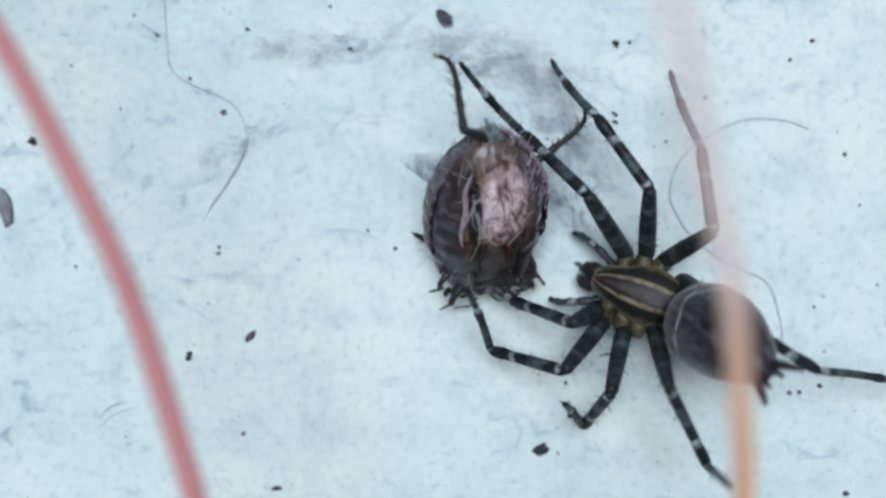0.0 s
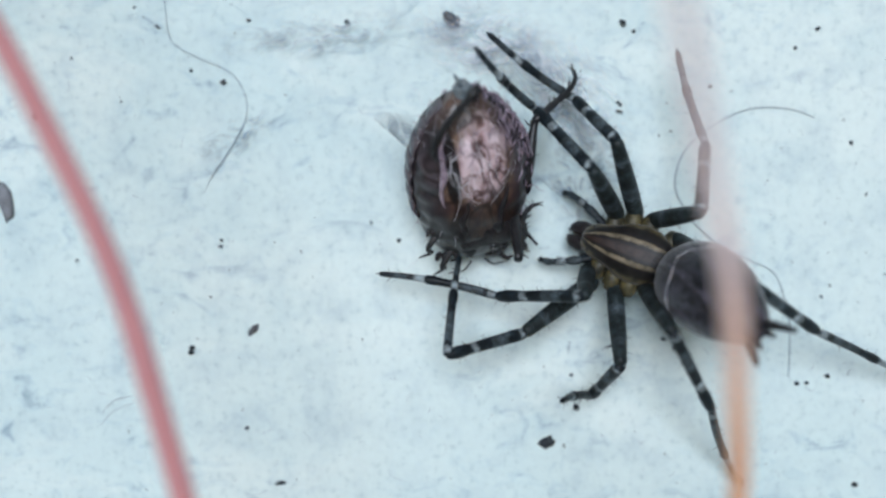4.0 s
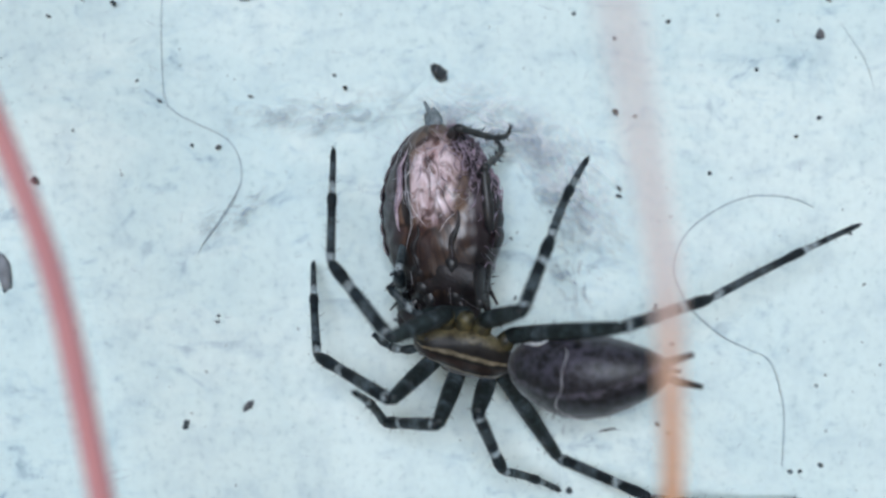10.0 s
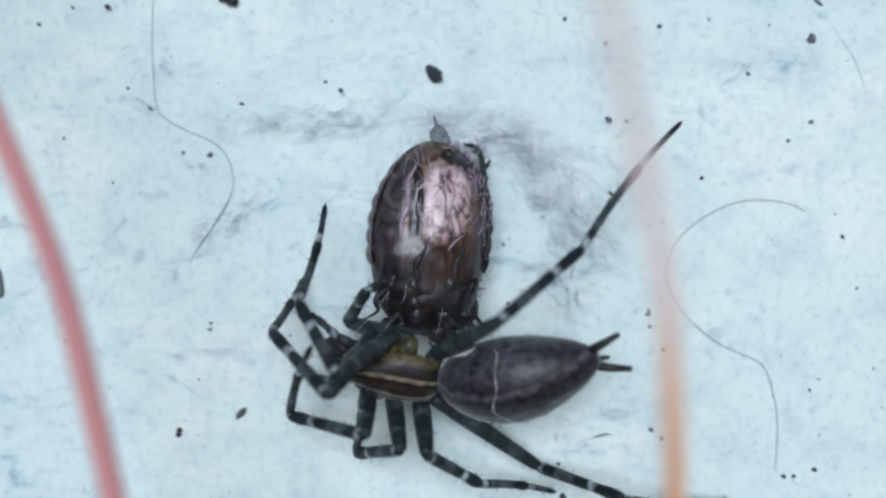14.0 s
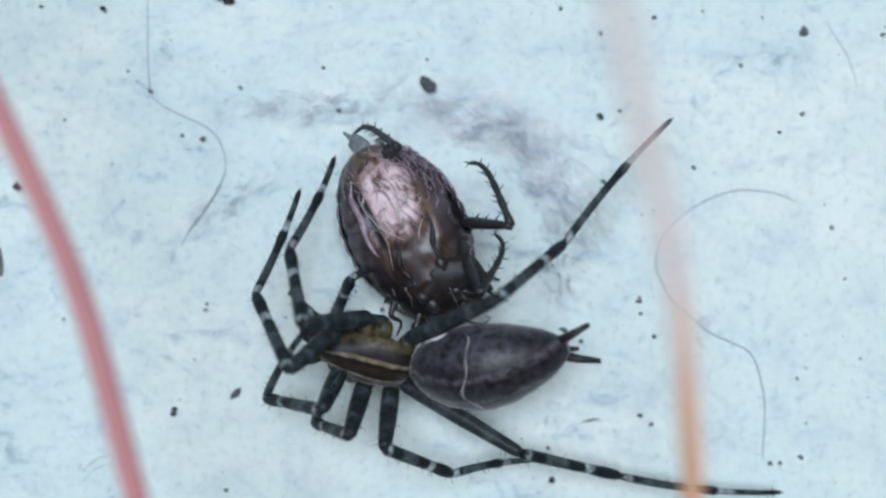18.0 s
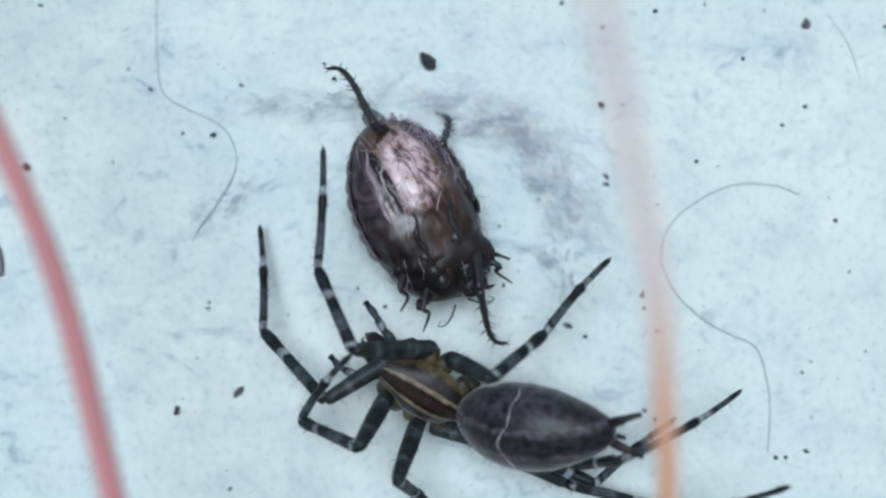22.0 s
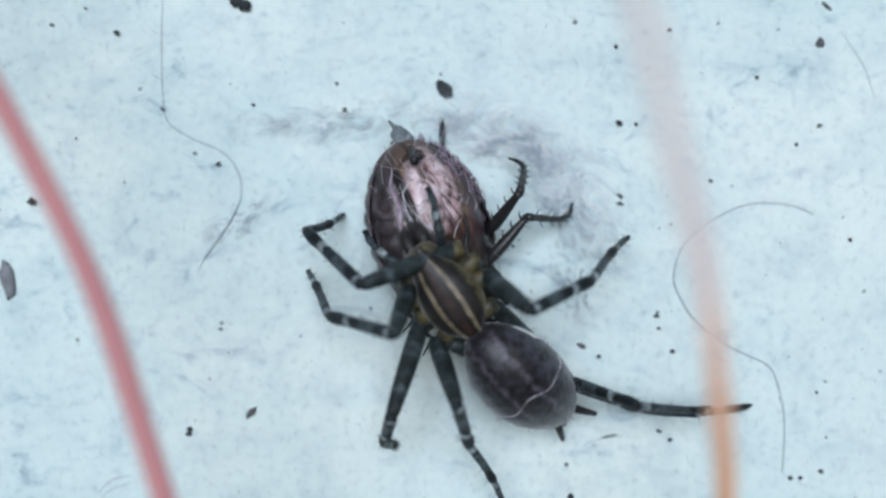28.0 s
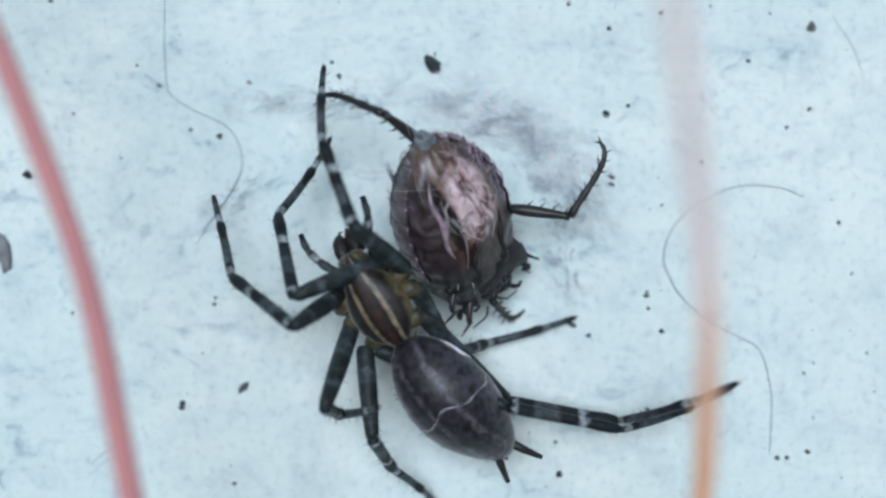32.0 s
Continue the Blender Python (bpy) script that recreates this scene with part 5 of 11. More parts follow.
    carry(abdomen, [
        (0, mm(0, 0, 0, 14, 44.6, -16.4)), (1, mm(0, 0, 0, 12.5, 43.2, -15.2)), (1.4, mm(0, 0, 0, 12.6, 26.8, -19.3)), (1.7, mm(0, 0, 0, 16.4, 45.7, -16.8)),
        (2, mm(0, 0, 0, 16.4, 45.7, -16.8)), (3, mm(0, 0, 0, 13.4, 41.4, -17)), (5.5, mm(0, 0, 0, 16.6, 41.9, -20.4)), (5.62, mm(0, 0, 0, 16.6, 41.9, -20.4)),
        (5.8, mm(0, 0, 0, 0, 40.1, -25.1)), (6, mm(0, 0, 0, 0, 17.6, 19.1)), (6.6, mm(0, 0, 0, 0, 7, 28.3)), (7, mm(0, 0, 0, 0, 7, 28.3)),
        (8, mm(0, 0, 0, 0, -1.5, 26.1)), (9, mm(0, 0, 0, 0, 7.6, 25.9)), (10, mm(0, 0, 0, 0, 6.7, 32.7)), (11, mm(0, 0, 0, 0, 3.2, 29.8)),
        (12, mm(0, 0, 0, 0, 9.1, 30.6)), (12.65, mm(0, 0, 0, 0, 9.1, 30.6)), (13, mm(0, 0, 0, 0, 15.9, 31.9)), (13.5, mm(0, 0, 0, 0, 15.9, 31.9)), (14, mm(0, 0, 0, 0, 0.3, 32.6)),
        (16.5, mm(0, 0, 0, 0, 1.8, 31.2)), (17, mm(0, 0, 0, 0, 4.3, 31)), (18, mm(0, 0, 0, 0, 0.1, 33.4)), (18.15, mm(0, 0, 0, 0, 0.1, 33.4)),
        (18.5, mm(0, 0, 0, 0, 10.1, 34.2)), (19, mm(0, 0, 0, 0, -1.6, 37.6)), (20, mm(0, 0, 0, 0, 3.1, 33.6)), (20.42, mm(0, 0, 0, 0, 3.1, 33.6)),
        (20.5, mm(0, 0, 0, 0, 8.4, 27.9)), (20.68, mm(0, 0, 0, 0, 14.2, 38)), (21, mm(0, 0, 0, 0, 14.2, 38)), (22, mm(0, 0, 0, 0, 12.2, 37.7)),
        (23, mm(0, 0, 0, 0, 5.2, 39.8)), (24, mm(0, 0, 0, 0, 10.2, 34.6)), (25, mm(0, 0, 0, 0, 8.6, 36.3)), (27.5, mm(0, 0, 0, 0, 14.3, 29.3)),
        (27.65, mm(0, 0, 0, 0, 14.3, 29.3)), (27.92, mm(0, 0, 0, 2.7, -37.8, 4.3)), (28, mm(0, 0, 0, 2.7, -37.8, 4.3)), (29, mm(0, 0, 0, 2.5, -34.9, -2.2)),
        (29.42, mm(0, 0, 0, 2.5, -34.9, -2.2)), (29.6, mm(0, 0, 0, 0, -20.6, -3.4)), (29.9, mm(0, 0, 0, 2.9, -22.7, -0.7)), (30, mm(0, 0, 0, 2.9, -22.7, -0.7)),
        (30.12, mm(0, 0, 0, 2.9, -22.7, -0.7)), (30.5, mm(0, 0, 0, 1.5, -25.6, -2.6)), (30.75, mm(0, 0, 0, 0.2, -28.5, -4.6)), (31, mm(0, 0, 0, 0.2, -28.5, -4.6)),
        (31.25, mm(0, 0, 0, 0.2, -28.5, -4.6)), (31.75, mm(0, 0, 0, 0.1, -18.4, 7.8)), (32, mm(0, 0, 0, 0.1, -18.4, 7.8)),])
    stride(legs[0], LEG_LENGTHS["1"], body, [
        (0, mm(3.75, -1.55, -0.45, 20.6, -57.3, -47.1)), (1, mm(3.75, -1.55, -0.45, 19.9, -65.7, -39.1)), (1.4, mm(3.75, -1.55, -0.45, -110.1, -64.6, -149.5)),
        (1.7, mm(3.75, -1.55, -0.45, 56.4, -70.7, -84.7)), (2, mm(3.75, -1.55, -0.45, 56.4, -70.7, -84.7)), (3, mm(3.75, -1.55, -0.45, 32.5, -72.5, -55.1)),
        (5.5, mm(3.75, -1.55, -0.45, 55.5, -74, -88.7)), (5.62, mm(3.75, -1.55, -0.45, 55.5, -74, -88.7)), (5.8, mm(3.75, -1.55, -0.45, -176.9, 67, 80.7)),
        (6, mm(3.75, -1.55, -0.45, 97, -57.3, -47.8)), (6.6, mm(3.75, -1.55, -0.45, 64.3, -38.5, -46.3)), (7, mm(3.75, -1.55, -0.45, 64.3, -38.5, -46.3)),
        (8, mm(3.75, -1.55, -0.45, 84.3, -54.3, -38.3)), (9, mm(3.75, -1.55, -0.45, 83.7, -52.1, -42.4)), (10, mm(3.75, -1.55, -0.45, 88.8, -55.9, -41.2)),
        (11, mm(3.75, -1.55, -0.45, 77.8, -50.1, -37.9)), (12, mm(3.75, -1.55, -0.45, 50.7, -57.7, 11.3)), (12.65, mm(3.75, -1.55, -0.45, 93.6, -67.5, -33.3)),
        (13, mm(3.75, -1.55, -0.45, 93.6, -67.5, -33.3)), (13.5, mm(3.75, -1.55, -0.45, 93.6, -67.5, -33.3)), (14, mm(3.75, -1.55, -0.45, 94.5, -75.8, -23.4)), (16.5, mm(3.75, -1.55, -0.45, 77.3, -73.1, -11.8)),
        (17, mm(3.75, -1.55, -0.45, 77, -72.7, -12.1)), (18, mm(3.75, -1.55, -0.45, 66.5, -71.4, -1.2)), (18.15, mm(3.75, -1.55, -0.45, 66.5, -71.4, -1.2)),
        (18.5, mm(3.75, -1.55, -0.45, 20.4, -61.6, 57.9)), (19, mm(3.75, -1.55, -0.45, 7.2, -48.3, 78.4)), (20, mm(3.75, -1.55, -0.45, 56.6, -82.8, 25.9)),
        (20.42, mm(3.75, -1.55, -0.45, 56.6, -82.8, 25.9)), (20.5, mm(3.75, -1.55, -0.45, 66.3, -55.4, -32.3)), (20.68, mm(3.75, -1.55, -0.45, 13.6, -30.8, 56.6)),
        (21, mm(3.75, -1.55, -0.45, 13.6, -30.8, 56.6)), (22, mm(3.75, -1.55, -0.45, 11.7, -30.9, 61.7)), (23, mm(3.75, -1.55, -0.45, 13.4, -44.4, 68.1)),
        (24, mm(3.75, -1.55, -0.45, 25.2, -59.2, 51.4)), (25, mm(3.75, -1.55, -0.45, 22.4, -57.3, 55.3)), (27.5, mm(3.75, -1.55, -0.45, 60.7, -64.8, 0.9)),
        (27.65, mm(3.75, -1.55, -0.45, 60.7, -64.8, 0.9)), (27.92, mm(3.75, -1.55, -0.45, 3.2, -34.7, 75.6)), (28, mm(3.75, -1.55, -0.45, 3.2, -34.7, 75.6)),
        (29, mm(3.75, -1.55, -0.45, 7.2, -40.8, 64.5)), (29.42, mm(3.75, -1.55, -0.45, 7.2, -40.8, 64.5)), (29.6, mm(3.75, -1.55, -0.45, 2.4, -54, 82.9)),
        (29.9, mm(3.75, -1.55, -0.45, -13, -72.8, 109.1)), (30, mm(3.75, -1.55, -0.45, -13, -72.8, 109.1)), (30.12, mm(3.75, -1.55, -0.45, -13, -72.8, 109.1)),
        (30.5, mm(3.75, -1.55, -0.45, 6.4, -62.1, 76.1)), (30.75, mm(3.75, -1.55, -0.45, 6.6, -47.7, 68.4)), (31, mm(3.75, -1.55, -0.45, 6.6, -47.7, 68.4)),
        (31.25, mm(3.75, -1.55, -0.45, 6.6, -47.7, 68.4)), (31.75, mm(3.75, -1.55, -0.45, 2.7, -38.8, 80.3)), (32, mm(3.75, -1.55, -0.45, 2.7, -38.8, 80.3)),], [
        (0, mm(5.18, 0, 0, 7.4, 69.4, 9.9)), (1, mm(5.18, 0, 0, -10.4, 70.8, -13)), (1.4, mm(5.18, 0, 0, -113.1, -48.7, -69.2)),
        (1.7, mm(5.18, 0, 0, -125.9, 84.7, -128.3)), (2, mm(5.18, 0, 0, -125.9, 84.7, -128.3)), (3, mm(5.18, 0, 0, -132.2, 85.2, -134.7)),
        (5.5, mm(5.18, 0, 0, 175.9, 85.9, 176.1)), (5.62, mm(5.18, 0, 0, 175.9, 85.9, 176.1)), (5.8, mm(5.18, 0, 0, -149.4, -39.1, 157.3)),
        (6, mm(5.18, 0, 0, -63.2, 10.6, -114.6)), (6.6, mm(5.18, 0, 0, -69.2, 44.5, -96.8)), (7, mm(5.18, 0, 0, -69.2, 44.5, -96.8)),
        (8, mm(5.18, 0, 0, -66.2, 30.3, -108.7)), (9, mm(5.18, 0, 0, -67.5, 29.4, -106.5)), (10, mm(5.18, 0, 0, -68.3, 31.9, -106.8)),
        (11, mm(5.18, 0, 0, -65.7, 36.4, -101.4)), (12, mm(5.18, 0, 0, -41.7, 32.5, -97.9)), (12.65, mm(5.18, 0, 0, -66, 23.3, -122.2)),
        (13, mm(5.18, 0, 0, -66, 23.3, -122.2)), (13.5, mm(5.18, 0, 0, -66, 23.3, -122.2)), (14, mm(5.18, 0, 0, -59.6, 17.7, -124.9)), (16.5, mm(5.18, 0, 0, -54.5, 11, -125.5)),
        (17, mm(5.18, 0, 0, -53.8, 9.1, -124.1)), (18, mm(5.18, 0, 0, -53.2, 16.6, -127.2)), (18.15, mm(5.18, 0, 0, -53.2, 16.6, -127.2)),
        (18.5, mm(5.18, 0, 0, -28.7, 21.7, -128.6)), (19, mm(5.18, 0, 0, -12.9, 33.8, -87.7)), (20, mm(5.18, 0, 0, -50.8, 15.4, -111.2)),
        (20.42, mm(5.18, 0, 0, -50.8, 15.4, -111.2)), (20.5, mm(5.18, 0, 0, -59.9, 25.5, -88)), (20.68, mm(5.18, 0, 0, -9.9, 25.6, -78.7)),
        (21, mm(5.18, 0, 0, -9.9, 25.6, -78.7)), (22, mm(5.18, 0, 0, -9.1, 25, -80.3)), (23, mm(5.18, 0, 0, -9, 28.4, -78.6)),
        (24, mm(5.18, 0, 0, -30.6, 35.8, -90.9)), (25, mm(5.18, 0, 0, -27.8, 37.1, -88.7)), (27.5, mm(5.18, 0, 0, -56.6, 40, -100.3)),
        (27.65, mm(5.18, 0, 0, -56.6, 40, -100.3)), (27.92, mm(5.18, 0, 0, -30.6, 47.3, -83.2)), (28, mm(5.18, 0, 0, -30.6, 47.3, -83.2)),
        (29, mm(5.18, 0, 0, -36.1, 42.8, -96)), (29.42, mm(5.18, 0, 0, -36.1, 42.8, -96)), (29.6, mm(5.18, 0, 0, -41.8, 19.7, -98.7)),
        (29.9, mm(5.18, 0, 0, -43.3, 5.5, -105.6)), (30, mm(5.18, 0, 0, -43.3, 5.5, -105.6)), (30.12, mm(5.18, 0, 0, -43.3, 5.5, -105.6)),
        (30.5, mm(5.18, 0, 0, -42.1, 8.8, -112.3)), (30.75, mm(5.18, 0, 0, -40.6, 32, -115.3)), (31, mm(5.18, 0, 0, -40.6, 32, -115.3)),
        (31.25, mm(5.18, 0, 0, -40.6, 32, -115.3)), (31.75, mm(5.18, 0, 0, -28.3, 31.4, -112)), (32, mm(5.18, 0, 0, -28.3, 31.4, -112)),], [
        (0, mm(6.94, 0.31, -4.76, 6.1, -4, 6.8)), (1, mm(6.81, -0.38, -4.8, 2.5, 66.3, 3.3)), (1.4, mm(6.37, -3.14, 3.83, -75.1, -49.8, -118.5)),
        (1.7, mm(4.89, -0.37, -5.07, 21.1, 54, 24)), (2, mm(4.89, -0.37, -5.07, 21.1, 54, 24)), (3, mm(4.88, -0.3, -5.07, 9, 7.2, 7.5)),
        (5.5, mm(4.81, 0.02, -5.08, 16.3, 4.2, 10)), (5.62, mm(4.81, 0.02, -5.08, 16.3, 4.2, 10)), (5.8, mm(1.53, 1.52, 3.21, -30.3, -43.5, 19.4)),
        (6, mm(3.1, -4.55, -0.93, -43.3, -12.4, -139.2)), (6.6, mm(4.75, -3.6, -3.57, -64.8, 22, -121.3)), (7, mm(4.75, -3.6, -3.57, -64.8, 22, -121.3)),
        (8, mm(3.77, -4.16, -2.57, -56, -21.2, -96.8)), (9, mm(3.91, -4.25, -2.5, -54.1, 2.6, -125.5)), (10, mm(3.93, -4.13, -2.69, -53.6, -1.1, -120.1)),
        (11, mm(4.37, -4.02, -3.02, -55.3, 9.6, -119.4)), (12, mm(4.59, -4.25, -2.74, -31, 3.1, -124.5)), (12.65, mm(2.69, -3.96, -2.01, -36.7, 3.1, -154)),
        (13, mm(2.69, -3.96, -2.01, -36.7, 3.1, -154)), (13.5, mm(2.69, -3.96, -2.01, -36.7, 3.1, -154)), (14, mm(2.4, -3.98, -1.55, -14.7, 11.2, -172.7)), (16.5, mm(2.28, -4.07, -0.97, -22.8, -19, -156.1)),
        (17, mm(2.36, -4.16, -0.8, -21.2, -20.5, -157.5)), (18, mm(2.23, -3.88, -1.46, -23.5, -20.1, -152.6)), (18.15, mm(2.23, -3.88, -1.46, -23.5, -20.1, -152.6)),
        (18.5, mm(2.23, -3.7, -1.88, -12.8, 0.9, -156.3)), (19, mm(5.34, -4.22, -2.83, -7.3, -8.6, -137.6)), (20, mm(3.4, -4.57, -1.35, -29.8, -4.8, -146.8)),
        (20.42, mm(3.4, -4.57, -1.35, -29.8, -4.8, -146.8)), (20.5, mm(5.34, -4.59, -2.19, -56.2, -10.4, -102.8)), (20.68, mm(6.07, -4.5, -2.2, -8.8, 18.4, -118.7)),
        (21, mm(6.07, -4.5, -2.2, -8.8, 18.4, -118.7)), (22, mm(5.95, -4.55, -2.15, -8.4, 25, -119.5)), (23, mm(6.06, -4.39, -2.42, -8.2, -54.6, -138.1)),
        (24, mm(5.11, -4.13, -2.97, -25.2, 34, -142.5)), (25, mm(5.27, -4.06, -3.07, -36.5, -66.6, -110.6)), (27.5, mm(4.48, -3.83, -3.27, -48.4, 27.5, -145.5)),
        (27.65, mm(4.48, -3.83, -3.27, -48.4, 27.5, -145.5)), (27.92, mm(5.59, -3.42, -3.74, -65.2, 51.2, -174.3)),
        (28, mm(5.59, -3.42, -3.74, -65.2, 51.2, -174.3)), (29, mm(4.78, -3.71, -3.45, -9, 34, -170.2)), (29.42, mm(4.78, -3.71, -3.45, -9, 34, -170.2)),
        (29.6, mm(4.45, -4.74, -1.71, -17.6, 18.2, -164)), (29.9, mm(3.82, -4.88, -0.49, 1.3, 1.6, 178.7)), (30, mm(3.82, -4.88, -0.49, 1.3, 1.6, 178.7)),
        (30.12, mm(3.82, -4.88, -0.49, 1.3, 1.6, 178.7)), (30.5, mm(3.26, -4.65, -0.78, -5.4, -12.5, -173.1)), (30.75, mm(3.33, -3.9, -2.7, -4.2, 8.5, -174.4)),
        (31, mm(3.33, -3.9, -2.7, -4.2, 8.5, -174.4)), (31.25, mm(3.33, -3.9, -2.7, -4.2, 8.5, -174.4)), (31.75, mm(3.55, -4.03, -2.65, -15.8, 19.9, -148.9)),
        (32, mm(3.55, -4.03, -2.65, -15.8, 19.9, -148.9)),])
    stride(legs[1], LEG_LENGTHS["2"], body, [
        (0, mm(2.85, -1.9, -0.45, 33.5, -54.1, -88.5)), (1, mm(2.85, -1.9, -0.45, 31.6, -53.1, -83.1)), (1.4, mm(2.85, -1.9, -0.45, 35.3, -43.8, -103.7)),
        (1.7, mm(2.85, -1.9, -0.45, 51.6, -63.2, -97.7)), (2, mm(2.85, -1.9, -0.45, 51.6, -63.2, -97.7)), (3, mm(2.85, -1.9, -0.45, 26.5, -56.1, -62.1)),
        (5.5, mm(2.85, -1.9, -0.45, 25.4, -42.6, -71.2)), (5.62, mm(2.85, -1.9, -0.45, 25.4, -42.6, -71.2)), (5.8, mm(2.85, -1.9, -0.45, -168.8, -54.2, -115.6)),
        (6, mm(2.85, -1.9, -0.45, 169.1, 33.7, 89.2)), (6.6, mm(2.85, -1.9, -0.45, 54.6, -33.7, -60.5)), (7, mm(2.85, -1.9, -0.45, 54.6, -33.7, -60.5)),
        (8, mm(2.85, -1.9, -0.45, 47.7, 27.8, 57.1)), (9, mm(2.85, -1.9, -0.45, 60.3, 36, 55.1)), (10, mm(2.85, -1.9, -0.45, 45.7, 22.7, 50.1)),
        (11, mm(2.85, -1.9, -0.45, 47.5, 22.9, 45.2)), (12, mm(2.85, -1.9, -0.45, 41.7, 27.2, 51.1)), (12.65, mm(2.85, -1.9, -0.45, 39.8, 30.7, 61.3)),
        (13, mm(2.85, -1.9, -0.45, 39.8, 30.7, 61.3)), (13.5, mm(2.85, -1.9, -0.45, 39.8, 30.7, 61.3)), (14, mm(2.85, -1.9, -0.45, 82.9, -65, -28.5)), (16.5, mm(2.85, -1.9, -0.45, 57.4, -48.2, -35.2)),
        (17, mm(2.85, -1.9, -0.45, 58.3, -48.7, -36)), (18, mm(2.85, -1.9, -0.45, 61.7, -52, -32.8)), (18.15, mm(2.85, -1.9, -0.45, 61.7, -52, -32.8)),
        (18.5, mm(2.85, -1.9, -0.45, 29.7, -59.6, 42.1)), (19, mm(2.85, -1.9, -0.45, 30, -59.7, 44)), (20, mm(2.85, -1.9, -0.45, 86.6, -61.2, -40.7)),
        (20.42, mm(2.85, -1.9, -0.45, 86.6, -61.2, -40.7)), (20.5, mm(2.85, -1.9, -0.45, 39.9, -33.9, 0.9)), (20.68, mm(2.85, -1.9, -0.45, 31.6, -50.2, 15.1)),
        (21, mm(2.85, -1.9, -0.45, 31.6, -50.2, 15.1)), (22, mm(2.85, -1.9, -0.45, 34.4, -49.9, 5.5)), (23, mm(2.85, -1.9, -0.45, 62.4, -57.5, -11.9)),
        (24, mm(2.85, -1.9, -0.45, 63.3, -49.6, -31.8)), (25, mm(2.85, -1.9, -0.45, 57.6, -46.5, -24.9)), (27.5, mm(2.85, -1.9, -0.45, 73.8, -54.3, -40.3)),
        (27.65, mm(2.85, -1.9, -0.45, 73.8, -54.3, -40.3)), (27.92, mm(2.85, -1.9, -0.45, -12, 51.6, 109.6)), (28, mm(2.85, -1.9, -0.45, -12, 51.6, 109.6)),
        (29, mm(2.85, -1.9, -0.45, -12, 51.6, 109.6)), (29.42, mm(2.85, -1.9, -0.45, -12, 51.6, 109.6)), (29.6, mm(2.85, -1.9, -0.45, 6, 52, 80.8)),
        (29.9, mm(2.85, -1.9, -0.45, 72.1, -68.2, -21.8)), (30, mm(2.85, -1.9, -0.45, 72.1, -68.2, -21.8)), (30.12, mm(2.85, -1.9, -0.45, 72.1, -68.2, -21.8)),
        (30.5, mm(2.85, -1.9, -0.45, 38, -70.6, 18.6)), (30.75, mm(2.85, -1.9, -0.45, 29.9, -69, 19)), (31, mm(2.85, -1.9, -0.45, 29.9, -69, 19)),
        (31.25, mm(2.85, -1.9, -0.45, 29.9, -69, 19)), (31.75, mm(2.85, -1.9, -0.45, 25.2, -54.5, -3.4)), (32, mm(2.85, -1.9, -0.45, 25.2, -54.5, -3.4)),], [
        (0, mm(4.99, 0, 0, 32, 50.8, 44.2)), (1, mm(4.99, 0, 0, 26.4, 44.6, 38.1)), (1.4, mm(4.99, 0, 0, 79.2, 69.3, 100.8)), (1.7, mm(4.99, 0, 0, 38, 59.8, 44.1)),
        (2, mm(4.99, 0, 0, 38, 59.8, 44.1)), (3, mm(4.99, 0, 0, 96.7, 84.2, 103.1)), (5.5, mm(4.99, 0, 0, 30.8, 68.7, 46.5)),
        (5.62, mm(4.99, 0, 0, 30.8, 68.7, 46.5)), (5.8, mm(4.99, 0, 0, -32.1, -50.2, -170.2)), (6, mm(4.99, 0, 0, -156.5, -15.7, 166)),
        (6.6, mm(4.99, 0, 0, -109.9, 40.7, -147.7)), (7, mm(4.99, 0, 0, -109.9, 40.7, -147.7)), (8, mm(4.99, 0, 0, 69, -23.9, -142.8)),
        (9, mm(4.99, 0, 0, 84.3, -28.6, -149.5)), (10, mm(4.99, 0, 0, 68.5, -33.8, -142.8)), (11, mm(4.99, 0, 0, 66.4, -36.5, -138.7)),
        (12, mm(4.99, 0, 0, 61.3, -26.2, -142.6)), (12.65, mm(4.99, 0, 0, 56.2, -16.3, -155.9)), (13, mm(4.99, 0, 0, 56.2, -16.3, -155.9)),
        (13.5, mm(4.99, 0, 0, 56.2, -16.3, -155.9)), (14, mm(4.99, 0, 0, -61.1, 16.7, -117.8)), (16.5, mm(4.99, 0, 0, -66.8, 29.4, -112.2)), (17, mm(4.99, 0, 0, -64.4, 25.7, -107.4)),
        (18, mm(4.99, 0, 0, -68.4, 29, -116.7)), (18.15, mm(4.99, 0, 0, -68.4, 29, -116.7)), (18.5, mm(4.99, 0, 0, -31.1, 15.3, -114.8)),
        (19, mm(4.99, 0, 0, -30.1, 22.5, -105.4)), (20, mm(4.99, 0, 0, -70.4, 26, -108.3)), (20.42, mm(4.99, 0, 0, -70.4, 26, -108.3)),
        (20.5, mm(4.99, 0, 0, -65, 68.9, -106.8)), (20.68, mm(4.99, 0, 0, -45.5, 38.1, -89.7)), (21, mm(4.99, 0, 0, -45.5, 38.1, -89.7)),
        (22, mm(4.99, 0, 0, -45.1, 34.4, -83.1)), (23, mm(4.99, 0, 0, -48.3, 20.2, -86.7)), (24, mm(4.99, 0, 0, -60.5, 34.3, -93.3)),
        (25, mm(4.99, 0, 0, -58.1, 39.4, -95.5)), (27.5, mm(4.99, 0, 0, -86.3, 43.6, -120.6)), (27.65, mm(4.99, 0, 0, -86.3, 43.6, -120.6)),
        (27.92, mm(4.99, 0, 0, 99.5, 58.4, -62.7)), (28, mm(4.99, 0, 0, 99.5, 58.4, -62.7)), (29, mm(4.99, 0, 0, 99.5, 58.4, -62.7)),
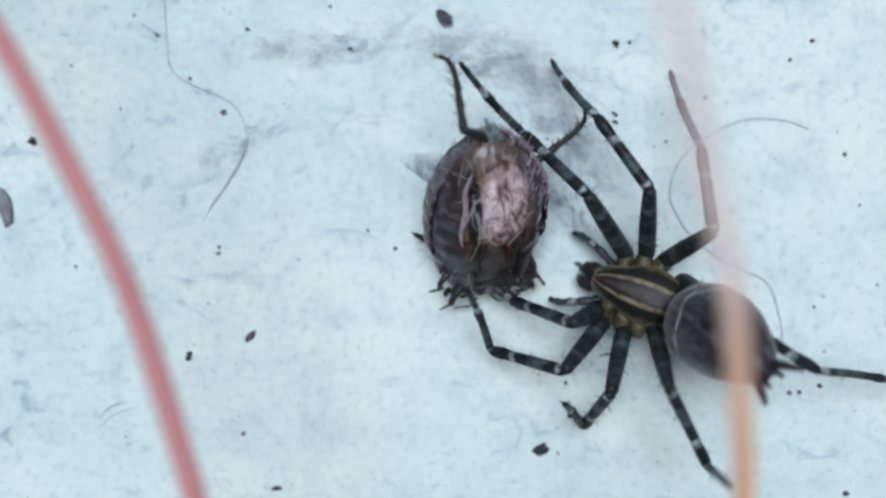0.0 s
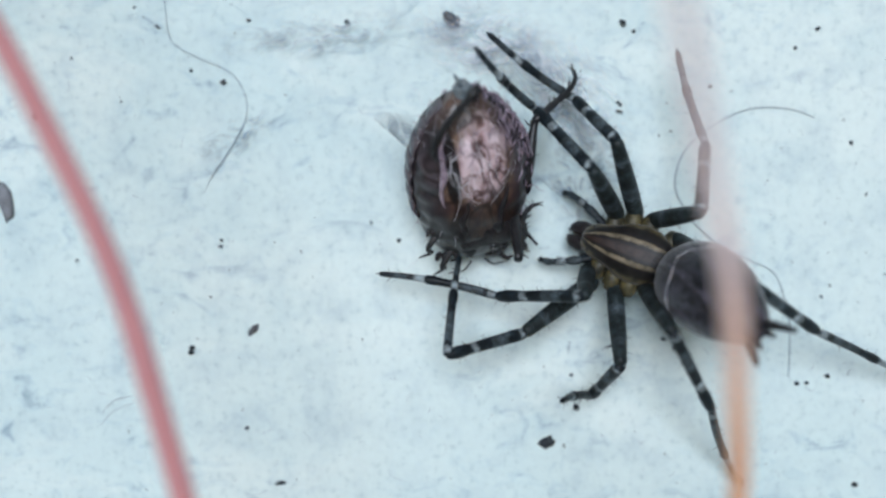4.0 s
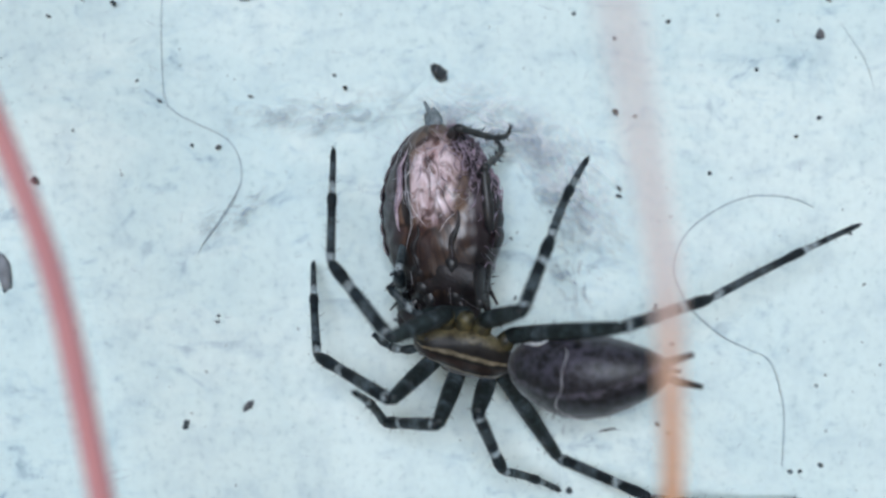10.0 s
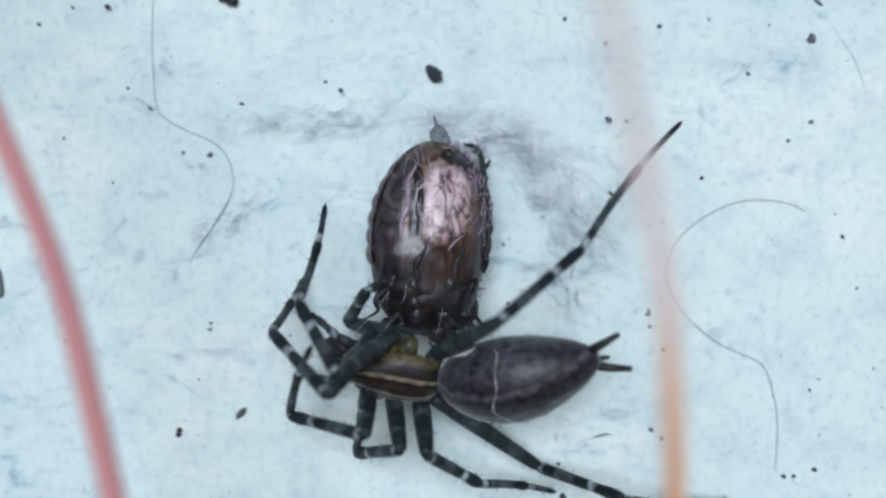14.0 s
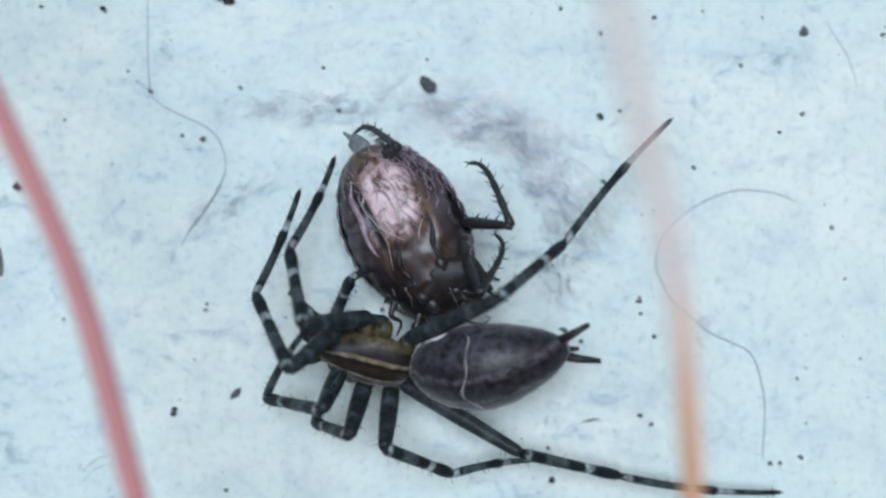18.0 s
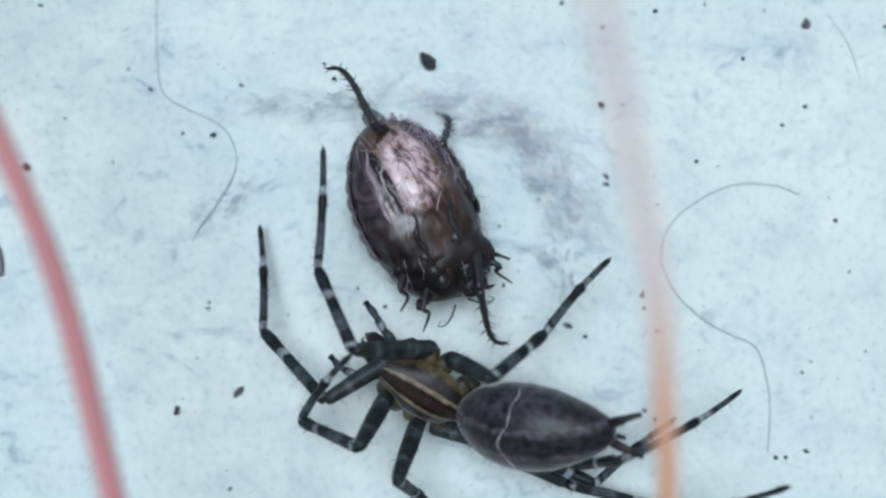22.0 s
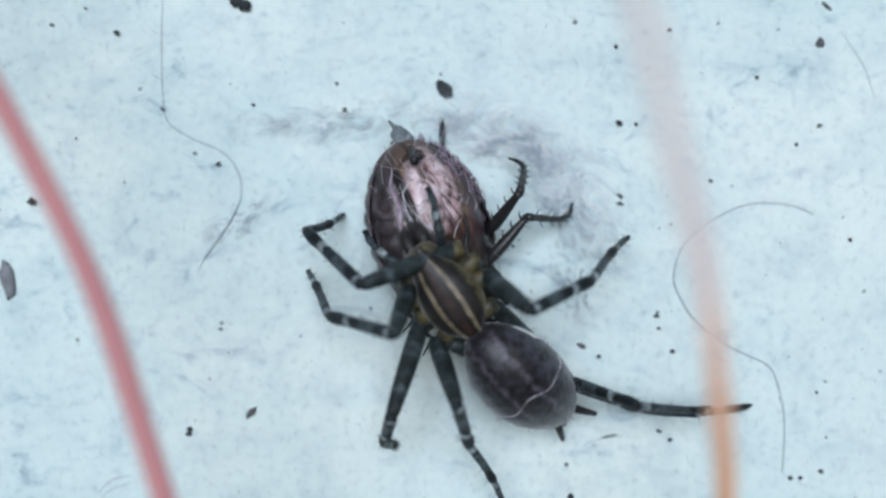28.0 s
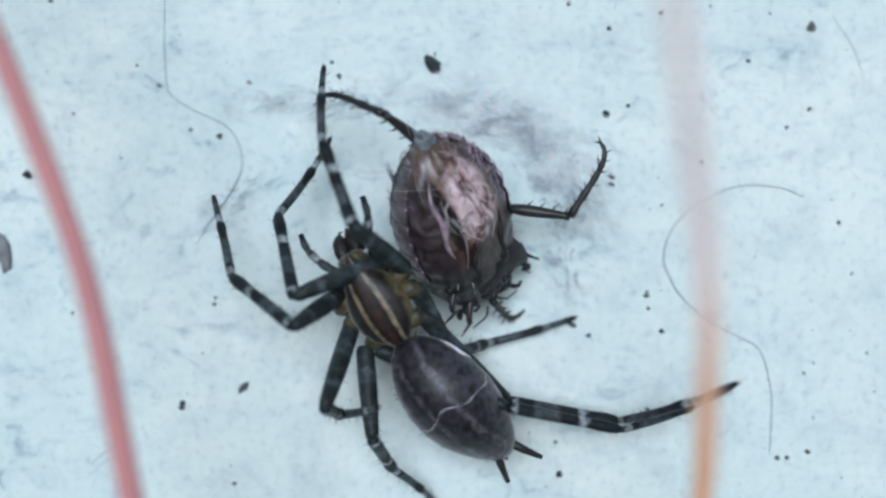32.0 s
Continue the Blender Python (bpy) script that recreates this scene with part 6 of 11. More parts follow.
        (29.42, mm(4.99, 0, 0, 99.5, 58.4, -62.7)), (29.6, mm(4.99, 0, 0, 70.7, 16.6, -74.4)), (29.9, mm(4.99, 0, 0, -78.1, 27.5, -143.2)),
        (30, mm(4.99, 0, 0, -78.1, 27.5, -143.2)), (30.12, mm(4.99, 0, 0, -78.1, 27.5, -143.2)), (30.5, mm(4.99, 0, 0, -59.5, 9.8, -110.7)),
        (30.75, mm(4.99, 0, 0, -68.3, 28.2, -103.2)), (31, mm(4.99, 0, 0, -68.3, 28.2, -103.2)), (31.25, mm(4.99, 0, 0, -68.3, 28.2, -103.2)),
        (31.75, mm(4.99, 0, 0, -46.7, 61.1, -59.5)), (32, mm(4.99, 0, 0, -46.7, 61.1, -59.5)),], [
        (0, mm(7.01, 1.97, -3.46, 107.3, 74.3, 121.6)), (1, mm(7.49, 1.96, -3.14, 96.8, 72.2, 115.2)), (1.4, mm(4.69, 1.55, -4.18, 48.6, 46.6, 77.5)),
        (1.7, mm(6.6, 1.56, -3.86, 74.5, 62.4, 88.3)), (2, mm(6.6, 1.56, -3.86, 74.5, 62.4, 88.3)), (3, mm(4.88, 0.44, -4.45, 21.3, 31.7, 32.6)),
        (5.5, mm(6.1, 1.18, -4.16, 22.8, -17, 32)), (5.62, mm(6.1, 1.18, -4.16, 22.8, -17, 32)), (5.8, mm(2.17, -0.49, 3.43, -1.7, -51.8, 167.3)),
        (6, mm(0.81, 1.04, 1.21, -150, -68, 147)), (6.6, mm(2.12, -1.81, -2.92, -72.9, 25.2, -108.4)), (7, mm(2.12, -1.81, -2.92, -72.9, 25.2, -108.4)),
        (8, mm(1.73, -2.47, 1.81, 72, 27.7, -53.4)), (9, mm(1.61, -1.99, 2.14, 67.1, 16.9, -44.5)), (10, mm(2.03, -2.24, 2.49, 67.9, 35.1, -52.7)),
        (11, mm(2.29, -2.37, 2.66, 66.4, 37.4, -49.3)), (12, mm(1.8, -2.44, 1.97, 79.4, 39.5, -43.8)), (12.65, mm(1.07, -1.75, 1.25, 107.4, 43.4, -33.4)),
        (13, mm(1.07, -1.75, 1.25, 107.4, 43.4, -33.4)), (13.5, mm(1.07, -1.75, 1.25, 107.4, 43.4, -33.4)), (14, mm(2.99, -3.79, -1.28, -37.3, -10.7, -143.1)), (16.5, mm(3.51, -3.6, -2.19, -52.2, 5.6, -128.6)),
        (17, mm(3.78, -3.84, -1.94, -51.3, 3.8, -130.9)), (18, mm(3.23, -3.49, -2.17, -49.8, -1.3, -127.6)), (18.15, mm(3.23, -3.49, -2.17, -49.8, -1.3, -127.6)),
        (18.5, mm(3.18, -3.91, -1.18, -10.3, -27.5, -159.5)), (19, mm(3.89, -3.98, -1.71, -21.2, -11, -129.3)), (20, mm(3.72, -3.81, -1.96, -59.3, 5.6, -128.2)),
        (20.42, mm(3.72, -3.81, -1.96, -59.3, 5.6, -128.2)), (20.5, mm(4.52, -1.54, -4.17, -18, -1.6, -139.3)), (20.68, mm(5, -3.52, -2.76, -38.7, -5.9, -93.1)),
        (21, mm(5, -3.52, -2.76, -38.7, -5.9, -93.1)), (22, mm(5.43, -3.66, -2.52, -41.9, -3.6, -86.9)), (23, mm(5.23, -4.19, -1.54, -47, 4.2, -103.7)),
        (24, mm(4.77, -3.69, -2.51, -54.2, -2.9, -85.6)), (25, mm(4.66, -3.44, -2.84, -48.3, 0.2, -82)), (27.5, mm(3.34, -2.79, -3.08, -59.4, 7.8, -79.4)),
        (27.65, mm(3.34, -2.79, -3.08, -59.4, 7.8, -79.4)), (27.92, mm(6.06, -2.08, -3.8, 36.6, 50.1, -139.4)), (28, mm(6.06, -2.08, -3.8, 36.6, 50.1, -139.4)),
        (29, mm(6.06, -2.08, -3.8, 36.6, 50.1, -139.4)), (29.42, mm(6.06, -2.08, -3.8, 36.6, 50.1, -139.4)), (29.6, mm(6.14, -4.13, -1.27, 61.8, 20.2, -107.8)),
        (29.9, mm(1.81, -2.38, -2.06, -63.3, 12.9, -122.1)), (30, mm(1.81, -2.38, -2.06, -63.3, 12.9, -122.1)), (30.12, mm(1.81, -2.38, -2.06, -63.3, 12.9, -122.1)),
        (30.5, mm(3.43, -4.12, -0.76, -42, -20.7, -132.6)), (30.75, mm(4.09, -3.83, -2.11, -65.1, 16.7, -112.1)), (31, mm(4.09, -3.83, -2.11, -65.1, 16.7, -112.1)),
        (31.25, mm(4.09, -3.83, -2.11, -65.1, 16.7, -112.1)), (31.75, mm(6.08, -1.86, -3.91, -87.3, 56.9, -116.5)),
        (32, mm(6.08, -1.86, -3.91, -87.3, 56.9, -116.5)),])
    stride(legs[2], LEG_LENGTHS["3"], body, [
        (0, mm(1.95, -1.9, -0.45, 27.8, -46.1, -140.6)), (1, mm(1.95, -1.9, -0.45, 30.5, -49.1, -141.2)), (1.4, mm(1.95, -1.9, -0.45, 8, -5.7, -163.6)),
        (1.7, mm(1.95, -1.9, -0.45, -96.1, -52.8, -157.3)), (2, mm(1.95, -1.9, -0.45, -96.1, -52.8, -157.3)), (3, mm(1.95, -1.9, -0.45, 18.2, -50.2, -163.8)),
        (5.5, mm(1.95, -1.9, -0.45, 20.5, -47.5, -159.4)), (5.62, mm(1.95, -1.9, -0.45, 20.5, -47.5, -159.4)), (5.8, mm(1.95, -1.9, -0.45, -39.8, -41.1, -169.1)),
        (6, mm(1.95, -1.9, -0.45, -26.4, -25.7, -103.8)), (6.6, mm(1.95, -1.9, -0.45, -32.6, -13.6, -119.4)), (7, mm(1.95, -1.9, -0.45, -32.6, -13.6, -119.4)),
        (8, mm(1.95, -1.9, -0.45, -24.7, -23, -104.4)), (9, mm(1.95, -1.9, -0.45, -43.9, -31.5, -110.4)), (10, mm(1.95, -1.9, -0.45, -36.2, -28.6, -108)),
        (11, mm(1.95, -1.9, -0.45, -38.2, -31, -106.6)), (12, mm(1.95, -1.9, -0.45, -31, -24.6, -115.1)), (12.65, mm(1.95, -1.9, -0.45, -31, -24.6, -115.1)),
        (13, mm(1.95, -1.9, -0.45, -36.6, -25.2, -122.2)), (13.5, mm(1.95, -1.9, -0.45, -36.6, -25.2, -122.2)), (14, mm(1.95, -1.9, -0.45, 46.1, 31.3, 30.7)), (16.5, mm(1.95, -1.9, -0.45, 45.8, 36.9, 31.6)),
        (17, mm(1.95, -1.9, -0.45, 46.6, 37.9, 32.2)), (18, mm(1.95, -1.9, -0.45, 40.2, 31.9, 44.8)), (18.15, mm(1.95, -1.9, -0.45, 40.2, 31.9, 44.8)),
        (18.5, mm(1.95, -1.9, -0.45, 29.5, 15, 47.9)), (19, mm(1.95, -1.9, -0.45, 35.4, -24.1, 20.9)), (20, mm(1.95, -1.9, -0.45, 43.8, 27.7, 31.4)),
        (20.42, mm(1.95, -1.9, -0.45, 43.8, 27.7, 31.4)), (20.5, mm(1.95, -1.9, -0.45, -35.1, -4.5, -177.4)), (20.68, mm(1.95, -1.9, -0.45, -40.6, -50.6, -133)),
        (21, mm(1.95, -1.9, -0.45, -40.6, -50.6, -133)), (22, mm(1.95, -1.9, -0.45, -37.9, -49.2, -129.3)), (23, mm(1.95, -1.9, -0.45, -28.3, -15, -123.3)),
        (24, mm(1.95, -1.9, -0.45, -34.1, -19.4, -130.2)), (25, mm(1.95, -1.9, -0.45, -32, -17.6, -127.8)), (27.5, mm(1.95, -1.9, -0.45, -33.8, -9.2, -141.2)),
        (27.65, mm(1.95, -1.9, -0.45, -33.8, -9.2, -141.2)), (27.92, mm(1.95, -1.9, -0.45, -19.5, -53.7, -145.6)), (28, mm(1.95, -1.9, -0.45, -19.5, -53.7, -145.6)),
        (29, mm(1.95, -1.9, -0.45, -16.7, -31.1, -153)), (29.42, mm(1.95, -1.9, -0.45, -16.7, -31.1, -153)), (29.6, mm(1.95, -1.9, -0.45, -15.7, -20.2, -162.8)),
        (29.9, mm(1.95, -1.9, -0.45, -26, 11.2, -150.9)), (30, mm(1.95, -1.9, -0.45, -26, 11.2, -150.9)), (30.12, mm(1.95, -1.9, -0.45, -26, 11.2, -150.9)),
        (30.5, mm(1.95, -1.9, -0.45, -19.1, 2.7, -162.4)), (30.75, mm(1.95, -1.9, -0.45, -13.5, 2.2, -153.8)), (31, mm(1.95, -1.9, -0.45, -13.5, 2.2, -153.8)),
        (31.25, mm(1.95, -1.9, -0.45, -13.5, 2.2, -153.8)), (31.75, mm(1.95, -1.9, -0.45, -17.1, 28.5, 167.8)), (32, mm(1.95, -1.9, -0.45, -17.1, 28.5, 167.8)),], [
        (0, mm(4.55, 0, 0, 57.5, 32.3, 75.8)), (1, mm(4.55, 0, 0, 69.9, 43.8, 90.2)), (1.4, mm(4.55, 0, 0, 34.9, 37.5, 86.1)),
        (1.7, mm(4.55, 0, 0, 17.6, -74.7, 149.7)), (2, mm(4.55, 0, 0, 17.6, -74.7, 149.7)), (3, mm(4.55, 0, 0, 75.9, 16.8, 111.5)),
        (5.5, mm(4.55, 0, 0, 106.8, 53.1, 127.7)), (5.62, mm(4.55, 0, 0, 106.8, 53.1, 127.7)), (5.8, mm(4.55, 0, 0, 55.4, 49.1, 97.7)),
        (6, mm(4.55, 0, 0, 93.4, 59.8, 107.6)), (6.6, mm(4.55, 0, 0, 73.5, 54.8, 104.1)), (7, mm(4.55, 0, 0, 73.5, 54.8, 104.1)),
        (8, mm(4.55, 0, 0, 124.7, 68.7, 135)), (9, mm(4.55, 0, 0, 58.1, 39.2, 64.9)), (10, mm(4.55, 0, 0, 91.6, 51.6, 110.4)),
        (11, mm(4.55, 0, 0, 87.7, 50.4, 103.5)), (12, mm(4.55, 0, 0, 68.7, 58.4, 85.8)), (12.65, mm(4.55, 0, 0, 68.7, 58.4, 85.8)),
        (13, mm(4.55, 0, 0, 63.4, 52, 85.1)), (13.5, mm(4.55, 0, 0, 63.4, 52, 85.1)), (14, mm(4.55, 0, 0, 46.7, -30.5, -147.6)), (16.5, mm(4.55, 0, 0, 44, -20.1, -145.2)),
        (17, mm(4.55, 0, 0, 43.8, -18.6, -145.8)), (18, mm(4.55, 0, 0, 45.9, -16.4, -145.7)), (18.15, mm(4.55, 0, 0, 45.9, -16.4, -145.7)),
        (18.5, mm(4.55, 0, 0, 24.4, -11.5, -151.4)), (19, mm(4.55, 0, 0, -9.1, 48.5, -126.5)), (20, mm(4.55, 0, 0, 34.2, -21.5, -148.3)),
        (20.42, mm(4.55, 0, 0, 34.2, -21.5, -148.3)), (20.5, mm(4.55, 0, 0, 1.7, 39.2, 15.9)), (20.68, mm(4.55, 0, 0, 100.4, 43.2, 135.5)),
        (21, mm(4.55, 0, 0, 100.4, 43.2, 135.5)), (22, mm(4.55, 0, 0, 90.3, 45.9, 118.5)), (23, mm(4.55, 0, 0, 57.2, 59.4, 81.9)),
        (24, mm(4.55, 0, 0, 61.6, 58.7, 88.8)), (25, mm(4.55, 0, 0, 60.1, 59.2, 86.5)), (27.5, mm(4.55, 0, 0, 29.3, 43.3, 61.3)),
        (27.65, mm(4.55, 0, 0, 29.3, 43.3, 61.3)), (27.92, mm(4.55, 0, 0, 77.6, 39.5, 114.3)), (28, mm(4.55, 0, 0, 77.6, 39.5, 114.3)),
        (29, mm(4.55, 0, 0, 48.6, 48.3, 90.5)), (29.42, mm(4.55, 0, 0, 48.6, 48.3, 90.5)), (29.6, mm(4.55, 0, 0, 32.3, 49.8, 81.9)),
        (29.9, mm(4.55, 0, 0, 2.7, 28.7, 37.5)), (30, mm(4.55, 0, 0, 2.7, 28.7, 37.5)), (30.12, mm(4.55, 0, 0, 2.7, 28.7, 37.5)),
        (30.5, mm(4.55, 0, 0, 1.6, -0.9, 27.4)), (30.75, mm(4.55, 0, 0, 4.3, 37.3, 54.8)), (31, mm(4.55, 0, 0, 4.3, 37.3, 54.8)),
        (31.25, mm(4.55, 0, 0, 4.3, 37.3, 54.8)), (31.75, mm(4.55, 0, 0, -42.6, 44.4, 36.3)), (32, mm(4.55, 0, 0, -42.6, 44.4, 36.3)),], [
        (0, mm(5.4, 3.38, -2.2, 77.8, 39.3, 112.8)), (1, mm(4.54, 2.98, -2.86, 72.3, 29.6, 106.3)), (1.4, mm(4.77, 3.27, -2.51, 44.8, -48.6, 76)),
        (1.7, mm(3.61, 0.55, 3.98, -13.9, -54.8, 176.8)), (2, mm(3.61, 0.55, 3.98, -13.9, -54.8, 176.8)), (3, mm(3.11, 3.68, -1.19, 71.9, 7.5, 112)),
        (5.5, mm(3.04, 1.96, -3.3, 68.6, 10.2, 96.3)), (5.62, mm(3.04, 1.96, -3.3, 68.6, 10.2, 96.3)), (5.8, mm(4.19, 2.68, -3.12, 39.1, 24.6, 75.7)),
        (6, mm(3.92, 1.98, -3.57, 117.1, 45.3, 144.9)), (6.6, mm(3.97, 2.31, -3.37, 68.7, 51.4, 100.5)), (7, mm(3.97, 2.31, -3.37, 68.7, 51.4, 100.5)),
        (8, mm(3.49, 1.06, -3.84, 151.5, 67.1, 158.5)), (9, mm(5.91, 2.9, -2.61, 110.9, 53.4, 130.3)), (10, mm(3.66, 2.4, -3.23, 94.8, 54.9, 112.1)),
        (11, mm(3.93, 2.56, -3.18, 99, 54.8, 114.8)), (12, mm(4.71, 2.16, -3.51, 55.3, 48.7, 71.1)), (12.65, mm(4.71, 2.16, -3.51, 55.3, 48.7, 71.1)),
        (13, mm(4.77, 2.53, -3.25, 74.3, 57.5, 96.7)), (13.5, mm(4.77, 2.53, -3.25, 74.3, 57.5, 96.7)), (14, mm(1.55, -1.91, 2.09, 104.3, 60.5, -37.6)), (16.5, mm(1.37, -2.21, 1.42, 113.8, 60.2, -34.6)),
        (17, mm(1.32, -2.2, 1.32, 116.2, 59.9, -33.6)), (18, mm(1.28, -2.23, 1.16, 127.7, 60.1, -27.8)), (18.15, mm(1.28, -2.23, 1.16, 127.7, 60.1, -27.8)),
        (18.5, mm(1, -1.94, 0.82, 149.3, 73.2, -18.8)), (19, mm(2.92, -2.2, -3.09, -7.9, -65.5, -144.8)), (20, mm(1.28, -2.02, 1.51, 115.8, 67.7, -37.2)),
        (20.42, mm(1.28, -2.02, 1.51, 115.8, 67.7, -37.2)), (20.5, mm(7.63, 0.87, -2.61, 4.9, 2.8, 74.3)), (20.68, mm(2.41, 2.11, -2.83, 63.9, 19.3, 85.9)),
        (21, mm(2.41, 2.11, -2.83, 63.9, 19.3, 85.9)), (22, mm(3.18, 2.52, -2.96, 70.2, 32.2, 95.7)), (23, mm(4.85, 2.08, -3.55, 47, 43.9, 75.7)),
        (24, mm(4.59, 2.14, -3.52, 46.8, 37.7, 78.3)), (25, mm(4.68, 2.11, -3.54, 49.2, 43.8, 80.3)), (27.5, mm(5.99, 2.63, -2.83, 30.8, 35.6, 70.3)),
        (27.65, mm(5.99, 2.63, -2.83, 30.8, 35.6, 70.3)), (27.92, mm(3.24, 2.9, -2.63, 77.6, 30.1, 137.4)), (28, mm(3.24, 2.9, -2.63, 77.6, 30.1, 137.4)),
        (29, mm(4.53, 2.74, -3.08, 55.2, 45, 117.4)), (29.42, mm(4.53, 2.74, -3.08, 55.2, 45, 117.4)), (29.6, mm(4.93, 2.63, -3.15, 39.5, 53.2, 102.3)),
        (29.9, mm(7.42, 2.2, -1.98, 4.8, 47.8, 56.5)), (30, mm(7.42, 2.2, -1.98, 4.8, 47.8, 56.5)), (30.12, mm(7.42, 2.2, -1.98, 4.8, 47.8, 56.5)),
        (30.5, mm(8.21, 1.9, 0.07, 3.5, 39.9, 53)), (30.75, mm(6.44, 2.68, -2.5, 5.7, 45.1, 70.7)), (31, mm(6.44, 2.68, -2.5, 5.7, 45.1, 70.7)),
        (31.25, mm(6.44, 2.68, -2.5, 5.7, 45.1, 70.7)), (31.75, mm(6.93, 1.75, -2.88, -30, 0.8, 76.5)), (32, mm(6.93, 1.75, -2.88, -30, 0.8, 76.5)),])
    stride(legs[3], LEG_LENGTHS["4"], body, [
        (0, mm(0.65, -1.4, -0.45, -53.8, -57.3, 162.3)), (1, mm(0.65, -1.4, -0.45, -55.5, -57.2, 165.7)), (1.4, mm(0.65, -1.4, -0.45, -6.5, -27.2, 170.6)),
        (1.7, mm(0.65, -1.4, -0.45, -69, -53.6, 169.5)), (2, mm(0.65, -1.4, -0.45, -69, -53.6, 169.5)), (3, mm(0.65, -1.4, -0.45, -11.9, -42, 165.4)),
        (5.5, mm(0.65, -1.4, -0.45, -10.7, -42.5, 167.8)), (5.62, mm(0.65, -1.4, -0.45, -10.7, -42.5, 167.8)), (5.8, mm(0.65, -1.4, -0.45, -54.6, -57.1, -161.7)),
        (6, mm(0.65, -1.4, -0.45, -47.5, -23.8, -132.5)), (6.6, mm(0.65, -1.4, -0.45, -46.4, -19.2, -140.5)), (7, mm(0.65, -1.4, -0.45, -46.4, -19.2, -140.5)),
        (8, mm(0.65, -1.4, -0.45, -41.9, -18.3, -129.2)), (9, mm(0.65, -1.4, -0.45, -47.4, -23.6, -132.5)), (10, mm(0.65, -1.4, -0.45, -41.1, -16.5, -130.4)),
        (11, mm(0.65, -1.4, -0.45, -43, -16.3, -135.4)), (12, mm(0.65, -1.4, -0.45, -31.3, -17.4, -122.6)), (12.65, mm(0.65, -1.4, -0.45, -31.3, -17.4, -122.6)),
        (13, mm(0.65, -1.4, -0.45, -40.4, -31.7, -117.9)), (13.5, mm(0.65, -1.4, -0.45, -40.4, -31.7, -117.9)), (14, mm(0.65, -1.4, -0.45, -27.1, -27.5, -111.2)), (16.5, mm(0.65, -1.4, -0.45, -24.1, -11.8, -123.3)),
        (17, mm(0.65, -1.4, -0.45, -27.3, -18.1, -124.7)), (18, mm(0.65, -1.4, -0.45, -25.1, -18.9, -120)), (18.15, mm(0.65, -1.4, -0.45, -25.1, -18.9, -120)),
        (18.5, mm(0.65, -1.4, -0.45, -24.1, -7.3, -125.9)), (19, mm(0.65, -1.4, -0.45, -19.8, -18.7, -109.1)), (20, mm(0.65, -1.4, -0.45, -28.9, -24.3, -116.1)),
        (20.42, mm(0.65, -1.4, -0.45, -28.9, -24.3, -116.1)), (20.5, mm(0.65, -1.4, -0.45, -33.3, 0.9, 159.3)), (20.68, mm(0.65, -1.4, -0.45, -24.3, 0.7, 164.9)),
        (21, mm(0.65, -1.4, -0.45, -24.3, 0.7, 164.9)), (22, mm(0.65, -1.4, -0.45, -25, 8.6, 167.2)), (23, mm(0.65, -1.4, -0.45, -39.6, 16.5, 175.9)),
        (24, mm(0.65, -1.4, -0.45, -38.4, 7.4, 174.8)), (25, mm(0.65, -1.4, -0.45, -38.4, 7.7, 176.5)), (27.5, mm(0.65, -1.4, -0.45, -38.3, -6.3, -176.8)),
        (27.65, mm(0.65, -1.4, -0.45, -38.3, -6.3, -176.8)), (27.92, mm(0.65, -1.4, -0.45, -14.5, 35.3, -176.6)), (28, mm(0.65, -1.4, -0.45, -14.5, 35.3, -176.6)),
        (29, mm(0.65, -1.4, -0.45, -15.5, 14.7, -179.8)), (29.42, mm(0.65, -1.4, -0.45, -15.5, 14.7, -179.8)), (29.6, mm(0.65, -1.4, -0.45, -15.1, -8, -176.5)),
        (29.9, mm(0.65, -1.4, -0.45, -29.6, -2.9, -167.8)), (30, mm(0.65, -1.4, -0.45, -29.6, -2.9, -167.8)), (30.12, mm(0.65, -1.4, -0.45, -29.6, -2.9, -167.8)),
        (30.5, mm(0.65, -1.4, -0.45, -20.1, -7, 178.3)), (30.75, mm(0.65, -1.4, -0.45, -15.2, 9.7, 179.1)), (31, mm(0.65, -1.4, -0.45, -15.2, 9.7, 179.1)),
        (31.25, mm(0.65, -1.4, -0.45, -15.2, 9.7, 179.1)), (31.75, mm(0.65, -1.4, -0.45, -16.4, 27, -173.7)), (32, mm(0.65, -1.4, -0.45, -16.4, 27, -173.7)),], [
        (0, mm(6.91, 0, 0, 87.5, 31.7, 99.8)), (1, mm(6.91, 0, 0, 86.8, 30.5, 96)), (1.4, mm(6.91, 0, 0, -22.2, 74.4, -26)), (1.7, mm(6.91, 0, 0, 88.2, 33.9, 96.6)),
        (2, mm(6.91, 0, 0, 88.2, 33.9, 96.6)), (3, mm(6.91, 0, 0, 122.3, 70.6, 132.5)), (5.5, mm(6.91, 0, 0, 90.7, 87.7, 91.8)),
        (5.62, mm(6.91, 0, 0, 90.7, 87.7, 91.8)), (5.8, mm(6.91, 0, 0, 89.4, 65.8, 108.2)), (6, mm(6.91, 0, 0, 1.6, 72.7, 1.9)),
        (6.6, mm(6.91, 0, 0, 36.2, 74.1, 45.9)), (7, mm(6.91, 0, 0, 36.2, 74.1, 45.9)), (8, mm(6.91, 0, 0, 20.2, 76.4, 24)), (9, mm(6.91, 0, 0, 35.1, 80.3, 39.5)),
        (10, mm(6.91, 0, 0, 20.5, 78.4, 24.1)), (11, mm(6.91, 0, 0, 36.2, 79.3, 42.6)), (12, mm(6.91, 0, 0, -35.5, 74.9, -42.4)),
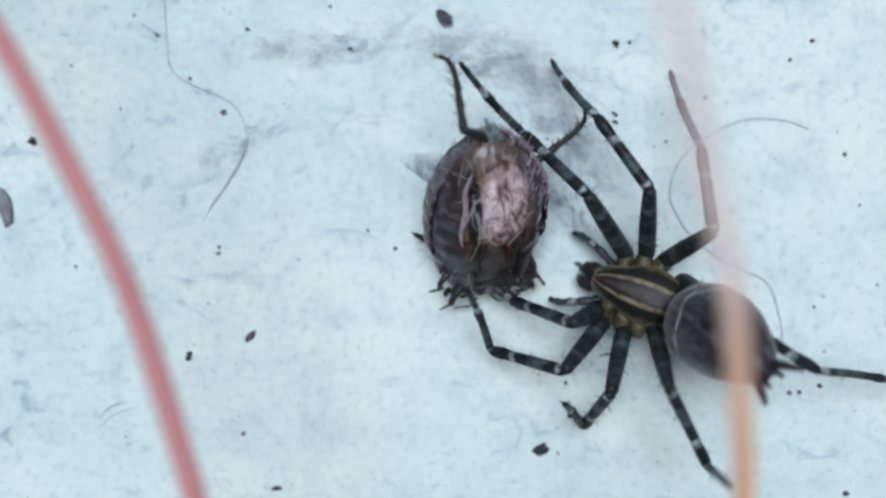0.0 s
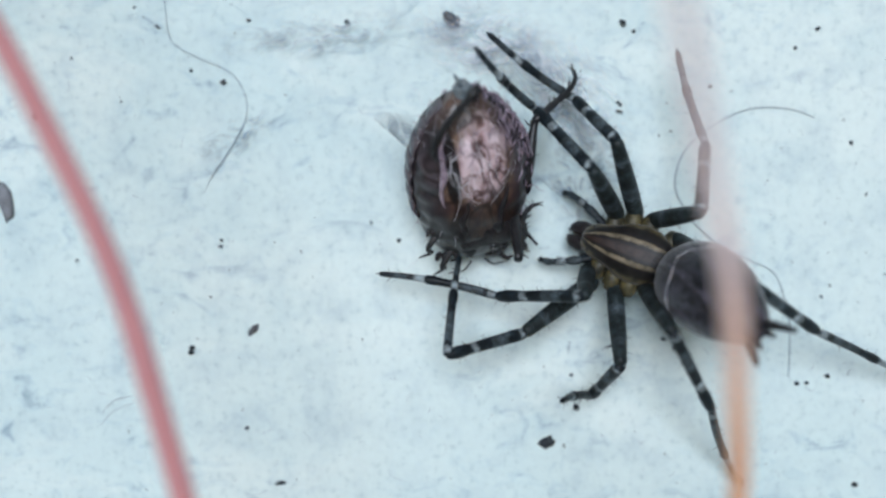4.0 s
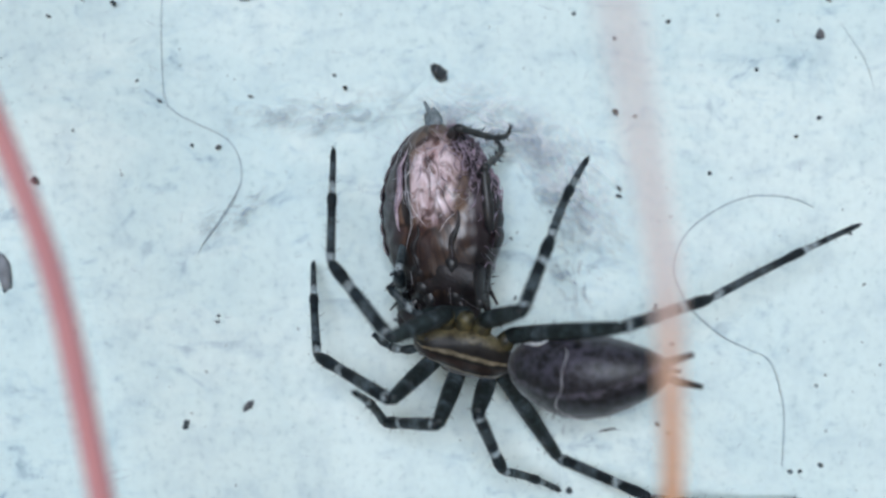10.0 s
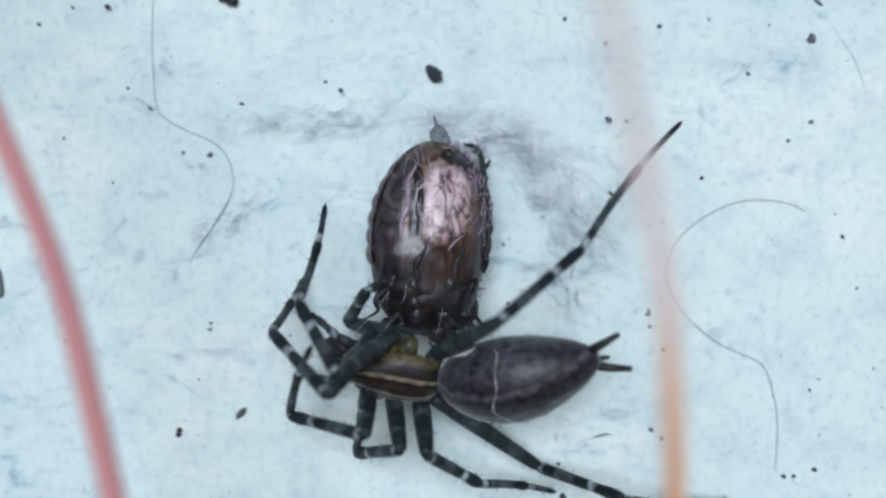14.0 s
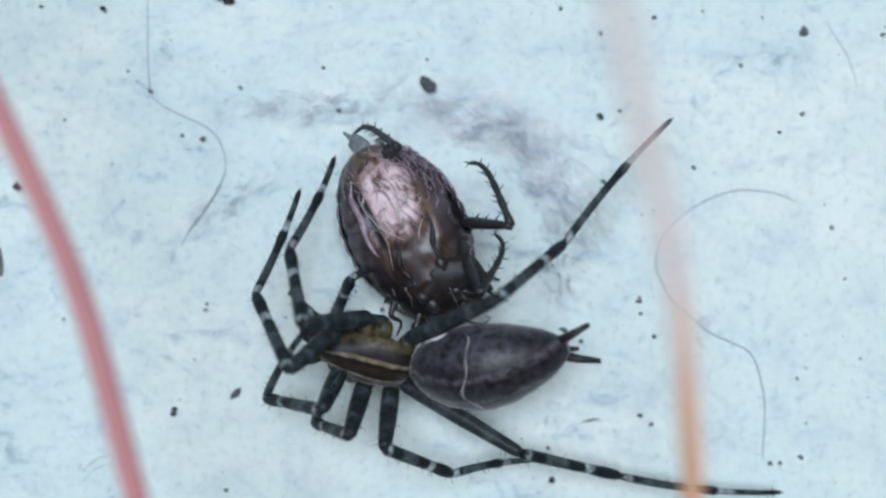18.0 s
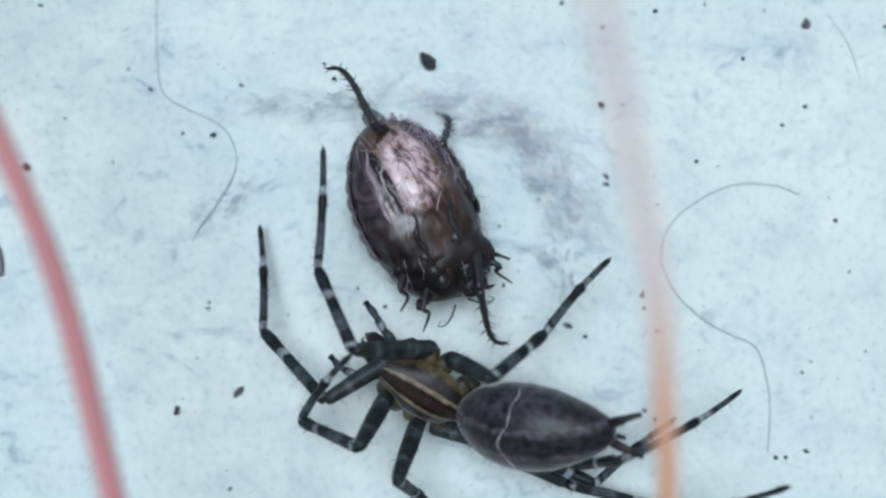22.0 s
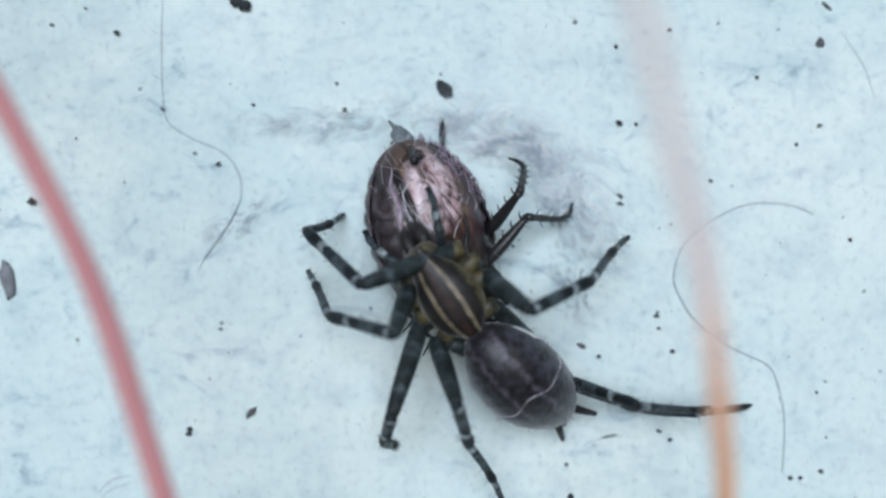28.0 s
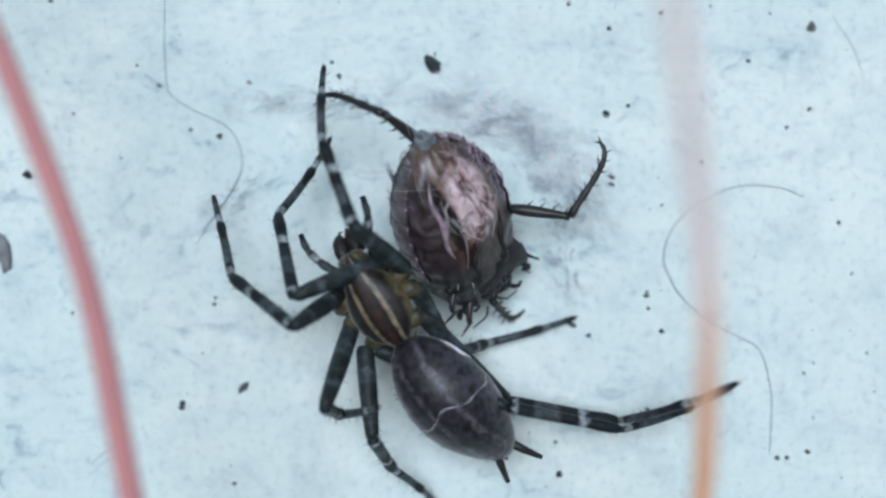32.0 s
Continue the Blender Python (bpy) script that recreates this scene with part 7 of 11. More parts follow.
        (12.65, mm(6.91, 0, 0, -35.5, 74.9, -42.4)), (13, mm(6.91, 0, 0, 137.9, 64.9, 149.7)), (13.5, mm(6.91, 0, 0, 137.9, 64.9, 149.7)), (14, mm(6.91, 0, 0, 58.5, 86.1, 60.3)),
        (16.5, mm(6.91, 0, 0, 70.1, 86.9, 73.7)), (17, mm(6.91, 0, 0, 76.5, 82.3, 84.1)), (18, mm(6.91, 0, 0, 79.1, 83.4, 85.1)),
        (18.15, mm(6.91, 0, 0, 79.1, 83.4, 85.1)), (18.5, mm(6.91, 0, 0, 59.2, 81.5, 69.7)), (19, mm(6.91, 0, 0, 114.2, 82.2, 119.8)),
        (20, mm(6.91, 0, 0, 93, 79.4, 100.4)), (20.42, mm(6.91, 0, 0, 93, 79.4, 100.4)), (20.5, mm(6.91, 0, 0, -20.3, -57.6, 76.1)),
        (20.68, mm(6.91, 0, 0, -16.7, -65.2, 100.4)), (21, mm(6.91, 0, 0, -16.7, -65.2, 100.4)), (22, mm(6.91, 0, 0, -33.8, -66.8, 104.4)),
        (23, mm(6.91, 0, 0, -164.1, -76.5, 107.3)), (24, mm(6.91, 0, 0, -141.7, -76.1, 86.7)), (25, mm(6.91, 0, 0, -139.4, -75.5, 85.5)),
        (27.5, mm(6.91, 0, 0, 1.7, 63.6, 7.7)), (27.65, mm(6.91, 0, 0, 1.7, 63.6, 7.7)), (27.92, mm(6.91, 0, 0, -95.8, -72.6, 123.9)),
        (28, mm(6.91, 0, 0, -95.8, -72.6, 123.9)), (29, mm(6.91, 0, 0, -4.4, 34.3, 12.2)), (29.42, mm(6.91, 0, 0, -4.4, 34.3, 12.2)),
        (29.6, mm(6.91, 0, 0, 4, 63.6, 15.3)), (29.9, mm(6.91, 0, 0, 1.3, 55.2, 5.9)), (30, mm(6.91, 0, 0, 1.3, 55.2, 5.9)), (30.12, mm(6.91, 0, 0, 1.3, 55.2, 5.9)),
        (30.5, mm(6.91, 0, 0, 1.8, 35.5, 15.4)), (30.75, mm(6.91, 0, 0, -5.8, 31.7, 27.5)), (31, mm(6.91, 0, 0, -5.8, 31.7, 27.5)),
        (31.25, mm(6.91, 0, 0, -5.8, 31.7, 27.5)), (31.75, mm(6.91, 0, 0, -14.3, -15.2, 36.5)), (32, mm(6.91, 0, 0, -14.3, -15.2, 36.5)),], [
        (0, mm(6.08, 4.81, -3.01, 85.8, 16, 116.7)), (1, mm(6.39, 4.92, -2.91, 86.6, 14.5, 116.9)), (1.4, mm(8.3, -0.68, -5.53, -12.8, 80.6, -14.3)),
        (1.7, mm(6.36, 4.73, -3.2, 90.7, 26.3, 109.5)), (2, mm(6.36, 4.73, -3.2, 90.7, 26.3, 109.5)), (3, mm(5.62, 1.41, -5.41, 98, 68.1, 110.4)),
        (5.5, mm(6.9, 0.23, -5.73, 132, 78.1, 136.9)), (5.62, mm(6.9, 0.23, -5.73, 132, 78.1, 136.9)), (5.8, mm(6.18, 2.24, -5.23, 42.7, 36.4, 56.5)),
        (6, mm(8.61, 0.06, -5.48, 16.9, 66.7, 21.3)), (6.6, mm(8, 1.13, -5.52, 24.2, 45, 38)), (7, mm(8, 1.13, -5.52, 24.2, 45, 38)),
        (8, mm(8.15, 0.55, -5.58, 16.7, 60.6, 22)), (9, mm(7.66, 0.61, -5.66, 25.5, 57.1, 33.7)), (10, mm(7.97, 0.47, -5.62, 20.9, 56.2, 29)),
        (11, mm(7.69, 0.72, -5.64, 20.4, 51.6, 30.2)), (12, mm(8.01, -1.01, -5.54, -7.1, 58.9, -9.4)), (12.65, mm(8.01, -1.01, -5.54, -7.1, 58.9, -9.4)),
        (13, mm(4.81, 1.23, -5.2, 83, 56.7, 101.6)), (13.5, mm(4.81, 1.23, -5.2, 83, 56.7, 101.6)), (14, mm(7.1, 0.34, -5.73, 61.5, 75.1, 68.1)), (16.5, mm(7, 0.3, -5.73, 20.6, 53.9, 31.8)),
        (17, mm(6.99, 0.77, -5.69, 28.3, 55.8, 40.3)), (18, mm(6.97, 0.66, -5.7, 28.8, 58.2, 39.1)), (18.15, mm(6.97, 0.66, -5.7, 28.8, 58.2, 39.1)),
        (18.5, mm(7.21, 0.79, -5.68, 17.4, 46.5, 30.7)), (19, mm(6.52, 0.68, -5.69, 29.8, 49.4, 38.2)), (20, mm(6.72, 1.04, -5.64, 43.8, 65.3, 52.9)),
        (20.42, mm(6.72, 1.04, -5.64, 43.8, 65.3, 52.9)), (20.5, mm(7.65, 2.98, 4.85, -6.5, 16.1, 28)), (20.68, mm(6.48, 2.37, 5.21, -7.4, 29.4, 64.2)),
        (21, mm(6.48, 2.37, 5.21, -7.4, 29.4, 64.2)), (22, mm(6.35, 2.19, 5.27, -13.1, 26, 56.8)), (23, mm(6.51, 1.28, 5.58, -12, 22.1, 40.5)),
        (24, mm(6.99, 1.38, 5.57, -7.5, 28.5, 42.5)), (25, mm(7.02, 1.44, 5.56, -6.7, 28, 43.2)), (27.5, mm(9.44, 0.34, -5.14, 8.7, -42.6, 61.4)),
        (27.65, mm(9.44, 0.34, -5.14, 8.7, -42.6, 61.4)), (27.92, mm(5.95, 1.42, 5.48, -20.7, 11.6, 29.2)), (28, mm(5.95, 1.42, 5.48, -20.7, 11.6, 29.2)),
        (29, mm(11.54, 1, -3.24, -25.4, -59.2, 85.2)), (29.42, mm(11.54, 1, -3.24, -25.4, -59.2, 85.2)), (29.6, mm(9.38, 0.67, -5.14, 10.3, -45.9, 48.2)),
        (29.9, mm(10.17, 0.34, -4.71, 9, -37.6, 49.8)), (30, mm(10.17, 0.34, -4.71, 9, -37.6, 49.8)), (30.12, mm(10.17, 0.34, -4.71, 9, -37.6, 49.8)),
        (30.5, mm(11.42, 1.25, -3.33, 4.6, 24.2, 45.7)), (30.75, mm(11.24, 2.25, -3.02, -16, -55.1, 83.1)), (31, mm(11.24, 2.25, -3.02, -16, -55.1, 83.1)),
        (31.25, mm(11.24, 2.25, -3.02, -16, -55.1, 83.1)), (31.75, mm(11.36, 3.3, 1.5, -40.7, -51.7, 110.4)), (32, mm(11.36, 3.3, 1.5, -40.7, -51.7, 110.4)),])
    stride(legs[4], LEG_LENGTHS["1"], body, [
        (0, mm(3.75, 1.55, -0.45, -52.4, -78.9, 75.1)), (1, mm(3.75, 1.55, -0.45, -55.2, -77.5, 81.7)), (1.4, mm(3.75, 1.55, -0.45, -51.7, -76.3, 148.6)),
        (1.7, mm(3.75, 1.55, -0.45, -86.2, -78.8, 125.2)), (2, mm(3.75, 1.55, -0.45, -86.2, -78.8, 125.2)), (3, mm(3.75, 1.55, -0.45, -28.8, -68.5, 141.4)),
        (5.5, mm(3.75, 1.55, -0.45, -42.7, -68.8, 78.3)), (5.62, mm(3.75, 1.55, -0.45, -42.7, -68.8, 78.3)), (5.8, mm(3.75, 1.55, -0.45, 35.5, -34.2, -3.4)),
        (6, mm(3.75, 1.55, -0.45, 81.8, -71.9, -10.3)), (6.6, mm(3.75, 1.55, -0.45, 106, -69.2, -38.3)), (7, mm(3.75, 1.55, -0.45, 106, -69.2, -38.3)),
        (8, mm(3.75, 1.55, -0.45, 99.3, -61.2, -43.3)), (9, mm(3.75, 1.55, -0.45, 101.6, -61.4, -45.3)), (10, mm(3.75, 1.55, -0.45, 114.2, -68.3, -46.9)),
        (11, mm(3.75, 1.55, -0.45, 100.9, -63.7, -41.1)), (12, mm(3.75, 1.55, -0.45, 82.1, -71.9, -14.3)), (12.65, mm(3.75, 1.55, -0.45, 82.1, -71.9, -14.3)),
        (13, mm(3.75, 1.55, -0.45, -138.5, -80, -123.1)), (13.5, mm(3.75, 1.55, -0.45, -138.5, -80, -123.1)), (14, mm(3.75, 1.55, -0.45, -129.9, -70.4, -118.5)), (16.5, mm(3.75, 1.55, -0.45, -149, -70.5, -108.1)),
        (17, mm(3.75, 1.55, -0.45, -155.8, -71.9, -102.4)), (18, mm(3.75, 1.55, -0.45, -160.1, -73.4, -101.1)),
        (18.15, mm(3.75, 1.55, -0.45, -160.1, -73.4, -101.1)), (18.5, mm(3.75, 1.55, -0.45, -94.3, -73.5, -150.5)),
        (19, mm(3.75, 1.55, -0.45, -107.8, -78.9, -148.1)), (20, mm(3.75, 1.55, -0.45, -130.9, -70.4, -117.8)),
        (20.42, mm(3.75, 1.55, -0.45, -130.9, -70.4, -117.8)), (20.5, mm(3.75, 1.55, -0.45, -175.9, -44.8, -87.3)),
        (20.68, mm(3.75, 1.55, -0.45, -8.2, -86.7, 99.2)), (21, mm(3.75, 1.55, -0.45, -8.2, -86.7, 99.2)), (22, mm(3.75, 1.55, -0.45, -51.3, -84.6, 150.2)),
        (23, mm(3.75, 1.55, -0.45, -168.9, -82.7, -99.2)), (24, mm(3.75, 1.55, -0.45, 161.4, -81.1, -75.3)), (25, mm(3.75, 1.55, -0.45, 178.4, -81.6, -88.7)),
        (27.5, mm(3.75, 1.55, -0.45, 125.7, -68, -61.9)), (27.65, mm(3.75, 1.55, -0.45, 125.7, -68, -61.9)), (27.92, mm(3.75, 1.55, -0.45, -30.2, -72.1, 166.2)),
        (28, mm(3.75, 1.55, -0.45, -30.2, -72.1, 166.2)), (29, mm(3.75, 1.55, -0.45, 13.6, -74.3, 63.2)), (29.42, mm(3.75, 1.55, -0.45, 13.6, -74.3, 63.2)),
        (29.6, mm(3.75, 1.55, -0.45, -15.8, -75.6, 119.9)), (29.9, mm(3.75, 1.55, -0.45, -71.8, -64.6, -149.3)), (30, mm(3.75, 1.55, -0.45, -71.8, -64.6, -149.3)),
        (30.12, mm(3.75, 1.55, -0.45, -71.8, -64.6, -149.3)), (30.5, mm(3.75, 1.55, -0.45, -77.7, -77.3, -155.4)), (30.75, mm(3.75, 1.55, -0.45, 25.2, -80.4, 49.6)),
        (31, mm(3.75, 1.55, -0.45, 25.2, -80.4, 49.6)), (31.25, mm(3.75, 1.55, -0.45, 25.2, -80.4, 49.6)), (31.75, mm(3.75, 1.55, -0.45, -18.3, -78.8, 121.3)),
        (32, mm(3.75, 1.55, -0.45, -18.3, -78.8, 121.3)),], [
        (0, mm(5.18, 0, 0, -141, 55.5, -157.3)), (1, mm(5.18, 0, 0, -136.7, 57.7, -152.7)), (1.4, mm(5.18, 0, 0, -84.9, -1.1, -74.9)),
        (1.7, mm(5.18, 0, 0, -147.9, 51.7, -161.6)), (2, mm(5.18, 0, 0, -147.9, 51.7, -161.6)), (3, mm(5.18, 0, 0, -81.5, 5.6, -126.9)),
        (5.5, mm(5.18, 0, 0, -64, 65.6, -77.2)), (5.62, mm(5.18, 0, 0, -64, 65.6, -77.2)), (5.8, mm(5.18, 0, 0, -37.4, 42, -85.3)),
        (6, mm(5.18, 0, 0, -59.9, 37.2, -116.1)), (6.6, mm(5.18, 0, 0, -66.8, 31.3, -114.3)), (7, mm(5.18, 0, 0, -66.8, 31.3, -114.3)),
        (8, mm(5.18, 0, 0, -79.9, 39.4, -120.3)), (9, mm(5.18, 0, 0, -78.7, 38.4, -117.3)), (10, mm(5.18, 0, 0, -72.4, 33.5, -115)),
        (11, mm(5.18, 0, 0, -73, 38.9, -110.2)), (12, mm(5.18, 0, 0, -61.5, 29.7, -115.4)), (12.65, mm(5.18, 0, 0, -61.5, 29.7, -115.4)),
        (13, mm(5.18, 0, 0, -61.1, 17.2, -135.9)), (13.5, mm(5.18, 0, 0, -61.1, 17.2, -135.9)), (14, mm(5.18, 0, 0, -61.9, 1.9, -133.1)), (16.5, mm(5.18, 0, 0, -79.4, 14, -136.3)),
        (17, mm(5.18, 0, 0, -77.2, 12.4, -134.4)), (18, mm(5.18, 0, 0, -83.3, 19.1, -138.6)), (18.15, mm(5.18, 0, 0, -83.3, 19.1, -138.6)),
        (18.5, mm(5.18, 0, 0, -62, 16.2, -139.6)), (19, mm(5.18, 0, 0, -74.7, 30.9, -137.8)), (20, mm(5.18, 0, 0, -73.9, 15.7, -131.3)),
        (20.42, mm(5.18, 0, 0, -73.9, 15.7, -131.3)), (20.5, mm(5.18, 0, 0, -60.7, -24.7, -156.2)), (20.68, mm(5.18, 0, 0, -81.7, 30.1, -136.9)),
        (21, mm(5.18, 0, 0, -81.7, 30.1, -136.9)), (22, mm(5.18, 0, 0, -79.4, 28.4, -134.9)), (23, mm(5.18, 0, 0, -64.4, 18.5, -133)),
        (24, mm(5.18, 0, 0, -66.9, 19, -133.5)), (25, mm(5.18, 0, 0, -67.1, 19.5, -133.4)), (27.5, mm(5.18, 0, 0, -89.5, 26.3, -139.4)),
        (27.65, mm(5.18, 0, 0, -89.5, 26.3, -139.4)), (27.92, mm(5.18, 0, 0, -73.3, 17.1, -136.1)), (28, mm(5.18, 0, 0, -73.3, 17.1, -136.1)),
        (29, mm(5.18, 0, 0, -72.9, 24.8, -145.7)), (29.42, mm(5.18, 0, 0, -72.9, 24.8, -145.7)), (29.6, mm(5.18, 0, 0, -84.5, 33.2, -134.3)),
        (29.9, mm(5.18, 0, 0, -48.1, -12.1, -134.2)), (30, mm(5.18, 0, 0, -48.1, -12.1, -134.2)), (30.12, mm(5.18, 0, 0, -48.1, -12.1, -134.2)),
        (30.5, mm(5.18, 0, 0, -57.3, -14.4, -130.6)), (30.75, mm(5.18, 0, 0, -90, 35.1, -127.6)), (31, mm(5.18, 0, 0, -90, 35.1, -127.6)),
        (31.25, mm(5.18, 0, 0, -90, 35.1, -127.6)), (31.75, mm(5.18, 0, 0, -76.7, 25, -122.8)), (32, mm(5.18, 0, 0, -76.7, 25, -122.8)),], [
        (0, mm(2.52, -1.11, -4.19, -50, 42.5, -58.8)), (1, mm(2.76, -1.25, -4.3, -50.7, 42.4, -59.7)), (1.4, mm(6.5, -4.91, 0.1, -78.1, -19.3, -96)),
        (1.7, mm(2.19, -1, -4, -52.5, 50.3, -58.4)), (2, mm(2.19, -1, -4, -52.5, 50.3, -58.4)), (3, mm(2.14, -4.05, -0.5, -80.4, -11, -79.2)),
        (5.5, mm(5.64, -2.05, -4.63, -70.4, 55.8, -91.2)), (5.62, mm(5.64, -2.05, -4.63, -70.4, 55.8, -91.2)), (5.8, mm(5.49, -3.77, -3.4, -58.2, -58.2, -68.8)),
        (6, mm(3.4, -3.64, -3.08, -71, -70.8, -91.2)), (6.6, mm(3.39, -3.96, -2.64, -34.1, -8.3, -146.2)), (7, mm(3.39, -3.96, -2.64, -34.1, -8.3, -146.2)),
        (8, mm(3.19, -3.4, -3.23, -49.5, 0.5, -134.8)), (9, mm(3.35, -3.54, -3.16, -49.4, 3.8, -141.2)), (10, mm(3.38, -3.84, -2.81, -43.8, -1.4, -141.8)),
        (11, mm(3.81, -3.72, -3.2, -48.6, 5.2, -139.3)), (12, mm(3.28, -3.99, -2.52, -31.5, -18.9, -141.4)), (12.65, mm(3.28, -3.99, -2.52, -31.5, -18.9, -141.4)),
        (13, mm(1.69, -3.38, -1.51, 150.7, -80.7, 26.1)), (13.5, mm(1.69, -3.38, -1.51, 150.7, -80.7, 26.1)), (14, mm(1.7, -3.72, -0.17, 122.7, -52.8, 36.9)), (16.5, mm(1.61, -3.41, -1.23, 122.2, -55.1, 40.8)),
        (17, mm(1.7, -3.55, -1.09, 25.1, -18, 163.8)), (18, mm(1.57, -3.18, -1.67, 126.9, -58.7, 39.7)), (18.15, mm(1.57, -3.18, -1.67, 126.9, -58.7, 39.7)),
        (18.5, mm(1.45, -3.16, -1.42, 28.5, -26.9, 150.4)), (19, mm(1.94, -2.93, -2.61, 19.7, -49.6, 156.3)), (20, mm(1.94, -3.68, -1.38, 113.9, -52.4, 44.7)),
        (20.42, mm(1.94, -3.68, -1.38, 113.9, -52.4, 44.7)), (20.5, mm(0.95, -1.87, 2.12, 67.8, -56.7, 123)), (20.68, mm(1.96, -3.01, -2.55, 133.6, -83.5, 43.7)),
        (21, mm(1.96, -3.01, -2.55, 133.6, -83.5, 43.7)), (22, mm(2.02, -3.17, -2.42, 134.8, -72.5, 37.2)), (23, mm(1.89, -3.53, -1.61, -131.1, -62.6, -32.7)),
        (24, mm(1.87, -3.49, -1.66, -128.2, -61.8, -35.2)), (25, mm(1.88, -3.49, -1.7, -134.7, -63.1, -30.9)), (27.5, mm(1.71, -2.97, -2.25, -58.1, 2.2, -145.8)),
        (27.65, mm(1.71, -2.97, -2.25, -58.1, 2.2, -145.8)), (27.92, mm(1.67, -3.37, -1.49, -41.1, 5.4, -162.4)), (28, mm(1.67, -3.37, -1.49, -41.1, 5.4, -162.4)),
        (29, mm(1.36, -2.6, -2.14, -19.2, -8, -165.8)), (29.42, mm(1.36, -2.6, -2.14, -19.2, -8, -165.8)), (29.6, mm(2.2, -3.05, -2.79, -27.6, 11.2, -175.6)),
        (29.9, mm(1.71, -3.57, 1.07, -13.3, -22.1, -168.5)), (30, mm(1.71, -3.57, 1.07, -13.3, -22.1, -168.5)), (30.12, mm(1.71, -3.57, 1.07, -13.3, -22.1, -168.5)),
        (30.5, mm(1.97, -3.74, 1.27, -2.5, -30.8, -178)), (30.75, mm(2.64, -3.3, -2.93, -69.1, 10.9, -126.2)), (31, mm(2.64, -3.3, -2.93, -69.1, 10.9, -126.2)),
        (31.25, mm(2.64, -3.3, -2.93, -69.1, 10.9, -126.2)), (31.75, mm(2.68, -3.88, -2.15, -57.2, 3.2, -138.2)), (32, mm(2.68, -3.88, -2.15, -57.2, 3.2, -138.2)),], [(0, 0.5), (5.6, 0.5), (5.9, -0.3), (32, -0.3)])
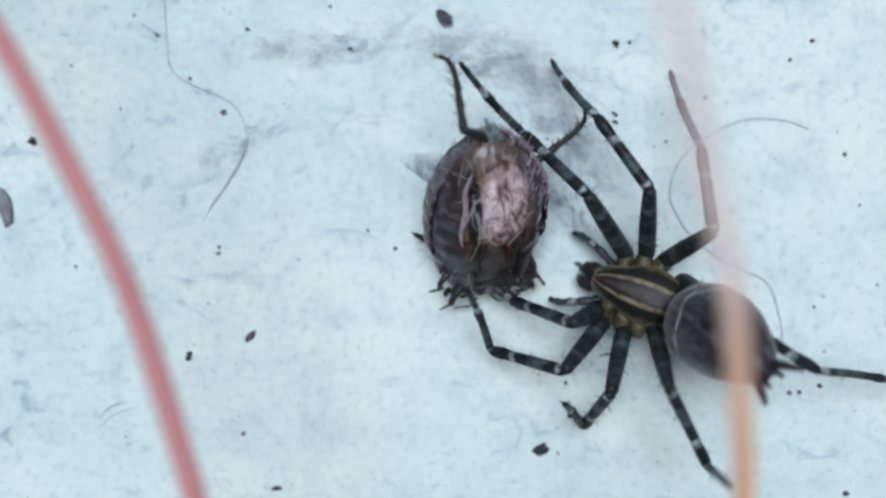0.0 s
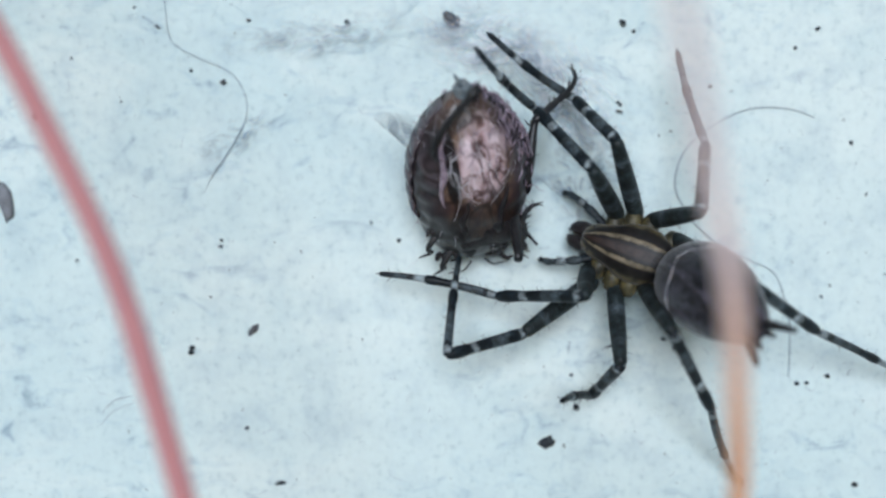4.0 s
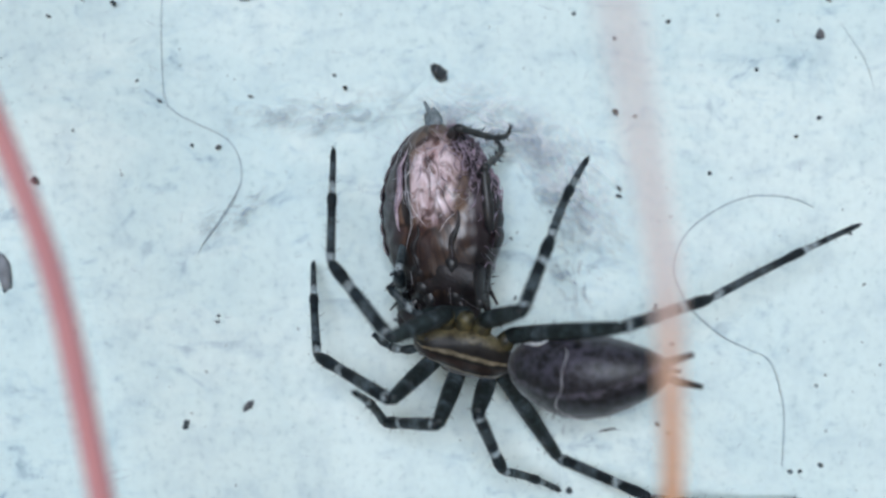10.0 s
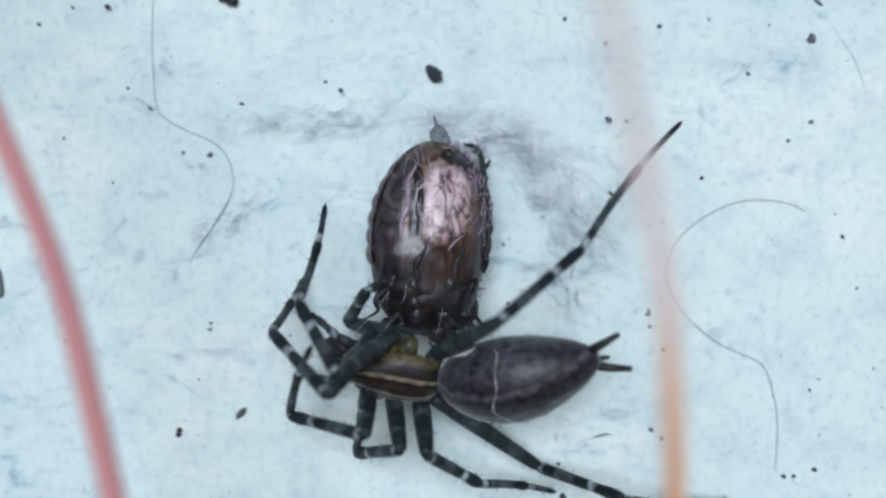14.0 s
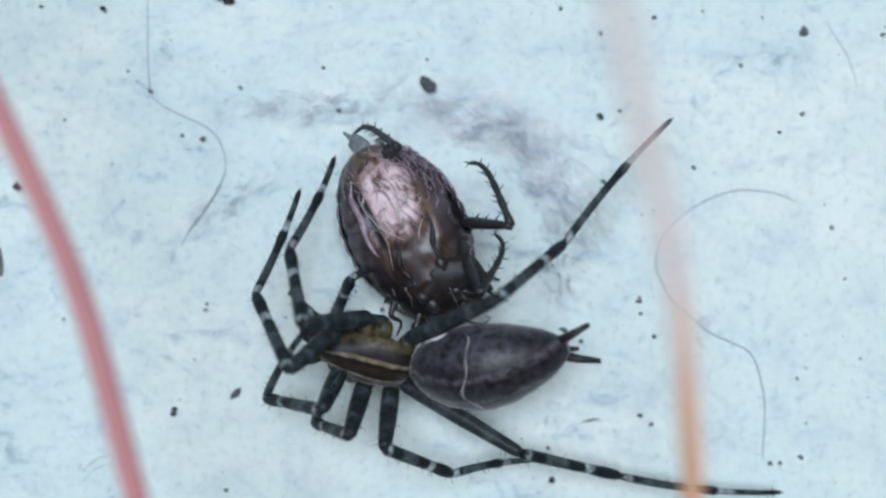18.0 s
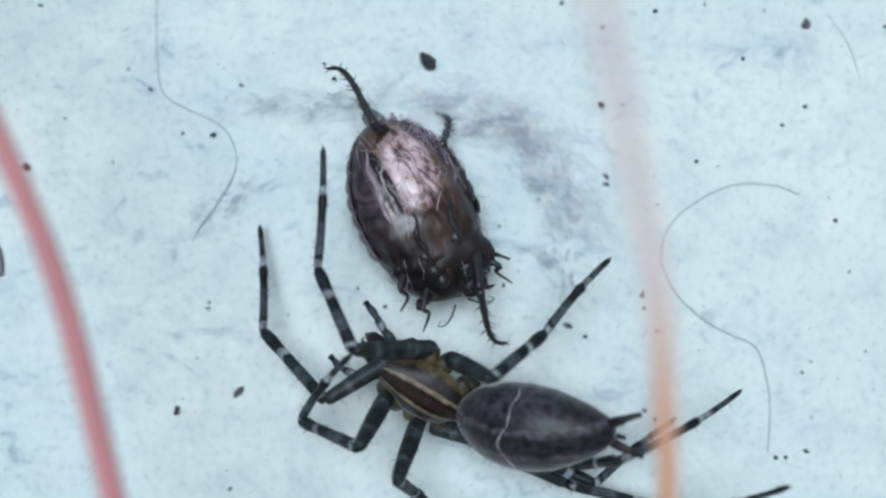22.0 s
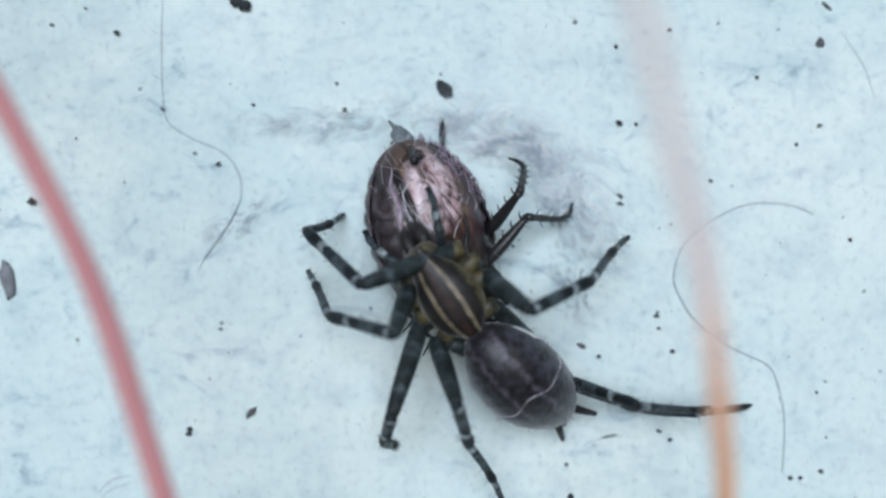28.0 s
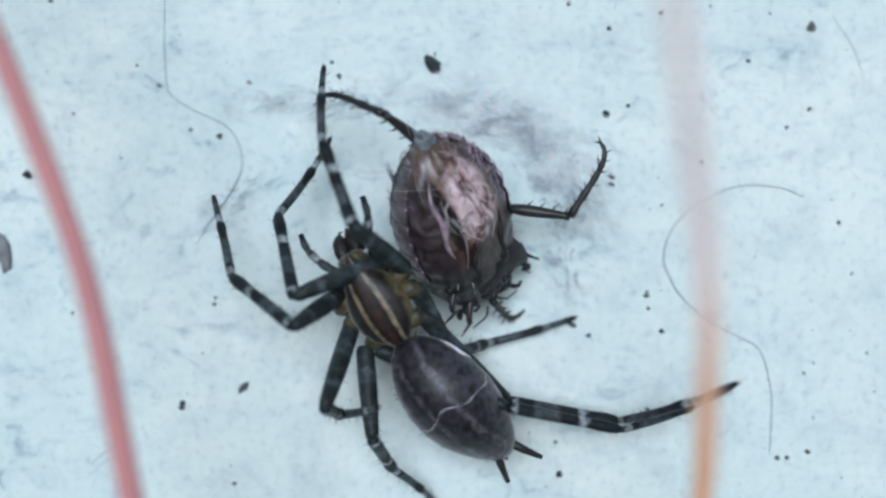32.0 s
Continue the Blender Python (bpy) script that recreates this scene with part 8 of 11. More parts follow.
    stride(legs[5], LEG_LENGTHS["2"], body, [
        (0, mm(2.85, 1.9, -0.45, -27.7, -52.3, 71.4)), (1, mm(2.85, 1.9, -0.45, -30.7, -51.5, 82.6)), (1.4, mm(2.85, 1.9, -0.45, -28, -49, 65.5)),
        (1.7, mm(2.85, 1.9, -0.45, -14.4, -17.1, 50.5)), (2, mm(2.85, 1.9, -0.45, -14.4, -17.1, 50.5)), (3, mm(2.85, 1.9, -0.45, -19, -25.2, 58.2)),
        (5.5, mm(2.85, 1.9, -0.45, -21.1, -37.8, 59.2)), (5.62, mm(2.85, 1.9, -0.45, -21.1, -37.8, 59.2)), (5.8, mm(2.85, 1.9, -0.45, 144.5, -64.7, -61.8)),
        (6, mm(2.85, 1.9, -0.45, -122, -80.3, -139.3)), (6.6, mm(2.85, 1.9, -0.45, 154.2, -79.7, -69.1)), (7, mm(2.85, 1.9, -0.45, 154.2, -79.7, -69.1)),
        (8, mm(2.85, 1.9, -0.45, 157, -75.4, -73.4)), (9, mm(2.85, 1.9, -0.45, 157.3, -74, -74.2)), (10, mm(2.85, 1.9, -0.45, -162.8, -75.5, -102.5)),
        (11, mm(2.85, 1.9, -0.45, 169.1, -74.9, -82.3)), (12, mm(2.85, 1.9, -0.45, -170.2, -79.1, -97.4)), (12.65, mm(2.85, 1.9, -0.45, -170.2, -79.1, -97.4)),
        (13, mm(2.85, 1.9, -0.45, -89.5, -76.5, -163.9)), (13.5, mm(2.85, 1.9, -0.45, -89.5, -76.5, -163.9)), (14, mm(2.85, 1.9, -0.45, -90.2, -64.4, -141.9)), (16.5, mm(2.85, 1.9, -0.45, -118.6, -74.1, -129.7)),
        (17, mm(2.85, 1.9, -0.45, -121.4, -75.6, -129.8)), (18, mm(2.85, 1.9, -0.45, -107.2, -75.8, -142.2)), (18.15, mm(2.85, 1.9, -0.45, -107.2, -75.8, -142.2)),
        (18.5, mm(2.85, 1.9, -0.45, -74.5, -66.6, -160.5)), (19, mm(2.85, 1.9, -0.45, -92.4, -71, -151.4)), (20, mm(2.85, 1.9, -0.45, -107.4, -69.4, -134.4)),
        (20.42, mm(2.85, 1.9, -0.45, -107.4, -69.4, -134.4)), (20.5, mm(2.85, 1.9, -0.45, 161.2, -54.6, -59.2)), (20.68, mm(2.85, 1.9, -0.45, -52.6, -69, -179.7)),
        (21, mm(2.85, 1.9, -0.45, -52.6, -69, -179.7)), (22, mm(2.85, 1.9, -0.45, -46.9, -68.7, 171.1)), (23, mm(2.85, 1.9, -0.45, -25.1, -58.7, 128.7)),
        (24, mm(2.85, 1.9, -0.45, -21.4, -63.9, 121.3)), (25, mm(2.85, 1.9, -0.45, -19.6, -55.9, 120.6)), (27.5, mm(2.85, 1.9, -0.45, -40.7, -79.3, 139.2)),
        (27.65, mm(2.85, 1.9, -0.45, -40.7, -79.3, 139.2)), (27.92, mm(2.85, 1.9, -0.45, -10.3, -29.4, 142.9)), (28, mm(2.85, 1.9, -0.45, -10.3, -29.4, 142.9)),
        (29, mm(2.85, 1.9, -0.45, -17.1, -56.4, 142.4)), (29.42, mm(2.85, 1.9, -0.45, -17.1, -56.4, 142.4)), (29.6, mm(2.85, 1.9, -0.45, -15.9, -55.1, 139.5)),
        (29.9, mm(2.85, 1.9, -0.45, -42.6, -54.5, 174.6)), (30, mm(2.85, 1.9, -0.45, -42.6, -54.5, 174.6)), (30.12, mm(2.85, 1.9, -0.45, -42.6, -54.5, 174.6)),
        (30.5, mm(2.85, 1.9, -0.45, -36.9, -67.9, 164.5)), (30.75, mm(2.85, 1.9, -0.45, -17.2, -53.1, 146.2)), (31, mm(2.85, 1.9, -0.45, -17.2, -53.1, 146.2)),
        (31.25, mm(2.85, 1.9, -0.45, -17.2, -53.1, 146.2)), (31.75, mm(2.85, 1.9, -0.45, -17.5, -46, 155.5)), (32, mm(2.85, 1.9, -0.45, -17.5, -46, 155.5)),], [
        (0, mm(4.99, 0, 0, -55.5, 56.8, -85.2)), (1, mm(4.99, 0, 0, -50.6, 49.9, -79.1)), (1.4, mm(4.99, 0, 0, -47.5, 62.4, -75.9)),
        (1.7, mm(4.99, 0, 0, 1.6, -39.8, -63.6)), (2, mm(4.99, 0, 0, 1.6, -39.8, -63.6)), (3, mm(4.99, 0, 0, -13.8, -40.3, -47.6)),
        (5.5, mm(4.99, 0, 0, -39.4, 61.6, -80.4)), (5.62, mm(4.99, 0, 0, -39.4, 61.6, -80.4)), (5.8, mm(4.99, 0, 0, -152.8, 44.9, -153)),
        (6, mm(4.99, 0, 0, -71.9, 36.5, -136.9)), (6.6, mm(4.99, 0, 0, -80.6, 45.4, -120.3)), (7, mm(4.99, 0, 0, -80.6, 45.4, -120.3)),
        (8, mm(4.99, 0, 0, -88.6, 38, -138.6)), (9, mm(4.99, 0, 0, -97.5, 42.8, -138.5)), (10, mm(4.99, 0, 0, -85.1, 36.5, -135.2)),
        (11, mm(4.99, 0, 0, -85.2, 37.4, -130.9)), (12, mm(4.99, 0, 0, -84.8, 37.1, -128.2)), (12.65, mm(4.99, 0, 0, -84.8, 37.1, -128.2)),
        (13, mm(4.99, 0, 0, -71.4, 34.3, -140.8)), (13.5, mm(4.99, 0, 0, -71.4, 34.3, -140.8)), (14, mm(4.99, 0, 0, -64.1, 17.3, -143.3)), (16.5, mm(4.99, 0, 0, -75.2, 20.1, -146.2)),
        (17, mm(4.99, 0, 0, -73, 19.6, -146.5)), (18, mm(4.99, 0, 0, -69.1, 21, -149.3)), (18.15, mm(4.99, 0, 0, -69.1, 21, -149.3)),
        (18.5, mm(4.99, 0, 0, -59.4, 22.6, -150.5)), (19, mm(4.99, 0, 0, -83.3, 33.4, -150.7)), (20, mm(4.99, 0, 0, -78.3, 25.3, -138.6)),
        (20.42, mm(4.99, 0, 0, -78.3, 25.3, -138.6)), (20.5, mm(4.99, 0, 0, -89.5, 1.4, -131)), (20.68, mm(4.99, 0, 0, -131.7, 57.2, -152.8)),
        (21, mm(4.99, 0, 0, -131.7, 57.2, -152.8)), (22, mm(4.99, 0, 0, 135.8, 60.8, 154.2)), (23, mm(4.99, 0, 0, -30.7, 55.4, 168.7)),
        (24, mm(4.99, 0, 0, -30.1, 53.8, 169.4)), (25, mm(4.99, 0, 0, -36.6, 63.9, 162.6)), (27.5, mm(4.99, 0, 0, -23.3, 37, 172.6)),
        (27.65, mm(4.99, 0, 0, -23.3, 37, 172.6)), (27.92, mm(4.99, 0, 0, -13.6, 76.9, -21)), (28, mm(4.99, 0, 0, -13.6, 76.9, -21)),
        (29, mm(4.99, 0, 0, -179, 76.1, -179.3)), (29.42, mm(4.99, 0, 0, -179, 76.1, -179.3)), (29.6, mm(4.99, 0, 0, 164.9, 80.4, 167.7)),
        (29.9, mm(4.99, 0, 0, 122, 69.7, 143.2)), (30, mm(4.99, 0, 0, 122, 69.7, 143.2)), (30.12, mm(4.99, 0, 0, 122, 69.7, 143.2)),
        (30.5, mm(4.99, 0, 0, 142.9, 61.4, 157.8)), (30.75, mm(4.99, 0, 0, 133.7, 65.9, 155.5)), (31, mm(4.99, 0, 0, 133.7, 65.9, 155.5)),
        (31.25, mm(4.99, 0, 0, 133.7, 65.9, 155.5)), (31.75, mm(4.99, 0, 0, 138.4, 69.2, 158.2)), (32, mm(4.99, 0, 0, 138.4, 69.2, 158.2)),], [
        (0, mm(5.19, -2.44, -3.74, -59.8, -40.5, -53.5)), (1, mm(5.53, -2.83, -3.42, -53.1, -29.3, -61.1)), (1.4, mm(5.49, -2.01, -3.96, -68.2, -56.8, -56.6)),
        (1.7, mm(6.51, -3.08, 2.86, 2.1, 54.2, -114.7)), (2, mm(6.51, -3.08, 2.86, 2.1, 54.2, -114.7)), (3, mm(7.28, -2.52, 2.89, -23.5, 57.6, -119.6)),
        (5.5, mm(5.34, -2.1, -3.93, -41.7, -53.6, -72.3)), (5.62, mm(5.34, -2.1, -3.93, -41.7, -53.6, -72.3)), (5.8, mm(2.17, -1.44, -3.15, -122.6, -27.2, -14.7)),
        (6, mm(2.36, -2.46, -2.65, 136.5, -63.9, 25.4)), (6.6, mm(3.4, -2.71, -3.18, -138.1, -54.4, -18.5)), (7, mm(3.4, -2.71, -3.18, -138.1, -54.4, -18.5)),
        (8, mm(2.35, -2.33, -2.75, -97.6, -43.9, -40.8)), (9, mm(2.53, -2.17, -3.03, -94.1, -38.9, -38.4)), (10, mm(2.44, -2.53, -2.66, -122.6, -47.6, -24.6)),
        (11, mm(2.66, -2.68, -2.71, -96.2, -41, -39.4)), (12, mm(2.78, -2.8, -2.7, -132.8, -60.1, -30.5)), (12.65, mm(2.78, -2.8, -2.7, -132.8, -60.1, -30.5)),
        (13, mm(2.12, -2.33, -2.52, -128.9, -71.2, -37.9)), (13.5, mm(2.12, -2.33, -2.52, -128.9, -71.2, -37.9)), (14, mm(1.57, -2.55, -1.33, 106.4, -51.7, 45.2)), (16.5, mm(1.5, -2.33, -1.53, 112, -48.6, 40.7)),
        (17, mm(1.48, -2.32, -1.5, 118.3, -50.1, 35.9)), (18, mm(1.4, -2.13, -1.6, 113.2, -52, 39.7)), (18.15, mm(1.4, -2.13, -1.6, 113.2, -52, 39.7)),
        (18.5, mm(1.4, -2.03, -1.72, 93.3, -48.8, 49.4)), (19, mm(1.73, -1.83, -2.46, 119.7, -63.9, 42.1)), (20, mm(1.96, -2.67, -1.91, 100.4, -55.4, 57.5)),
        (20.42, mm(1.96, -2.67, -1.91, 100.4, -55.4, 57.5)), (20.5, mm(2.05, -3.37, -0.11, 144.4, -31.3, 37.1)), (20.68, mm(2.83, -1.11, -3.76, -17, -27.1, 10.5)),
        (21, mm(2.83, -1.11, -3.76, -17, -27.1, 10.5)), (22, mm(3.03, 0.95, -3.9, -13.7, -24.3, 14.6)), (23, mm(2.5, 0.49, -3.68, -10.9, -72, 34.2)),
        (24, mm(2.4, 0.49, -3.61, -9.1, -71.1, 33.4)), (25, mm(3.11, 0.59, -4.01, -26.3, -76.9, 49.6)), (27.5, mm(1.45, 0.46, -2.69, 4.4, -54.5, 18.6)),
        (27.65, mm(1.45, 0.46, -2.69, 4.4, -54.5, 18.6)), (27.92, mm(5.93, -0.36, -4.35, -18.1, -75.4, 27.7)), (28, mm(5.93, -0.36, -4.35, -18.1, -75.4, 27.7)),
        (29, mm(3.92, -0.01, -4.34, -22.9, 52.7, 158.6)), (29.42, mm(3.92, -0.01, -4.34, -22.9, 52.7, 158.6)), (29.6, mm(4.26, 0.16, -4.4, -24.6, 48.3, 153.7)),
        (29.9, mm(3.74, 0.93, -4.19, 69.6, -43.9, 35.9)), (30, mm(3.74, 0.93, -4.19, 69.6, -43.9, 35.9)), (30.12, mm(3.74, 0.93, -4.19, 69.6, -43.9, 35.9)),
        (30.5, mm(3, 0.81, -3.92, 100.3, 47.8, 139.1)), (30.75, mm(3.32, 0.76, -4.08, 92, -54.5, 38.4)), (31, mm(3.32, 0.76, -4.08, 92, -54.5, 38.4)),
        (31.25, mm(3.32, 0.76, -4.08, 92, -54.5, 38.4)), (31.75, mm(3.51, 0.59, -4.18, 91.7, -59.4, 39.7)), (32, mm(3.51, 0.59, -4.18, 91.7, -59.4, 39.7)),], [(0, 0.9), (5.6, 0.9), (5.9, -0.5), (20.4, -0.8), (20.7, -1.4), (22.5, -1.4), (23, -1.0), (32, -1.0)])
    stride(legs[6], LEG_LENGTHS["3"], body, [
        (0, mm(1.95, 1.9, -0.45, -29.3, -43.1, 97.9)), (1, mm(1.95, 1.9, -0.45, -26.3, -34.1, 99.5)), (1.4, mm(1.95, 1.9, -0.45, -45.8, -67.9, 141.6)),
        (1.7, mm(1.95, 1.9, -0.45, -25, -23.7, 98.9)), (2, mm(1.95, 1.9, -0.45, -25, -23.7, 98.9)), (3, mm(1.95, 1.9, -0.45, -23.6, -23.8, 112.6)),
        (5.5, mm(1.95, 1.9, -0.45, -26.8, -32.4, 112)), (5.62, mm(1.95, 1.9, -0.45, -26.8, -32.4, 112)), (5.8, mm(1.95, 1.9, -0.45, 136.6, -84.8, -52.9)),
        (6, mm(1.95, 1.9, -0.45, -74.1, -66.5, -172.8)), (6.6, mm(1.95, 1.9, -0.45, -131.7, -70.7, -121.9)), (7, mm(1.95, 1.9, -0.45, -131.7, -70.7, -121.9)),
        (8, mm(1.95, 1.9, -0.45, -148.5, -64.6, -105.7)), (9, mm(1.95, 1.9, -0.45, -144.3, -63.1, -106.8)), (10, mm(1.95, 1.9, -0.45, -125.7, -61.2, -115.5)),
        (11, mm(1.95, 1.9, -0.45, -155.6, -61.4, -101.3)), (12, mm(1.95, 1.9, -0.45, -154.8, -69.9, -103.7)), (12.65, mm(1.95, 1.9, -0.45, -154.8, -69.9, -103.7)),
        (13, mm(1.95, 1.9, -0.45, -68.6, -60.7, -166.7)), (13.5, mm(1.95, 1.9, -0.45, -68.6, -60.7, -166.7)), (14, mm(1.95, 1.9, -0.45, -77.3, -61.7, -152.4)), (16.5, mm(1.95, 1.9, -0.45, -58.9, -62.7, -176.7)),
        (17, mm(1.95, 1.9, -0.45, -58.7, -65.7, 178.7)), (18, mm(1.95, 1.9, -0.45, -66.4, -67.5, -173.1)), (18.15, mm(1.95, 1.9, -0.45, -66.4, -67.5, -173.1)),
        (18.5, mm(1.95, 1.9, -0.45, -53.3, -60.7, 177)), (19, mm(1.95, 1.9, -0.45, -67.7, -56.3, -156.3)), (20, mm(1.95, 1.9, -0.45, -72.2, -64.4, -164.3)),
        (20.42, mm(1.95, 1.9, -0.45, -72.2, -64.4, -164.3)), (20.5, mm(1.95, 1.9, -0.45, -158.4, -64.4, -108.3)), (20.68, mm(1.95, 1.9, -0.45, -24.7, -4.7, -167.4)),
        (21, mm(1.95, 1.9, -0.45, -24.7, -4.7, -167.4)), (22, mm(1.95, 1.9, -0.45, -24.2, -1.8, -163.2)), (23, mm(1.95, 1.9, -0.45, -34.8, -30.1, 155.8)),
        (24, mm(1.95, 1.9, -0.45, -33.4, -33.4, 151.5)), (25, mm(1.95, 1.9, -0.45, -34.6, -30.6, 155.1)), (27.5, mm(1.95, 1.9, -0.45, -40.6, -46.7, 161.5)),
        (27.65, mm(1.95, 1.9, -0.45, -40.6, -46.7, 161.5)), (27.92, mm(1.95, 1.9, -0.45, -16.2, -42.5, -177)), (28, mm(1.95, 1.9, -0.45, -16.2, -42.5, -177)),
        (29, mm(1.95, 1.9, -0.45, -21.8, -46.7, -174.7)), (29.42, mm(1.95, 1.9, -0.45, -21.8, -46.7, -174.7)), (29.6, mm(1.95, 1.9, -0.45, -16.3, -26.4, 172.4)),
        (29.9, mm(1.95, 1.9, -0.45, -35.1, -34.2, -178.9)), (30, mm(1.95, 1.9, -0.45, -35.1, -34.2, -178.9)), (30.12, mm(1.95, 1.9, -0.45, -35.1, -34.2, -178.9)),
        (30.5, mm(1.95, 1.9, -0.45, -18.9, -12.3, 160.8)), (30.75, mm(1.95, 1.9, -0.45, -13.5, -15.5, 153.3)), (31, mm(1.95, 1.9, -0.45, -13.5, -15.5, 153.3)),
        (31.25, mm(1.95, 1.9, -0.45, -13.5, -15.5, 153.3)), (31.75, mm(1.95, 1.9, -0.45, -14.7, -12.5, 166.1)), (32, mm(1.95, 1.9, -0.45, -14.7, -12.5, 166.1)),], [
        (0, mm(4.55, 0, 0, 150.9, 79.1, 157.2)), (1, mm(4.55, 0, 0, 174.3, 86.7, 174.7)), (1.4, mm(4.55, 0, 0, 156.4, 56.7, 172.2)),
        (1.7, mm(4.55, 0, 0, -32.9, 76.3, -52.3)), (2, mm(4.55, 0, 0, -32.9, 76.3, -52.3)), (3, mm(4.55, 0, 0, -90.7, 79.5, -109.2)),
        (5.5, mm(4.55, 0, 0, -129.9, 74.5, -146.4)), (5.62, mm(4.55, 0, 0, -129.9, 74.5, -146.4)), (5.8, mm(4.55, 0, 0, 153.9, 75.2, 157.8)),
        (6, mm(4.55, 0, 0, 15.1, 76.6, 18.3)), (6.6, mm(4.55, 0, 0, 107.5, 69.2, 120.6)), (7, mm(4.55, 0, 0, 107.5, 69.2, 120.6)),
        (8, mm(4.55, 0, 0, 130.2, 65.4, 140.5)), (9, mm(4.55, 0, 0, 148.5, 75.1, 152.2)), (10, mm(4.55, 0, 0, 149.2, 77.1, 152.5)),
        (11, mm(4.55, 0, 0, 122.6, 67.8, 129.9)), (12, mm(4.55, 0, 0, 98.2, 64.2, 109.7)), (12.65, mm(4.55, 0, 0, 98.2, 64.2, 109.7)),
        (13, mm(4.55, 0, 0, 51.8, 86.2, 54.4)), (13.5, mm(4.55, 0, 0, 51.8, 86.2, 54.4)), (14, mm(4.55, 0, 0, 86, 76.1, 95.5)), (16.5, mm(4.55, 0, 0, 49.4, 63.5, 65.1)),
        (17, mm(4.55, 0, 0, 59.7, 63.3, 79.2)), (18, mm(4.55, 0, 0, 59.2, 53.2, 81.8)), (18.15, mm(4.55, 0, 0, 59.2, 53.2, 81.8)),
        (18.5, mm(4.55, 0, 0, 34.9, 44.5, 53.1)), (19, mm(4.55, 0, 0, 46.2, 57.6, 60.2)), (20, mm(4.55, 0, 0, 53.4, 67.6, 66)),
        (20.42, mm(4.55, 0, 0, 53.4, 67.6, 66)), (20.5, mm(4.55, 0, 0, 101.8, 34.4, 119.2)), (20.68, mm(4.55, 0, 0, 2.3, -0.1, 13.7)),
        (21, mm(4.55, 0, 0, 2.3, -0.1, 13.7)), (22, mm(4.55, 0, 0, 1.7, -0.9, 11)), (23, mm(4.55, 0, 0, 2.3, 63.3, 7.9)), (24, mm(4.55, 0, 0, 3, 56.4, 11.3)),
        (25, mm(4.55, 0, 0, 1, 52.5, 4.3)), (27.5, mm(4.55, 0, 0, 5.3, 73.8, 8.2)), (27.65, mm(4.55, 0, 0, 5.3, 73.8, 8.2)),
        (27.92, mm(4.55, 0, 0, -43.2, 79.9, -50.5)), (28, mm(4.55, 0, 0, -43.2, 79.9, -50.5)), (29, mm(4.55, 0, 0, -56.8, 74.3, -68.7)),
        (29.42, mm(4.55, 0, 0, -56.8, 74.3, -68.7)), (29.6, mm(4.55, 0, 0, -23.5, 69.3, -41.2)), (29.9, mm(4.55, 0, 0, -34.8, 72.7, -51.2)),
        (30, mm(4.55, 0, 0, -34.8, 72.7, -51.2)), (30.12, mm(4.55, 0, 0, -34.8, 72.7, -51.2)), (30.5, mm(4.55, 0, 0, -1.2, 46.3, -10)),
        (30.75, mm(4.55, 0, 0, 1.8, 56.1, 8.3)), (31, mm(4.55, 0, 0, 1.8, 56.1, 8.3)), (31.25, mm(4.55, 0, 0, 1.8, 56.1, 8.3)),
        (31.75, mm(4.55, 0, 0, 0.9, 47.4, 4.6)), (32, mm(4.55, 0, 0, 0.9, 47.4, 4.6)),], [
        (0, mm(3.83, 0.3, -4.05, -77.3, -49.1, -40.5)), (1, mm(4.32, 0.02, -4.12, -69.1, -55.9, -52.6)), (1.4, mm(2.31, 0.31, -3.45, -71.3, -6.5, -9.4)),
        (1.7, mm(5.15, -0.77, -4.01, -42.1, -58.4, -55.7)), (2, mm(5.15, -0.77, -4.01, -42.1, -58.4, -55.7)), (3, mm(4.3, -0.71, -4.06, -56.2, -52.4, -41.1)),
        (5.5, mm(3.63, -0.61, -3.98, -56.5, -43.1, -33.1)), (5.62, mm(3.63, -0.61, -3.98, -56.5, -43.1, -33.1)), (5.8, mm(3.58, 0.4, -3.99, 129.6, 45.5, 157.5)),
        (6, mm(5.46, 0.3, -4.01, 82, 70.7, 103.2)), (6.6, mm(3.8, 1.26, -3.86, 87.7, 40.9, 128.3)), (7, mm(3.8, 1.26, -3.86, 87.7, 40.9, 128.3)),
        (8, mm(3.23, 1.09, -3.75, 95.6, 36.2, 131.4)), (9, mm(3.61, 0.49, -3.99, 103.1, 42.1, 132.1)), (10, mm(3.73, 0.43, -4.02, 105.6, 45, 133.7)),
        (11, mm(3.55, 1.19, -3.82, 98.1, 33.1, 132)), (12, mm(3.95, 1.69, -3.71, 67.9, 5.2, 125.8)), (12.65, mm(3.95, 1.69, -3.71, 67.9, 5.2, 125.8)),
        (13, mm(4.71, 0.22, -4.12, -40.3, -35.6, 4.9)), (13.5, mm(4.71, 0.22, -4.12, -40.3, -35.6, 4.9)), (14, mm(4.45, 0.99, -4, 83.1, 56.3, 108.1)), (16.5, mm(5.32, 1.67, -3.69, 57.3, 43.8, 90.7)),
        (17, mm(4.9, 1.82, -3.69, 52.5, 34.6, 87.7)), (18, mm(4.9, 2.45, -3.3, 63.3, 33, 111)), (18.15, mm(4.9, 2.45, -3.3, 63.3, 33, 111)),
        (18.5, mm(6.32, 2.35, -2.89, 46.4, 17.6, 94.6)), (19, mm(5.65, 1.92, -3.48, 57.5, 25.5, 98.4)), (20, mm(5.19, 1.43, -3.82, 52.7, 26.9, 83.7)),
